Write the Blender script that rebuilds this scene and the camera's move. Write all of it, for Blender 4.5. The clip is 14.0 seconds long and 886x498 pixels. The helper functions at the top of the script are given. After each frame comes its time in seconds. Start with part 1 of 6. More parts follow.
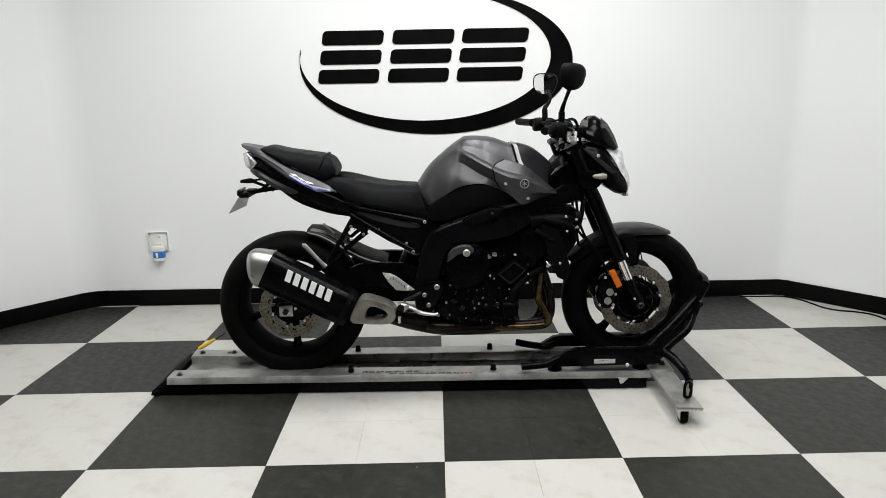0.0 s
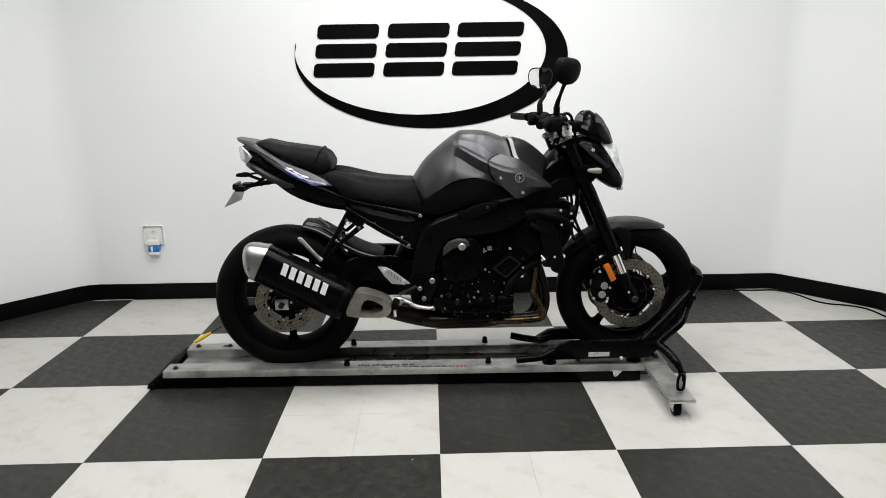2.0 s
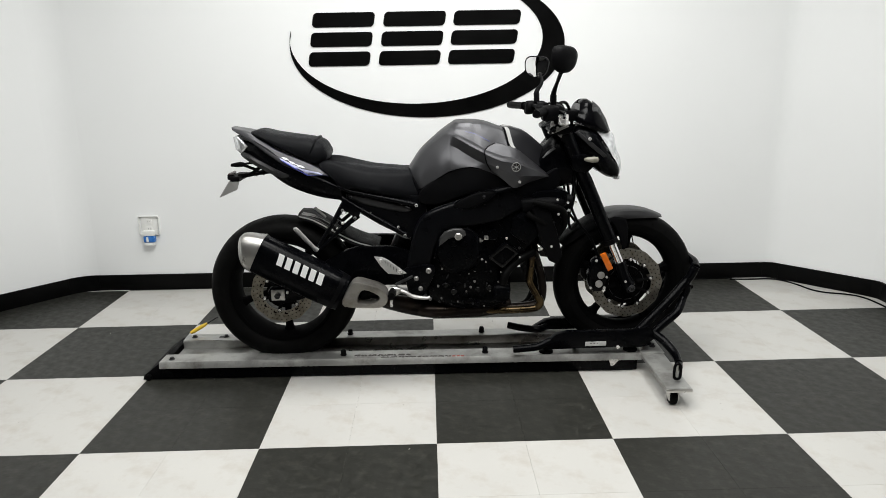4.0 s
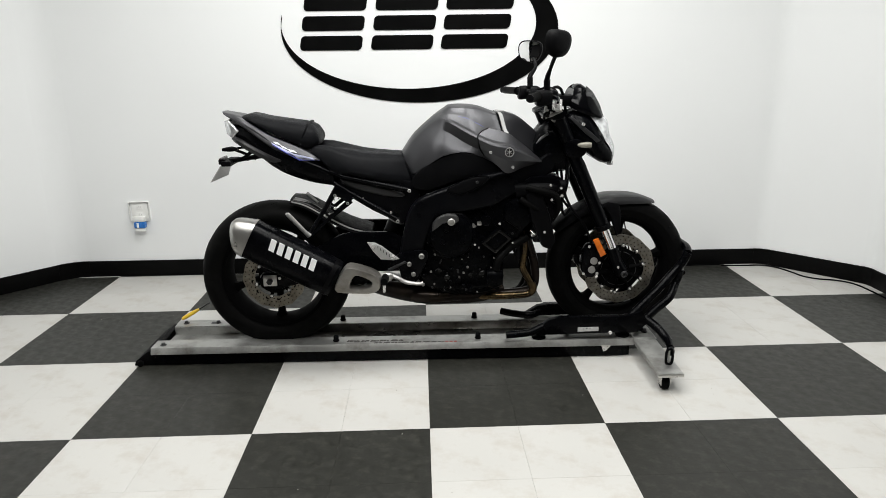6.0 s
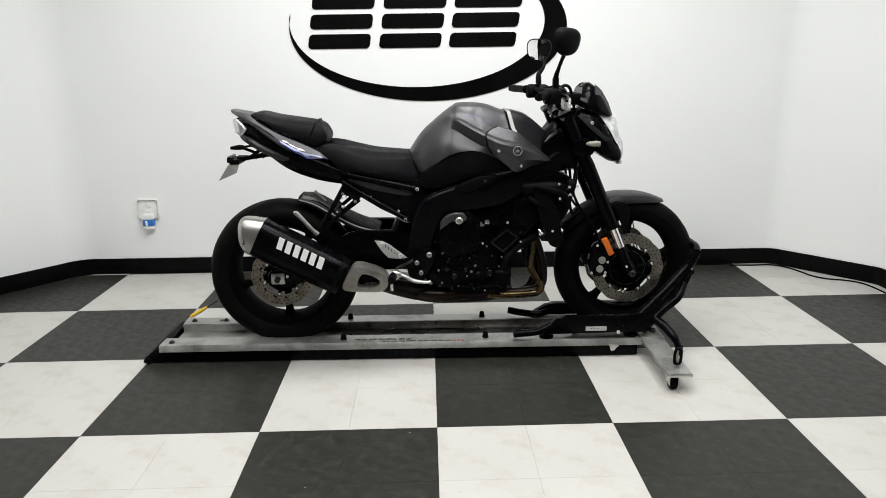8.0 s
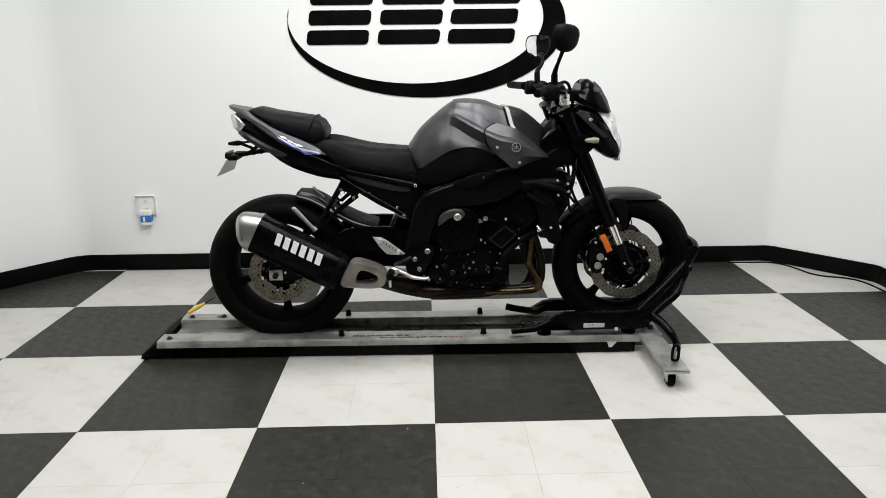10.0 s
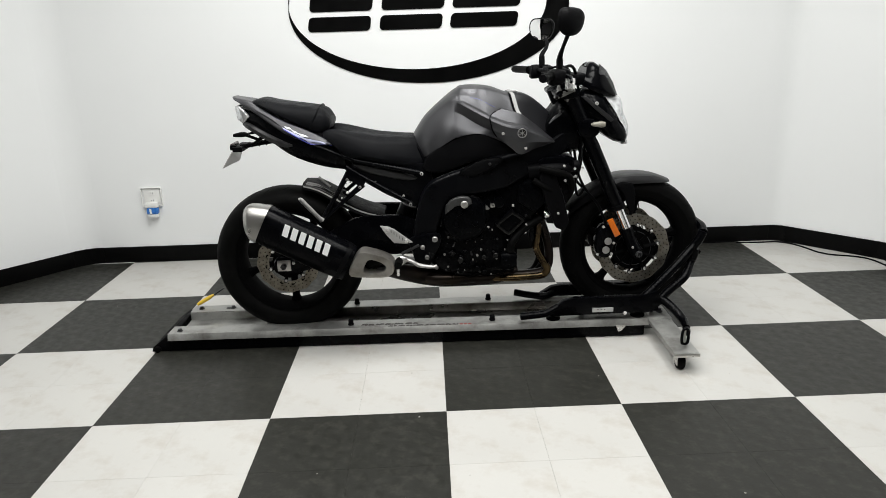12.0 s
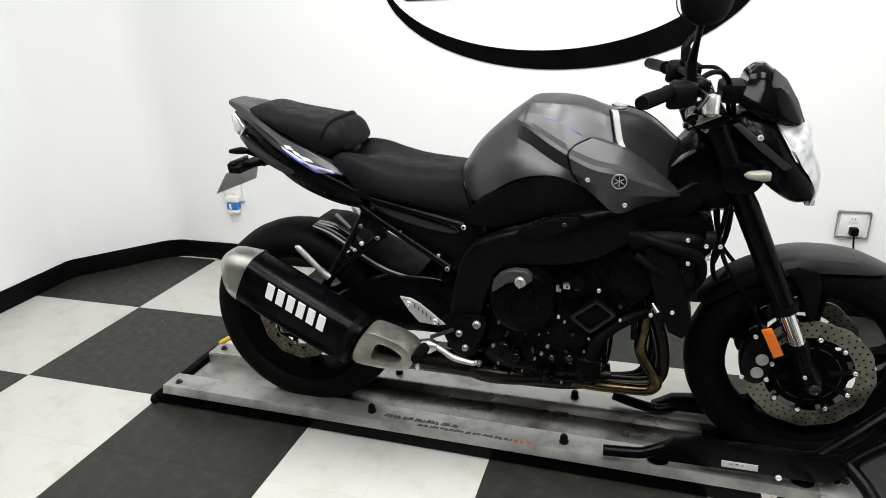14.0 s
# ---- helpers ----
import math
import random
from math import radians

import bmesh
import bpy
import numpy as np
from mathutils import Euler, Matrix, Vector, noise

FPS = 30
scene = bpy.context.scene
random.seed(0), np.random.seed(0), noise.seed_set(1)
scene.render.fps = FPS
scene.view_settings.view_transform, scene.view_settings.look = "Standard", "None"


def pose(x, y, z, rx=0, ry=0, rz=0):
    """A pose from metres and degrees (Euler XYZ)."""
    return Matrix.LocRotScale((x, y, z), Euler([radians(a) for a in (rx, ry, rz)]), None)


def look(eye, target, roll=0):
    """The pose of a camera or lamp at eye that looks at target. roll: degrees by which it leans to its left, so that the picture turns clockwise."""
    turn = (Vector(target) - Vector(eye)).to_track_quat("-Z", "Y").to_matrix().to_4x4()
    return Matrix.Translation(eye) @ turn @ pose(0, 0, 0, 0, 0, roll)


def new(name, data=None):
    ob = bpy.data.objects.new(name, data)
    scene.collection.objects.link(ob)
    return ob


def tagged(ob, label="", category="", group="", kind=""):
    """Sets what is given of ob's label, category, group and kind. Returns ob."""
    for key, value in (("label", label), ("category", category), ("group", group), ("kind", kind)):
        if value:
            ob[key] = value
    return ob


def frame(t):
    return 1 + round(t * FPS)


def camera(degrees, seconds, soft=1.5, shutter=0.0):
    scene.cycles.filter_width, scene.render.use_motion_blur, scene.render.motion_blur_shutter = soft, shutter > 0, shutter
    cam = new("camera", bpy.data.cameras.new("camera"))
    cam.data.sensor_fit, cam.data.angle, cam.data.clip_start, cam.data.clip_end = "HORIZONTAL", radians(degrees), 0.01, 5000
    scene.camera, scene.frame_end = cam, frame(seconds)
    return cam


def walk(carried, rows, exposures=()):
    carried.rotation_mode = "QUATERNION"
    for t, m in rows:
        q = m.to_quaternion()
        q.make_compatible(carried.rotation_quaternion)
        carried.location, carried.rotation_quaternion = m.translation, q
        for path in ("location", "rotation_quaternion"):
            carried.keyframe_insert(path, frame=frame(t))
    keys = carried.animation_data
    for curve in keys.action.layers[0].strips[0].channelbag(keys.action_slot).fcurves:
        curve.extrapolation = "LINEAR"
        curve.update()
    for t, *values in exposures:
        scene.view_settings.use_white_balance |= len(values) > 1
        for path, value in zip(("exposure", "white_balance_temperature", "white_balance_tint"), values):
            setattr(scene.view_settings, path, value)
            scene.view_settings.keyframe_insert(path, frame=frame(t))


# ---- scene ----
# ---- camera ----
cam = camera(67.1, 14.0, soft=0.8)
walk(cam, [
    (0, look((-0.010, -2.666, 1.228), (0.0064, -0.7190, 0.7720), -1.04)),
    (0.5, look((-0.009, -2.662, 1.232), (0.0060, -0.7173, 0.7664), -1.49)),
    (1, look((-0.008, -2.669, 1.229), (0.0169, -0.7229, 0.7694), -1.40)),
    (1.5, look((-0.006, -2.677, 1.229), (0.0168, -0.7323, 0.7642), -1.19)),
    (2, look((-0.013, -2.677, 1.230), (0.0189, -0.7345, 0.7563), -0.91)),
    (2.5, look((-0.011, -2.673, 1.227), (0.0206, -0.7341, 0.7383), -1.03)),
    (3, look((-0.008, -2.667, 1.228), (0.0272, -0.7303, 0.7318), -1.03)),
    (5.5, look((-0.011, -2.672, 1.223), (0.0361, -0.7440, 0.6944), -1.08)),
    (6, look((-0.012, -2.664, 1.219), (0.0496, -0.7396, 0.6789), -0.80)),
    (6.5, look((-0.013, -2.662, 1.217), (0.0433, -0.7348, 0.6841), -0.61)),
    (7, look((-0.016, -2.665, 1.220), (0.0318, -0.7401, 0.6802), -0.43)),
    (7.5, look((-0.018, -2.662, 1.218), (0.0226, -0.7368, 0.6769), -0.71)),
    (8, look((-0.015, -2.660, 1.219), (0.0257, -0.7358, 0.6746), -0.80)),
    (10.5, look((-0.017, -2.660, 1.214), (0.0309, -0.7401, 0.6556), -0.60)),
    (11, look((-0.017, -2.650, 1.212), (0.0273, -0.7332, 0.6435), -0.49)),
    (11.5, look((-0.016, -2.648, 1.208), (0.0586, -0.7364, 0.6242), -0.31)),
    (12, look((-0.026, -2.651, 1.234), (0.0045, -0.7436, 0.6324), -1.91)),
    (12.2, look((-0.035, -2.658, 1.247), (0.0383, -0.7388, 0.6894), -0.89)),
    (12.4, look((-0.054, -2.653, 1.229), (0.1146, -0.7247, 0.7254), -0.03)),
    (12.5, look((-0.063, -2.617, 1.259), (0.2610, -0.7254, 0.6964), 3.01)),
    (12.6, look((-0.041, -2.617, 1.211), (0.2674, -0.7275, 0.6315), 2.83)),
    (12.7, look((-0.072, -2.580, 1.224), (0.1990, -0.6800, 0.6640), 2.25)),
    (12.8, look((-0.053, -2.535, 1.224), (0.1790, -0.6221, 0.6884), 1.78)),
    (12.9, look((-0.010, -2.483, 1.220), (0.1600, -0.5650, 0.6780), 0.70)),
    (13, look((0.045, -2.419, 1.237), (0.1609, -0.5395, 0.5640), -0.72)),
    (13.2, look((0.122, -2.303, 1.240), (0.0136, -0.4480, 0.5013), -3.48)),
    (13.5, look((0.187, -2.129, 1.284), (-0.2463, -0.3320, 0.5198), -3.21)),
    (13.8, look((0.272, -1.875, 1.257), (-0.2791, -0.0808, 0.5671), -1.31)),
    (14, look((0.398, -1.654, 1.299), (-0.1758, 0.1266, 0.5922), -2.39)),
], [(0.0, -0.94), (1.5, -0.92), (3.0, -0.90), (5.5, -0.89), (6.2, -0.855), (12.6, -0.86), (13.5, -0.66), (14.0, -0.60)])

# ---- world and light ----
world = bpy.data.worlds.new("world")
scene.world = world
world.use_nodes = True
world.node_tree.nodes["Background"].inputs[0].default_value = (0.9, 0.95, 1.0, 1)
world.node_tree.nodes["Background"].inputs[1].default_value = 0.05
LAMP_POWER = 45

YB = 0.100          # centre plane of the motorcycle
RX, RZ = -0.632, 0.358   # rear axle
FX, FZ = 0.824, 0.360    # front axle


# ---- materials ----
def material(name, color, rough=0.5, metal=0.0, var=0.0, scale=8.0, bump=0.0, bump_scale=200.0, coat=0.0, rand=0.0, rough_var=0.1, dirt=None, spec=0.5):
    """A surface with two scales of variation in tone, roughness and relief."""
    m = bpy.data.materials.new(name)
    m.use_nodes = True
    nt = m.node_tree
    n, l = nt.nodes, nt.links
    b = n["Principled BSDF"]
    b.inputs["Metallic"].default_value = metal
    b.inputs["Coat Weight"].default_value = coat
    b.inputs["Coat Roughness"].default_value = 0.08
    b.inputs["Specular IOR Level"].default_value = spec
    tc = n.new("ShaderNodeTexCoord")
    big = n.new("ShaderNodeTexNoise")
    big.inputs["Scale"].default_value = scale
    big.inputs["Detail"].default_value = 5.0
    fine = n.new("ShaderNodeTexNoise")
    fine.inputs["Scale"].default_value = bump_scale
    fine.inputs["Detail"].default_value = 3.0
    src = tc.outputs["Object"]
    l.new(src, big.inputs["Vector"])
    l.new(src, fine.inputs["Vector"])
    add = n.new("ShaderNodeMath")
    add.operation = "ADD"
    l.new(big.outputs[0], add.inputs[0])
    if rand:
        oi = n.new("ShaderNodeObjectInfo")
        mr = n.new("ShaderNodeMath")
        mr.operation = "MULTIPLY_ADD"
        mr.inputs[1].default_value, mr.inputs[2].default_value = rand, -rand / 2
        l.new(oi.outputs["Random"], mr.inputs[0])
        l.new(mr.outputs[0], add.inputs[1])
    else:
        add.inputs[1].default_value = 0.0
    ramp = n.new("ShaderNodeMapRange")
    ramp.inputs["From Min"].default_value, ramp.inputs["From Max"].default_value = 0.25, 0.75
    ramp.inputs["To Min"].default_value, ramp.inputs["To Max"].default_value = 1 - var, 1 + var
    l.new(add.outputs[0], ramp.inputs["Value"])
    hsv = n.new("ShaderNodeHueSaturation")
    hsv.inputs["Color"].default_value = (*color, 1)
    l.new(ramp.outputs[0], hsv.inputs["Value"])
    col = hsv.outputs[0]
    if dirt:
        dcol, dlo, dhi, dscale = dirt
        dn = n.new("ShaderNodeTexNoise")
        dn.inputs["Scale"].default_value = dscale
        dn.inputs["Detail"].default_value = 8.0
        dn.inputs["Roughness"].default_value = 0.65
        l.new(src, dn.inputs["Vector"])
        dr = n.new("ShaderNodeMapRange")
        dr.inputs["From Min"].default_value, dr.inputs["From Max"].default_value = dlo, dhi
        l.new(dn.outputs[0], dr.inputs["Value"])
        mx = n.new("ShaderNodeMix")
        mx.data_type = "RGBA"
        mx.inputs["B"].default_value = (*dcol, 1)
        l.new(dr.outputs[0], mx.inputs["Factor"])
        l.new(col, mx.inputs["A"])
        col = mx.outputs["Result"]
    l.new(col, b.inputs["Base Color"])
    rr = n.new("ShaderNodeMapRange")
    rr.inputs["From Min"].default_value, rr.inputs["From Max"].default_value = 0.3, 0.7
    rr.inputs["To Min"].default_value, rr.inputs["To Max"].default_value = max(rough - rough_var, 0.02), min(rough + rough_var, 1)
    l.new(big.outputs[0], rr.inputs["Value"])
    l.new(rr.outputs[0], b.inputs["Roughness"])
    if bump:
        bp = n.new("ShaderNodeBump")
        bp.inputs["Strength"].default_value = bump
        bp.inputs["Distance"].default_value = 0.002
        l.new(fine.outputs[0], bp.inputs["Height"])
        l.new(bp.outputs[0], b.inputs["Normal"])
    return m


WALL = material("wall_paint", (0.835, 0.845, 0.845), 0.6, var=0.015, scale=1.5, bump=0.10, bump_scale=260)
# for the added walls behind the camera; dark so the black parts mirror little light
DARKWALL = material("dark_unseen_wall", (0.05, 0.05, 0.052), 0.7, var=0.05, scale=2)
CEIL = material("ceiling_paint", (0.78, 0.78, 0.77), 0.8, var=0.02, scale=3)
BASE = material("black_vinyl", (0.0022, 0.0022, 0.0022), 0.45, var=0.2, scale=5, bump=0.1, bump_scale=80, spec=0.08)
LIGHT_TILE = material("white_vinyl_tile", (0.490, 0.482, 0.460), 0.38, var=0.05, scale=4, bump=0.06, bump_scale=60, rand=0.13, dirt=((0.345, 0.305, 0.260), 0.48, 0.92, 8))
DARK_TILE = material("black_vinyl_tile", (0.0195, 0.0197, 0.0168), 0.42, var=0.10, scale=30, bump=0.10, bump_scale=90, rand=0.10, dirt=((0.054, 0.052, 0.044), 0.50, 0.92, 22), spec=0.22)
JOINT = material("tile_adhesive", (0.05, 0.047, 0.043), 0.9, var=0.1)
VINYL = material("black_sign_face", (0.0015, 0.0015, 0.0015), 0.4, var=0.1, spec=0.06)
ALU = material("brushed_aluminium", (0.43, 0.43, 0.415), 0.44, 0.8, var=0.16, scale=9, bump=0.2, bump_scale=150, dirt=((0.17, 0.16, 0.145), 0.48, 0.78, 10))
# stains plus the shade under the motorcycle, both put into this darker metal
TROUGH = material("stained_shaded_aluminium", (0.29, 0.283, 0.27), 0.30, 0.95, var=0.18, scale=7, bump=0.10, bump_scale=150, dirt=((0.075, 0.064, 0.052), 0.42, 0.70, 6))
STEEL = material("satin_steel", (0.55, 0.54, 0.52), 0.32, 1.0, var=0.08, scale=20, bump=0.08, bump_scale=300)
DULLSTEEL = material("dull_steel", (0.37, 0.362, 0.35), 0.40, 0.75, var=0.10, scale=14, bump=0.10, bump_scale=300, dirt=((0.20, 0.195, 0.19), 0.5, 0.85, 9))
SHIELDSTEEL = material("stained_shield_steel", (0.34, 0.325, 0.30), 0.36, 0.85, var=0.15, scale=12, bump=0.10, bump_scale=300, dirt=((0.140, 0.120, 0.092), 0.46, 0.78, 14))
CAPSTEEL = material("brushed_cap_steel", (0.46, 0.45, 0.43), 0.34, 1.0, var=0.08, scale=16, bump=0.10, bump_scale=300)
CHROME = material("chrome", (0.75, 0.75, 0.75), 0.10, 1.0, var=0.03, scale=20, rough_var=0.04)
BRONZE = material("heat_tinted_steel", (0.105, 0.073, 0.036), 0.26, 1.0, var=0.40, scale=14, dirt=((0.030, 0.024, 0.020), 0.40, 0.66, 12))
DISC = material("worn_disc_steel", (0.225, 0.212, 0.185), 0.38, 0.9, var=0.22, scale=30, dirt=((0.115, 0.095, 0.068), 0.46, 0.76, 28))
DUSTYRUBBER = material("dusty_tyre_rubber", (0.0028, 0.0028, 0.0027), 0.58, var=0.25, scale=16, bump=0.15, bump_scale=260, dirt=((0.0090, 0.0090, 0.0086), 0.54, 0.86, 14), spec=0.045)
GRIMYDISC = material("grimy_disc_steel", (0.235, 0.215, 0.175), 0.40, 0.85, var=0.25, scale=30, dirt=((0.060, 0.045, 0.028), 0.48, 0.76, 22))
RUBBER = material("tyre_rubber", (0.0021, 0.0021, 0.0021), 0.55, var=0.25, scale=16, bump=0.15, bump_scale=260, dirt=((0.0075, 0.0075, 0.0072), 0.55, 0.88, 14), spec=0.045)
BLACK = material("black_paint", (0.0012, 0.0013, 0.0018), 0.26, var=0.2, scale=18, bump=0.05, bump_scale=300, spec=0.075)
GLOSSBLACK = material("gloss_black_paint", (0.003, 0.003, 0.003), 0.16, var=0.2, scale=18, rough_var=0.06, spec=0.25)
PLASTIC = material("black_plastic", (0.0019, 0.0019, 0.0023), 0.50, var=0.15, scale=25, bump=0.3, bump_scale=500, spec=0.06)
ENGINE = material("black_engine_coating", (0.0010, 0.0011, 0.0015), 0.28, 0.0, var=0.3, scale=30, bump=0.30, bump_scale=350, spec=0.05)
GREY = material("matt_graphite_paint", (0.054, 0.054, 0.058), 0.36, 0.60, var=0.05, scale=10, bump=0.06, bump_scale=900)
SEAT = material("black_seat_vinyl", (0.0030, 0.0032, 0.0041), 0.48, var=0.12, scale=30, bump=0.5, bump_scale=700, spec=0.085)
WHITE = material("white_print", (0.80, 0.80, 0.80), 0.45, var=0.03)
WHITEPLASTIC = material("white_plastic", (0.78, 0.78, 0.76), 0.35, var=0.03)
BLUE = material("blue_print", (0.03, 0.045, 0.32), 0.4, var=0.05)
BLUEPLASTIC = material("blue_plastic", (0.03, 0.16, 0.50), 0.3, var=0.08, scale=40)
AMBER = material("amber_reflector", (0.58, 0.13, 0.01), 0.18, var=0.12, scale=60, bump=0.5, bump_scale=500)
YELLOW = material("yellow_plastic", (0.75, 0.50, 0.04), 0.4, var=0.08)
RED = material("red_print", (0.30, 0.075, 0.06), 0.5, var=0.2, scale=60)
FADED = material("worn_black_print", (0.060, 0.052, 0.048), 0.6, var=0.45, scale=70)
SILVERLENS = material("clear_lens", (0.66, 0.67, 0.68), 0.08, 0.7, var=0.5, scale=40, rough_var=0.04)
SILVERBOLT = material("bright_bolt", (0.78, 0.77, 0.75), 0.25, 0.6, var=0.1, scale=60)
PLATE = material("bare_plate", (0.46, 0.45, 0.44), 0.45, 0.2, var=0.1, scale=30)
DARKMETAL = material("dark_metal", (0.05, 0.05, 0.052), 0.35, 0.8, var=0.2, scale=30)
PALEBLUE = material("pale_blue_print", (0.52, 0.54, 0.74), 0.4, var=0.05)
SMOKE = material("smoked_screen", (0.0015, 0.0015, 0.002), 0.10, var=0.1, scale=20, rough_var=0.05, spec=0.10)
GREYSMOKE = material("smoked_edge", (0.045, 0.045, 0.047), 0.25, var=0.1, scale=20)
MIRROR = material("mirror_glass", (0.9, 0.9, 0.9), 0.02, 1.0, var=0.0, rough_var=0.01)
CREAMLENS = material("pale_signal_lens", (0.24, 0.228, 0.19), 0.3, var=0.08, scale=60)
BADGE = material("dark_badge", (0.020, 0.020, 0.021), 0.3, 0.5, var=0.2, scale=60)
TRIMGREY = material("silver_trim", (0.27, 0.27, 0.265), 0.50, 0.1, var=0.08, scale=30)
DARKGREY = material("dark_graphite_paint", (0.017, 0.017, 0.018), 0.42, 0.3, var=0.1, scale=12)
MIDGREY = material("mid_grey_satin", (0.050, 0.050, 0.050), 0.35, 0.5, var=0.15, scale=25)
BRONZE_DARK = material("dull_brown_steel", (0.014, 0.010, 0.008), 0.34, 0.8, var=0.3, scale=12, dirt=((0.035, 0.025, 0.016), 0.5, 0.8, 9))
CASTALU = material("cast_aluminium", (0.50, 0.50, 0.49), 0.50, 0.7, var=0.10, scale=30, bump=0.15, bump_scale=250)
BROWNRED = material("dark_red_reflector", (0.030, 0.014, 0.010), 0.3, var=0.2, scale=60)
STICKER = material("dull_white_sticker", (0.45, 0.45, 0.44), 0.5, var=0.15, scale=40)
# near-black colour stands for the shade round the far header pipes
BLACKPIPE = material("darkened_far_pipe", (0.0030, 0.0026, 0.0022), 0.50, 0.0, var=0.3, scale=16, spec=0.08)
RIMBLACK = material("satin_black_rim", (0.0016, 0.0016, 0.0017), 0.65, var=0.2, scale=20, spec=0.03)
CRUMB = material("pale_dust", (0.34, 0.33, 0.30), 0.9, var=0.2)
FRAMEBLACK = material("satin_black_casting", (0.0019, 0.0020, 0.0026), 0.34, var=0.15, scale=20, bump=0.12, bump_scale=400, spec=0.08)
TANKNOSE = material("dark_nose_surface", (0.011, 0.011, 0.0125), 0.42, 0.0, var=0.1, scale=12, spec=0.12)
DIMBLUE = material("dull_blue_print", (0.030, 0.036, 0.16), 0.4, var=0.1)
SOCKETGREY = material("grey_clear_plastic", (0.16, 0.16, 0.16), 0.3, var=0.05)
LAMPWHITE = material("lamp_housing", (0.8, 0.8, 0.8), 0.5, var=0.02)


# ---- helpers for meshes ----
from mathutils.bvhtree import BVHTree


def world_of(ob):
    v = Vector(ob.location)
    while ob.parent:
        ob = ob.parent
        v += ob.location
    return v


def thing(name, at, label, category, group="", kind=""):
    ob = new(name)
    ob.empty_display_size = 0.1
    ob.location = at
    return tagged(ob, label, category, group, kind)


def finish(bm, mat, name, smooth):
    bmesh.ops.recalc_face_normals(bm, faces=bm.faces)
    me = bpy.data.meshes.new(name)
    bm.to_mesh(me)
    bm.free()
    me.materials.append(mat)
    if smooth:
        me.polygons.foreach_set("use_smooth", [True] * len(me.polygons))
        me.set_sharp_from_angle(angle=radians(38))
    return me


def part(name, bm, mat, parent, label="", smooth=True, category="", kind=""):
    """Links a bmesh, given in world coordinates, as one mesh object under its parent."""
    if parent is not None:
        bmesh.ops.translate(bm, verts=bm.verts, vec=-world_of(parent))
    ob = new(name, finish(bm, mat, name, smooth))
    ob.parent = parent
    return tagged(ob, label, category, "", kind)


def solo(name, bm, mat, label, category, at=(0, 0, 0), group="", kind="", smooth=True):
    """A thing that is one mesh, given in world coordinates, with its origin at its base."""
    bmesh.ops.translate(bm, verts=bm.verts, vec=-Vector(at))
    ob = new(name, finish(bm, mat, name, smooth))
    ob.location = at
    return tagged(ob, label, category, group, kind)


def soften(bm, width, segments=2, angle=35):
    edges = [e for e in bm.edges if len(e.link_faces) == 2 and e.calc_face_angle(0) > radians(angle)]
    if edges and width > 0:
        bmesh.ops.bevel(bm, geom=edges, offset=width, segments=segments, affect="EDGES", profile=0.6, clamp_overlap=True)
    return bm


def box(x0, x1, y0, y1, z0, z1, bevel=0.0, bm=None, segments=2):
    own = bmesh.new()
    bmesh.ops.create_cube(own, size=1.0)
    for v in own.verts:
        v.co = Vector((x0 + (v.co.x + 0.5) * (x1 - x0), y0 + (v.co.y + 0.5) * (y1 - y0), z0 + (v.co.z + 0.5) * (z1 - z0)))
    soften(own, bevel, segments)
    return joined(own, bm)


def joined(own, bm):
    if bm is None:
        return own
    me = bpy.data.meshes.new("t")
    own.to_mesh(me)
    own.free()
    bm.from_mesh(me)
    bpy.data.meshes.remove(me)
    return bm


def plate(poly, y0, y1, bevel=0.0, bm=None, segments=2, taper=0.0):
    """A slab with the outline poly of (x, z), from y0 (near) to y1. taper draws the near face in about its middle."""
    own = bmesh.new()
    cx, cz = sum(p[0] for p in poly) / len(poly), sum(p[1] for p in poly) / len(poly)
    a = [own.verts.new((cx + (x - cx) * (1 - taper), y0, cz + (z - cz) * (1 - taper))) for x, z in poly]
    b = [own.verts.new((x, y1, z)) for x, z in poly]
    own.faces.new(a)
    own.faces.new(b[::-1])
    n = len(poly)
    for i in range(n):
        own.faces.new((a[i], b[i], b[(i + 1) % n], a[(i + 1) % n]))
    bmesh.ops.recalc_face_normals(own, faces=own.faces)
    soften(own, bevel, segments, 25)
    return joined(own, bm)


def smooth_line(points, steps=6):
    """Points along a smooth curve through the given ones."""
    p = [Vector(q) for q in points]
    if len(p) < 3:
        return p
    p = [2 * p[0] - p[1], *p, 2 * p[-1] - p[-2]]
    out = []
    for i in range(1, len(p) - 2):
        for k in range(steps):
            t = k / steps
            a, b, c, d = p[i - 1 : i + 3]
            out.append(0.5 * (2 * b + (c - a) * t + (2 * a - 5 * b + 4 * c - d) * t * t + (3 * b - a - 3 * c + d) * t ** 3))
    return out + [p[-2]]


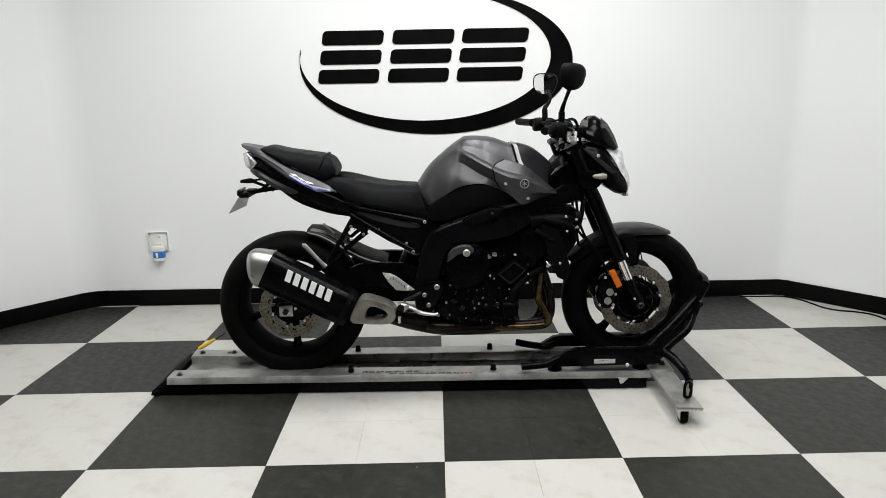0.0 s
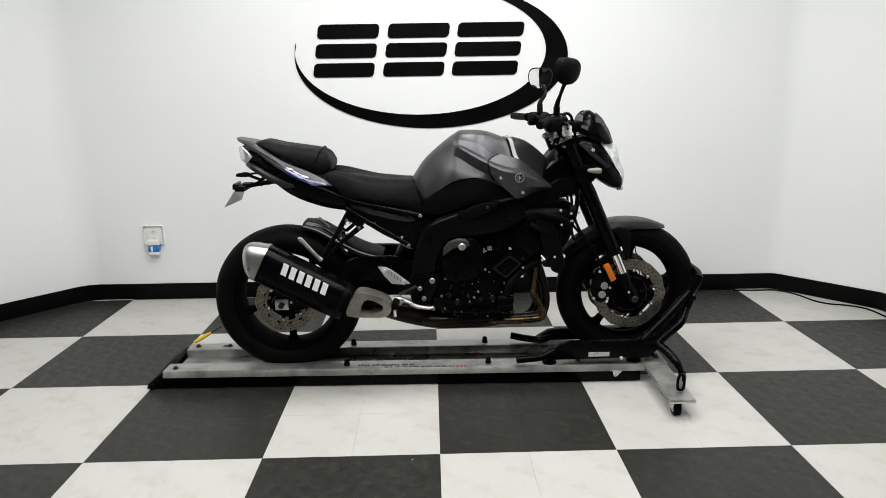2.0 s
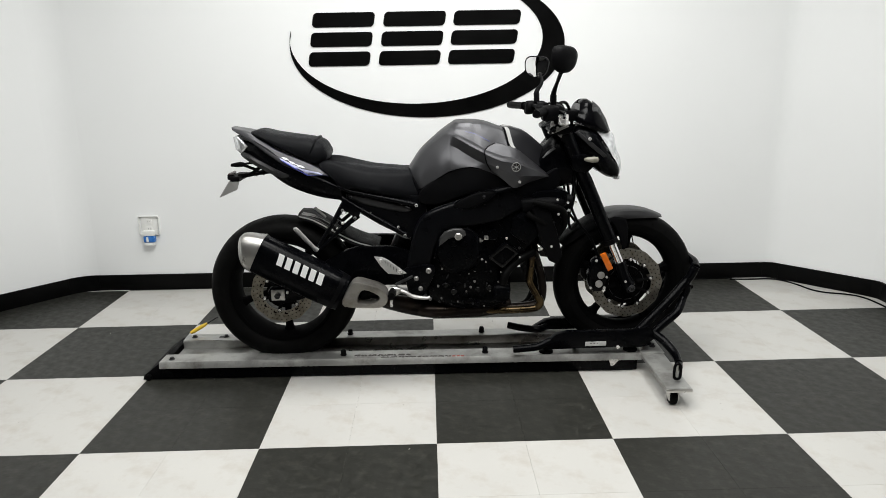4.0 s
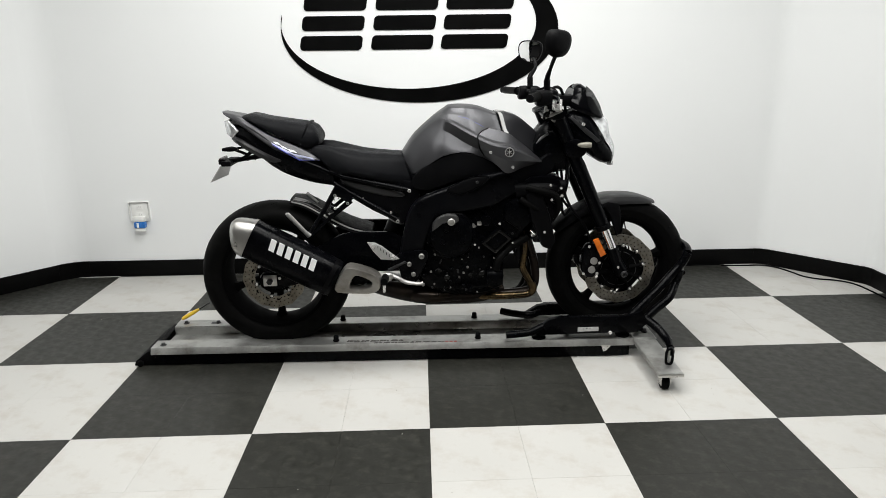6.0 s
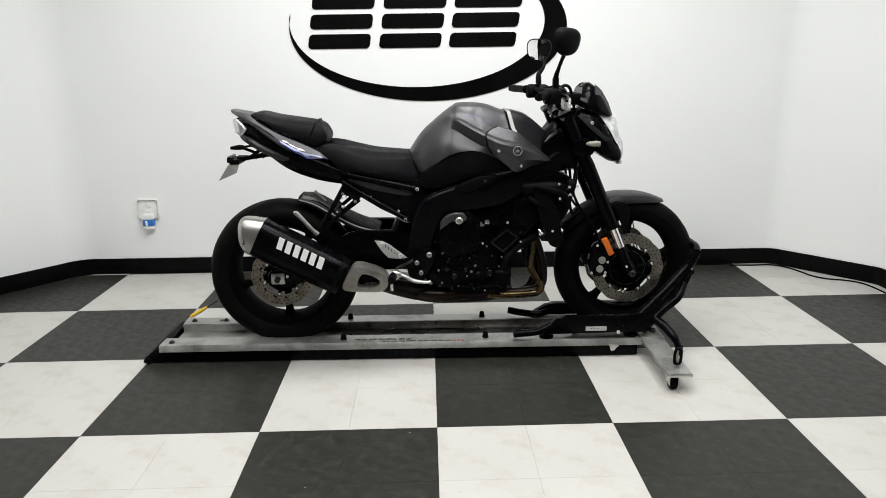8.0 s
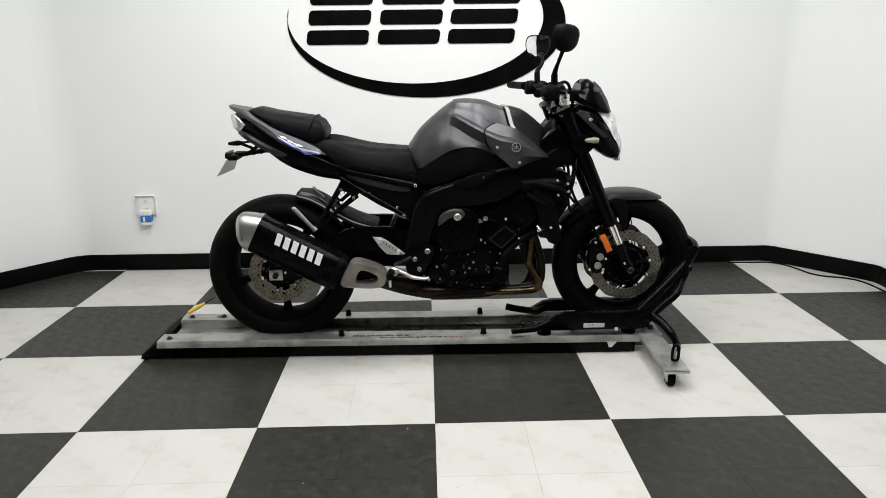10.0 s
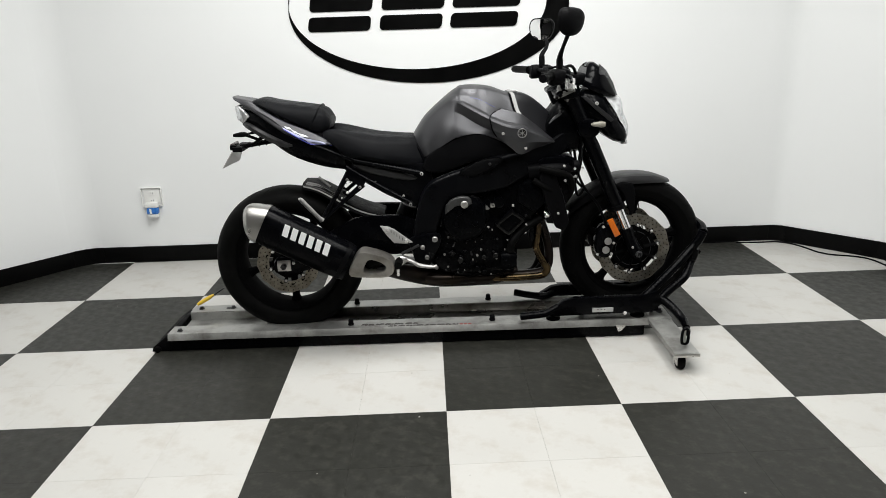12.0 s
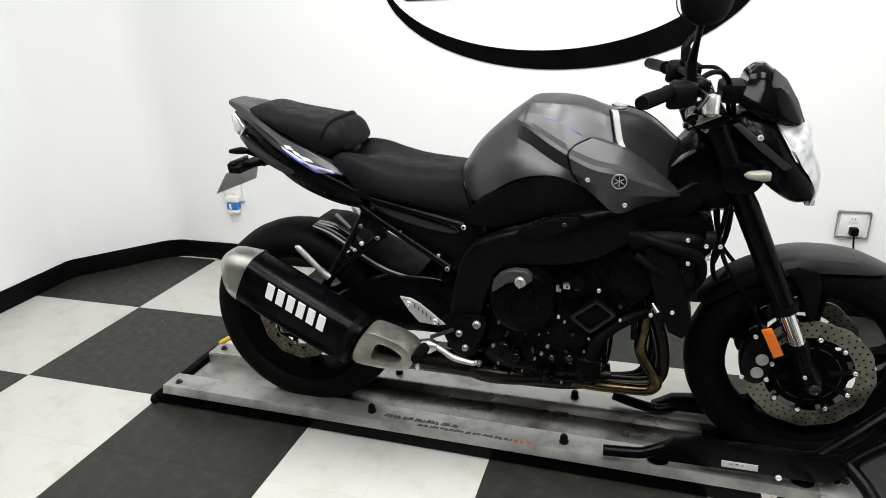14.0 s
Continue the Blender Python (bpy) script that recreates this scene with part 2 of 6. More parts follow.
def tube(points, r, seg=12, curved=True, bm=None, steps=6, flat=1.0):
    """A round bar along points; r is one radius or one for each given point."""
    own = bmesh.new()
    rad = list(r) if isinstance(r, (list, tuple)) else [r] * len(points)
    line = smooth_line(points, steps) if curved else [Vector(q) for q in points]
    m = len(line)
    rings, up = [], None
    for i, q in enumerate(line):
        d = (line[min(i + 1, m - 1)] - line[max(i - 1, 0)]).normalized()
        if up is None:
            up = d.orthogonal().normalized()
        up = (up - d * up.dot(d)).normalized()
        side = d.cross(up)
        f = i / (m - 1) * (len(rad) - 1)
        k = min(int(f), len(rad) - 2) if len(rad) > 1 else 0
        rr = rad[k] + (rad[min(k + 1, len(rad) - 1)] - rad[k]) * (f - k)
        rings.append([own.verts.new(q + (up * math.cos(a) + side * math.sin(a) * flat) * rr) for a in (2 * math.pi * j / seg for j in range(seg))])
    for a, b in zip(rings, rings[1:]):
        for j in range(seg):
            own.faces.new((a[j], a[(j + 1) % seg], b[(j + 1) % seg], b[j]))
    own.faces.new(rings[0][::-1])
    own.faces.new(rings[-1])
    return joined(own, bm)


def rod(a, b, r, seg=14, bevel=0.0, bm=None):
    own = tube([a, b], r, seg, curved=False)
    soften(own, bevel, 2, 50)
    return joined(own, bm)


def turned(profile, centre, axis="y", seg=48, bm=None, closed=False):
    """A turned form: profile of (radius, along) about an axis through centre."""
    own = bmesh.new()
    rings = []
    for r, s in profile:
        ring = []
        for j in range(seg):
            a = 2 * math.pi * j / seg
            u, v = r * math.cos(a), r * math.sin(a)
            co = {"y": (u, s, v), "x": (s, u, v), "z": (u, v, s)}[axis]
            ring.append(own.verts.new(Vector(centre) + Vector(co)))
        rings.append(ring)
    pairs = list(zip(rings, rings[1:])) + ([(rings[-1], rings[0])] if closed else [])
    for a, b in pairs:
        for j in range(seg):
            own.faces.new((a[j], a[(j + 1) % seg], b[(j + 1) % seg], b[j]))
    if not closed:
        for ring in (rings[0], rings[-1]):
            own.faces.new(ring)
    return joined(own, bm)


def shell(sections, seg=28, power=2.6, bm=None, axis_y=YB, steps=5):
    """A rounded body drawn over sections along x: (x, z of middle, half height up, half height down, half width)."""
    own = bmesh.new()
    pts = [Vector(s[:3]) for s in sections]
    ext = [Vector((s[3], s[4], 0)) for s in sections]
    line, size = smooth_line(pts, steps), smooth_line(ext, steps)
    rings = []
    for p, e in zip(line, size):
        ring = []
        for j in range(seg):
            a = 2 * math.pi * j / seg
            c, s = math.cos(a), math.sin(a)
            w = math.copysign(abs(c) ** (2 / power), c) * max(e.y, 0.002)
            h = math.copysign(abs(s) ** (2 / power), s) * max(p.z if s > 0 else e.x, 0.002)
            ring.append(own.verts.new((p.x, axis_y + w, p.y + h)))
        rings.append(ring)
    for a, b in zip(rings, rings[1:]):
        for j in range(seg):
            own.faces.new((a[j], a[(j + 1) % seg], b[(j + 1) % seg], b[j]))
    own.faces.new(rings[0])
    own.faces.new(rings[-1])
    return joined(own, bm)


def bolt(at, r=0.006, h=0.005, axis="y", sign=-1):
    """A small round bolt head with a hollow."""
    prof = [(r, 0), (r, sign * h * 0.7), (r * 0.85, sign * h), (r * 0.5, sign * h), (r * 0.45, sign * h * 0.5)]
    return turned(prof, at, axis, 12)


# ---- the room ----
H = 2.75
CORNERS = [(-2.45, -1.4), (-2.45, 0.842), (-2.100, 1.246), (2.06, 1.195), (2.450, 0.765), (2.450, -1.4), (5.0, -1.4), (5.0, -9.0), (-5.0, -9.0), (-5.0, -1.4)]
WALLS = ["wall_west", "wall_northwest", "wall_north", "wall_northeast", "wall_east", "wall_hall_northeast", "wall_hall_east", "wall_south", "wall_hall_west", "wall_hall_northwest"]


BENDS = {1: 0.10, 2: 0.20, 3: 0.12, 4: 0.10}    # radii of the rounded corners


def bend_points(i, n=8):
    """The rounded corner i as points from the wall before it to the wall after it."""
    p, q, r = (Vector(CORNERS[k % len(CORNERS)]) for k in (i - 1, i, i + 1))
    if i not in BENDS:
        return [q]
    d, e = (p - q).normalized(), (r - q).normalized()
    half = d.angle(e) / 2
    m = (d + e).normalized()
    c = q + m * (BENDS[i] / math.sin(half))
    a, b = q + d * (BENDS[i] / math.tan(half)) - c, q + e * (BENDS[i] / math.tan(half)) - c
    turn = a.angle_signed(b)
    out = []
    for k in range(n + 1):
        t = -turn * k / n
        out.append(c + Vector((a.x * math.cos(t) - a.y * math.sin(t), a.x * math.sin(t) + a.y * math.cos(t))))
    return out


def strip(line, z0, z1, t):
    """An upright slab along a line of points; t outwards, or inwards where it is negative."""
    bm = bmesh.new()
    rows = []
    for k, p in enumerate(line):
        d = (line[min(k + 1, len(line) - 1)] - line[max(k - 1, 0)]).normalized()
        q = p + Vector((-d.y, d.x)) * t
        rows.append([bm.verts.new((v.x, v.y, z)) for v, z in ((p, z0), (q, z0), (q, z1), (p, z1))])
    for r, w in zip(rows, rows[1:]):
        for k in range(4):
            bm.faces.new((r[k], r[(k + 1) % 4], w[(k + 1) % 4], w[k]))
    bm.faces.new(rows[0])
    bm.faces.new(rows[-1][::-1])
    bmesh.ops.recalc_face_normals(bm, faces=bm.faces)
    return bm


for i, name in enumerate(WALLS):
    a, b = bend_points(i)[-1], bend_points((i + 1) % len(CORNERS))[0]
    # the hall walls are unseen, added dark to deepen reflections in the motorcycle
    hall = i > 4
    solo(name, strip([a, b], -0.01, H, 0.12), DARKWALL if hall else WALL, "unseen dark wall added behind to keep reflections dark" if hall else "plain white painted plaster wall", "wall", (*a, 0), kind="structure", smooth=False)
    bm = strip([a, b], 0.0, 0.096, -0.010)
    soften(bm, 0.003, 2)
    solo("baseboard", bm, BASE, "black vinyl baseboard along the wall", "baseboard", (*a, 0), kind="structure")
for i in BENDS:
    bend = bend_points(i)
    solo("wall_corner", strip(bend, -0.01, H, 0.12), WALL, "rounded white plaster corner between two walls", "wall", (*bend[0], 0), kind="structure")
    solo("baseboard", strip(bend, 0.0, 0.096, -0.010), BASE, "black vinyl baseboard bent round a corner", "baseboard", (*bend[0], 0), kind="structure")
solo("ceiling", box(-5.2, 5.2, -9.2, 1.5, H, H + 0.1), CEIL, "white ceiling above the showroom", "ceiling", (0, 0, H), kind="structure", smooth=False)

# ceiling lamps: six panels over the stand
for x in (-0.80, 0.08, 0.96):
    for y in (-1.80, -0.28):
        lamp = thing("ceiling_light", (x, y, H), "white rectangular ceiling light panel", "ceiling light", "ceiling lights")
        part("lamp_frame", box(x - 0.31, x + 0.31, y - 0.61, y + 0.61, H - 0.05, H - 0.001, 0.006), LAMPWHITE, lamp)
        data = bpy.data.lights.new("panel_light", "AREA")
        data.shape, data.size, data.size_y, data.energy, data.color = "RECTANGLE", 0.56, 1.14, LAMP_POWER, (1.0, 1.0, 0.975)
        ob = new("panel_light", data)
        ob.parent = lamp
        ob.location = (0, 0, -0.056)

# ---- sign on the wall ----
def wall_y(x):
    return 1.246 + (x + 2.100) / 4.160 * -0.051


def ring_piece(cx, cz, a, b, icx, icz, ia, ib, y0, y1):
    """The crescent between an outer and an inner oval."""
    bm = bmesh.new()
    rows = []
    n = 96
    for j in range(n + 1):
        t = 2 * math.pi * (0.475 + 0.80 * j / n)
        o = (cx + a * math.cos(t), cz + b * math.sin(t))
        i = (icx + ia * math.cos(t), icz + ib * math.sin(t))
        rows.append([bm.verts.new((p[0], y, p[1])) for y in (y0, y1) for p in (o, i)])
    for r, s in zip(rows, rows[1:]):
        for k, m in ((0, 1), (1, 3), (3, 2), (2, 0)):
            bm.faces.new((r[k], r[m], s[m], s[k]))
    bm.faces.new([rows[0][k] for k in (0, 1, 3, 2)])
    bm.faces.new([rows[-1][k] for k in (0, 2, 3, 1)])
    return bm


def on_wall(bm, thick=0.005):
    """Lays a flat form against the north wall."""
    for v in bm.verts:
        v.co.y = wall_y(v.co.x) - (thick if v.co.y < 1.216 else 0.0005)
    return bm


sign = thing("wall_sign", (0, 1.215, 1.39), "black cut-out oval swoosh with slanted bars on white wall", "sign")
YS = 1.200
part("swoosh", on_wall(ring_piece(0.003, 1.39, 0.765, 0.393, -0.0575, 1.422, 0.7025, 0.348, YS, 1.232)), VINYL, sign)


def slanted_bar(x0, x1, z0, z1, v0, v1, lean, r=0.022):
    """One bar of a slanted block, with rounded ends."""
    h = z1 - z0
    lo, hi, flat = z0 + v0 * h, z0 + v1 * h, []
    for cx, cz, a in ((x1 - lean - r, lo + r, -90), (x1 - lean - r, hi - r, 0), (x0 + r, hi - r, 90), (x0 + r, lo + r, 180)):
        flat += [(cx + r * math.cos(radians(a + 18 * k)), cz + r * math.sin(radians(a + 18 * k))) for k in range(6)]
    return plate([(x + lean * (z - z0) / h, z) for x, z in flat], YS, 1.2325, 0.0)


for x0, x1 in ((-0.666, -0.280), (-0.274, 0.112), (0.113, 0.526)):
    for v0, v1 in ((0.0, 0.27), (0.365, 0.635), (0.73, 1.0)):
        part("block", on_wall(slanted_bar(x0, x1, 1.287, 1.571, v0, v1, 0.045)), VINYL, sign, smooth=False)


# ---- more forms ----
def mirrored(bm):
    """The same form on the other side of the motorcycle's centre plane."""
    for v in bm.verts:
        v.co.y = 2 * YB - v.co.y
    bmesh.ops.reverse_faces(bm, faces=bm.faces)
    return bm


def skin(rows, along=5, across=4, bm=None, yc=None):
    """A body over rows of half outlines (x, half width, z), from the top or one edge to the bottom, the same on both sides."""
    yc = YB if yc is None else yc
    own = bmesh.new()
    halves = [smooth_line([Vector(p) for p in row], across) for row in rows]
    cols = [smooth_line([h[k] for h in halves], along) for k in range(len(halves[0]))]
    rings = []
    for i in range(len(cols[0])):
        half = [c[i] for c in cols]
        ring = [(p.x, yc - max(p.y, 0), p.z) for p in half]
        ring += [(p.x, yc + p.y, p.z) for p in reversed(half) if p.y > 0.001]
        rings.append(ring)
    n = min(len(r) for r in rings)
    rings = [[own.verts.new(p) for p in r[:n]] for r in rings]
    for a, b in zip(rings, rings[1:]):
        for j in range(n):
            own.faces.new((a[j], a[(j + 1) % n], b[(j + 1) % n], b[j]))
    own.faces.new(rings[0])
    own.faces.new(rings[-1])
    bmesh.ops.remove_doubles(own, verts=own.verts, dist=0.0004)
    return joined(own, bm)


def oval_loft(sections, yc, power=2.6, seg=28, along=5, bm=None):
    """A body through ovals, each from a top (x, z) to a bottom (x, z) with a half width."""
    own = bmesh.new()
    top = smooth_line([(s[0][0], s[0][1], s[2]) for s in sections], along)
    bot = smooth_line([(s[1][0], s[1][1], s[2]) for s in sections], along)
    rings = []
    for t, b in zip(top, bot):
        mid, arm = Vector((t.x + b.x, 0, t.y + b.y)) / 2, Vector((t.x - b.x, 0, t.y - b.y)) / 2
        ring = []
        for j in range(seg):
            a = 2 * math.pi * j / seg
            c, s = math.cos(a), math.sin(a)
            c, s = math.copysign(abs(c) ** (2 / power), c), math.copysign(abs(s) ** (2 / power), s)
            q = mid + arm * s
            ring.append(own.verts.new((q.x, yc + c * t.z, q.z)))
        rings.append(ring)
    for a, b in zip(rings, rings[1:]):
        for j in range(seg):
            own.faces.new((a[j], a[(j + 1) % seg], b[(j + 1) % seg], b[j]))
    own.faces.new(rings[0])
    own.faces.new(rings[-1])
    return joined(own, bm)


def panel(poly, depth, thick=0.01, bulge=0.006, bm=None, rim=0.93):
    """A moulded panel: outline (x, z), the near face at y = depth(x, z), swelling by bulge towards its middle."""
    own = bmesh.new()
    f = depth if callable(depth) else (lambda x, z: depth)
    cx, cz = sum(p[0] for p in poly) / len(poly), sum(p[1] for p in poly) / len(poly)
    rings = []
    for s, off in ((1.0, thick), (1.0, 0.002), (0.985, 0.0), (rim, -0.4 * bulge), (0.75, -0.8 * bulge), (0.4, -bulge)):
        pts = [(cx + (x - cx) * s, cz + (z - cz) * s) for x, z in poly]
        rings.append([own.verts.new((x, f(x, z) + off, z)) for x, z in pts])
    n = len(poly)
    for a, b in zip(rings, rings[1:]):
        for j in range(n):
            own.faces.new((a[j], a[(j + 1) % n], b[(j + 1) % n], b[j]))
    own.faces.new(rings[0][::-1])
    tip = own.verts.new((cx, f(cx, cz) - bulge, cz))
    for j in range(n):
        own.faces.new((rings[-1][j], rings[-1][(j + 1) % n], tip))
    return joined(own, bm)


def rounded(poly, steps=4):
    """A closed outline drawn smoothly through its points."""
    n = len(poly)
    p = [Vector((x, 0, z)) for x, z in poly]
    out = []
    for i in range(n):
        a, b, c, d = p[i - 1], p[i], p[(i + 1) % n], p[(i + 2) % n]
        for k in range(steps):
            t = k / steps
            q = 0.5 * (2 * b + (c - a) * t + (2 * a - 5 * b + 4 * c - d) * t * t + (3 * b - a - 3 * c + d) * t ** 3)
            out.append((q.x, q.z))
    return out


def ring_plate(outer, inner, y0, y1, bevel=0.0, n=48):
    """A slab with a hole through it."""
    cx, cz = sum(p[0] for p in inner) / len(inner), sum(p[1] for p in inner) / len(inner)

    def ray(poly, a):
        d = (math.cos(a), math.sin(a))
        best = 0.0
        for (x0, z0), (x1, z1) in zip(poly, poly[1:] + poly[:1]):
            ex, ez = x1 - x0, z1 - z0
            det = d[0] * -ez + ex * d[1]
            if abs(det) < 1e-9:
                continue
            t = ((x0 - cx) * -ez + ex * (z0 - cz)) / det
            u = (d[0] * (z0 - cz) - d[1] * (x0 - cx)) / det
            if t > best and -1e-6 <= u <= 1 + 1e-6:
                best = t
        return (cx + d[0] * best, cz + d[1] * best)

    own = bmesh.new()
    rows = []
    for j in range(n):
        a = 2 * math.pi * j / n
        o, i = ray(outer, a), ray(inner, a)
        rows.append([own.verts.new((q[0], y, q[1])) for q, y in ((o, y0), (i, y0), (i, y1), (o, y1))])
    for j in range(n):
        r, s = rows[j], rows[(j + 1) % n]
        for k in range(4):
            own.faces.new((r[k], r[(k + 1) % 4], s[(k + 1) % 4], s[k]))
    bmesh.ops.recalc_face_normals(own, faces=own.faces)
    soften(own, bevel, 2, 40)
    return own

# ---- motorcycle dolly ----
dolly = thing("motorcycle_dolly", (-0.15, YB, 0.0), "long grey aluminium motorcycle dolly with black wheel chock", "dolly")
RT = 0.081          # top of the rails


def rail(y0, y1, x0, x1, inner):
    """A folded rail in one bent profile: outer lip, flat top and inner wall down to the trough."""
    t = 0.004
    lip, wall = RT - 0.027, 0.041
    a, b = (lip, wall) if inner else (wall, lip)
    f = 0.010 if inner else 0.0         # the near lip leans outwards
    prof = [(y0, a), (y0 + f, RT), (y1, RT), (y1, b), (y1 - t, b), (y1 - t, RT - t), (y0 + f + t, RT - t), (y0 + t, a)]
    bm = bmesh.new()
    ends = [[bm.verts.new((x, y, z)) for y, z in prof] for x in (x0, x1)]
    for k in range(8):
        bm.faces.new((ends[0][k], ends[0][(k + 1) % 8], ends[1][(k + 1) % 8], ends[1][k]))
    bm.faces.new(ends[0])
    bm.faces.new(ends[1][::-1])
    bmesh.ops.recalc_face_normals(bm, faces=bm.faces)
    return soften(bm, 0.0012, 2)


part("near_rail", rail(-0.069, 0.022, -1.155, 0.8745, True), ALU, dolly, "scuffed aluminium rail with faded print")
part("far_rail", rail(0.178, 0.252, -1.140, 0.8745, False), ALU, dolly)
# floor and wall sheet carry the shade below the motorcycle in their colour
part("trough", box(-1.140, 0.8745, 0.0215, 0.1785, 0.036, 0.0415, 0.001), TROUGH, dolly, "aluminium trough floor, stained and coloured darker for shade")
part("rail_wall", box(-1.139, 0.874, 0.1745, 0.1775, 0.0420, RT - 0.0015, 0.0008), TROUGH, dolly, "inner wall of the far rail, stained and coloured darker for shade")
# lighter sheets laid over the loading end, where that darkening stops
part("loading_plate", box(-1.1395, -0.780, 0.0235, 0.1740, 0.0417, 0.0445, 0.001), ALU, dolly, "lighter plate over the loading end of the trough")
part("loading_wall", box(-1.1385, -0.780, 0.1720, 0.1743, 0.0447, RT - 0.002, 0.0006), ALU, dolly)
base = box(-1.150, 0.86, -0.056, -0.036, 0.004, 0.0735, 0.003)
box(-1.150, 0.86, 0.225, 0.245, 0.004, 0.057, 0.003, base)
for x in (-1.10, -0.5, 0.1, 0.7):
    box(x, x + 0.05, -0.045, 0.240, 0.004, 0.035, 0.002, base)
part("underframe", base, BLACK, dolly, "black steel underframe close to the floor")
end = plate([(-1.235, 0.0), (-1.150, 0.0), (-1.150, 0.060), (-1.168, 0.066), (-1.226, 0.022)], -0.055, 0.255, 0.004)
part("end_ramp", end, PLASTIC, dolly, "black plastic end ramp")
part("foot_wheel", turned([(0.003, -0.008), (0.012, -0.008), (0.013, -0.006), (0.013, 0.006), (0.012, 0.008), (0.003, 0.008)], (-1.205, -0.060, 0.013), "y", 20), RUBBER, dolly)
for x, y in ((-0.385, 0.215), (-0.385, -0.022), (0.218, 0.215), (0.218, -0.022)):
    knob = turned([(0.013, 0.0), (0.014, 0.004), (0.011, 0.006), (0.011, 0.020), (0.008, 0.025), (0.002, 0.026)], (x, y, RT + 0.0005), "z", 14)
    part("knob", knob, PLASTIC, dolly, "small black rubber knob")
for x, y in ((-1.112, -0.030), (-1.100, 0.215), (-0.955, 0.215)):
    nut = turned([(0.013, 0.0), (0.013, 0.002), (0.008, 0.003), (0.008, 0.009), (0.003, 0.010)], (x, y, RT + 0.0003), "z", 12)
    part("bolt", nut, DARKMETAL, dolly)
part("slot", box(-0.985, -0.955, 0.206, 0.226, RT + 0.0002, RT + 0.0016, 0.0), DARKMETAL, dolly, smooth=False)
# faded print on the near rail: two rows of plain bars
prng = random.Random(5)
for x0, x1, y, tall in ((-0.340, -0.100, -0.028, 0.016), (-0.225, 0.065, -0.050, 0.012)):
    x = x0
    while x < x1:
        w = prng.uniform(0.005, 0.014)
        d = prng.uniform(-0.002, 0.002)
        lean = prng.uniform(-0.004, 0.009)
        quad = [(x, y - tall / 2 + d), (x + w, y - tall / 2 + d), (x + w + lean, y + tall / 2 * prng.uniform(0.1, 1.0)), (x + lean, y + tall / 2)]
        bm = bmesh.new()
        low = [bm.verts.new((u, v, RT - 0.0003)) for u, v in quad]
        high = [bm.verts.new((u, v, RT + 0.0006)) for u, v in quad]
        bm.faces.new(high)
        for k in range(4):
            bm.faces.new((low[k], low[(k + 1) % 4], high[(k + 1) % 4], high[k]))
        part("print_bar", bm, FADED, dolly, smooth=False)
        x += w + prng.uniform(0.0010, 0.004)
for x in (0.078, 0.096, 0.114):
    part("print_bar", box(x, x + 0.013, -0.059, -0.046, RT + 0.0003, RT + 0.0008, 0), RED, dolly, smooth=False)
# outrigger with its caster
arm = box(0.870, 0.964, -0.395, 0.262, RT - 0.005, RT + 0.001, 0.0015)
box(0.870, 0.875, -0.393, 0.260, RT - 0.014, RT - 0.001, 0.001, arm)
box(0.959, 0.964, -0.393, 0.260, RT - 0.014, RT - 0.001, 0.001, arm)
part("outrigger", arm, ALU, dolly, "grey aluminium outrigger plate")
part("washer", box(0.8705, 0.968, -0.072, 0.26, RT + 0.001, RT + 0.005, 0.001), ALU, dolly)
part("lip", box(0.866, 0.964, -0.402, -0.396, RT - 0.012, RT + 0.001, 0.001), STEEL, dolly)
wheel = turned([(0.006, -0.016), (0.026, -0.016), (0.031, -0.011), (0.031, 0.008), (0.027, 0.011), (0.006, 0.011)], (0.910, -0.352, 0.031), "x", 28)
part("caster_wheel", wheel, RUBBER, dolly, "small black caster wheel")
fork = box(0.924, 0.927, -0.372, -0.332, 0.020, RT - 0.006, 0.001)
box(0.890, 0.893, -0.372, -0.332, 0.020, RT - 0.006, 0.001, fork)
box(0.890, 0.934, -0.380, -0.325, RT - 0.010, RT - 0.0055, 0.001, fork)
part("caster_fork", fork, STEEL, dolly)
part("axle_bolt", turned([(0.007, 0), (0.007, 0.004), (0.004, 0.006)], (0.927, -0.352, 0.031), "x", 8), SILVERBOLT, dolly)
part("hinge_tab", plate([(0.735, 0.058), (0.780, 0.058), (0.757, 0.032), (0.745, 0.030)], -0.0715, -0.068, 0.001), STEEL, dolly, "small steel hinge tab")
part("bolt", bolt((0.748, -0.0715, 0.041), 0.005), SILVERBOLT, dolly)

dolly.rotation_euler.z = radians(-0.9)      # it stands a little askew to the tiles

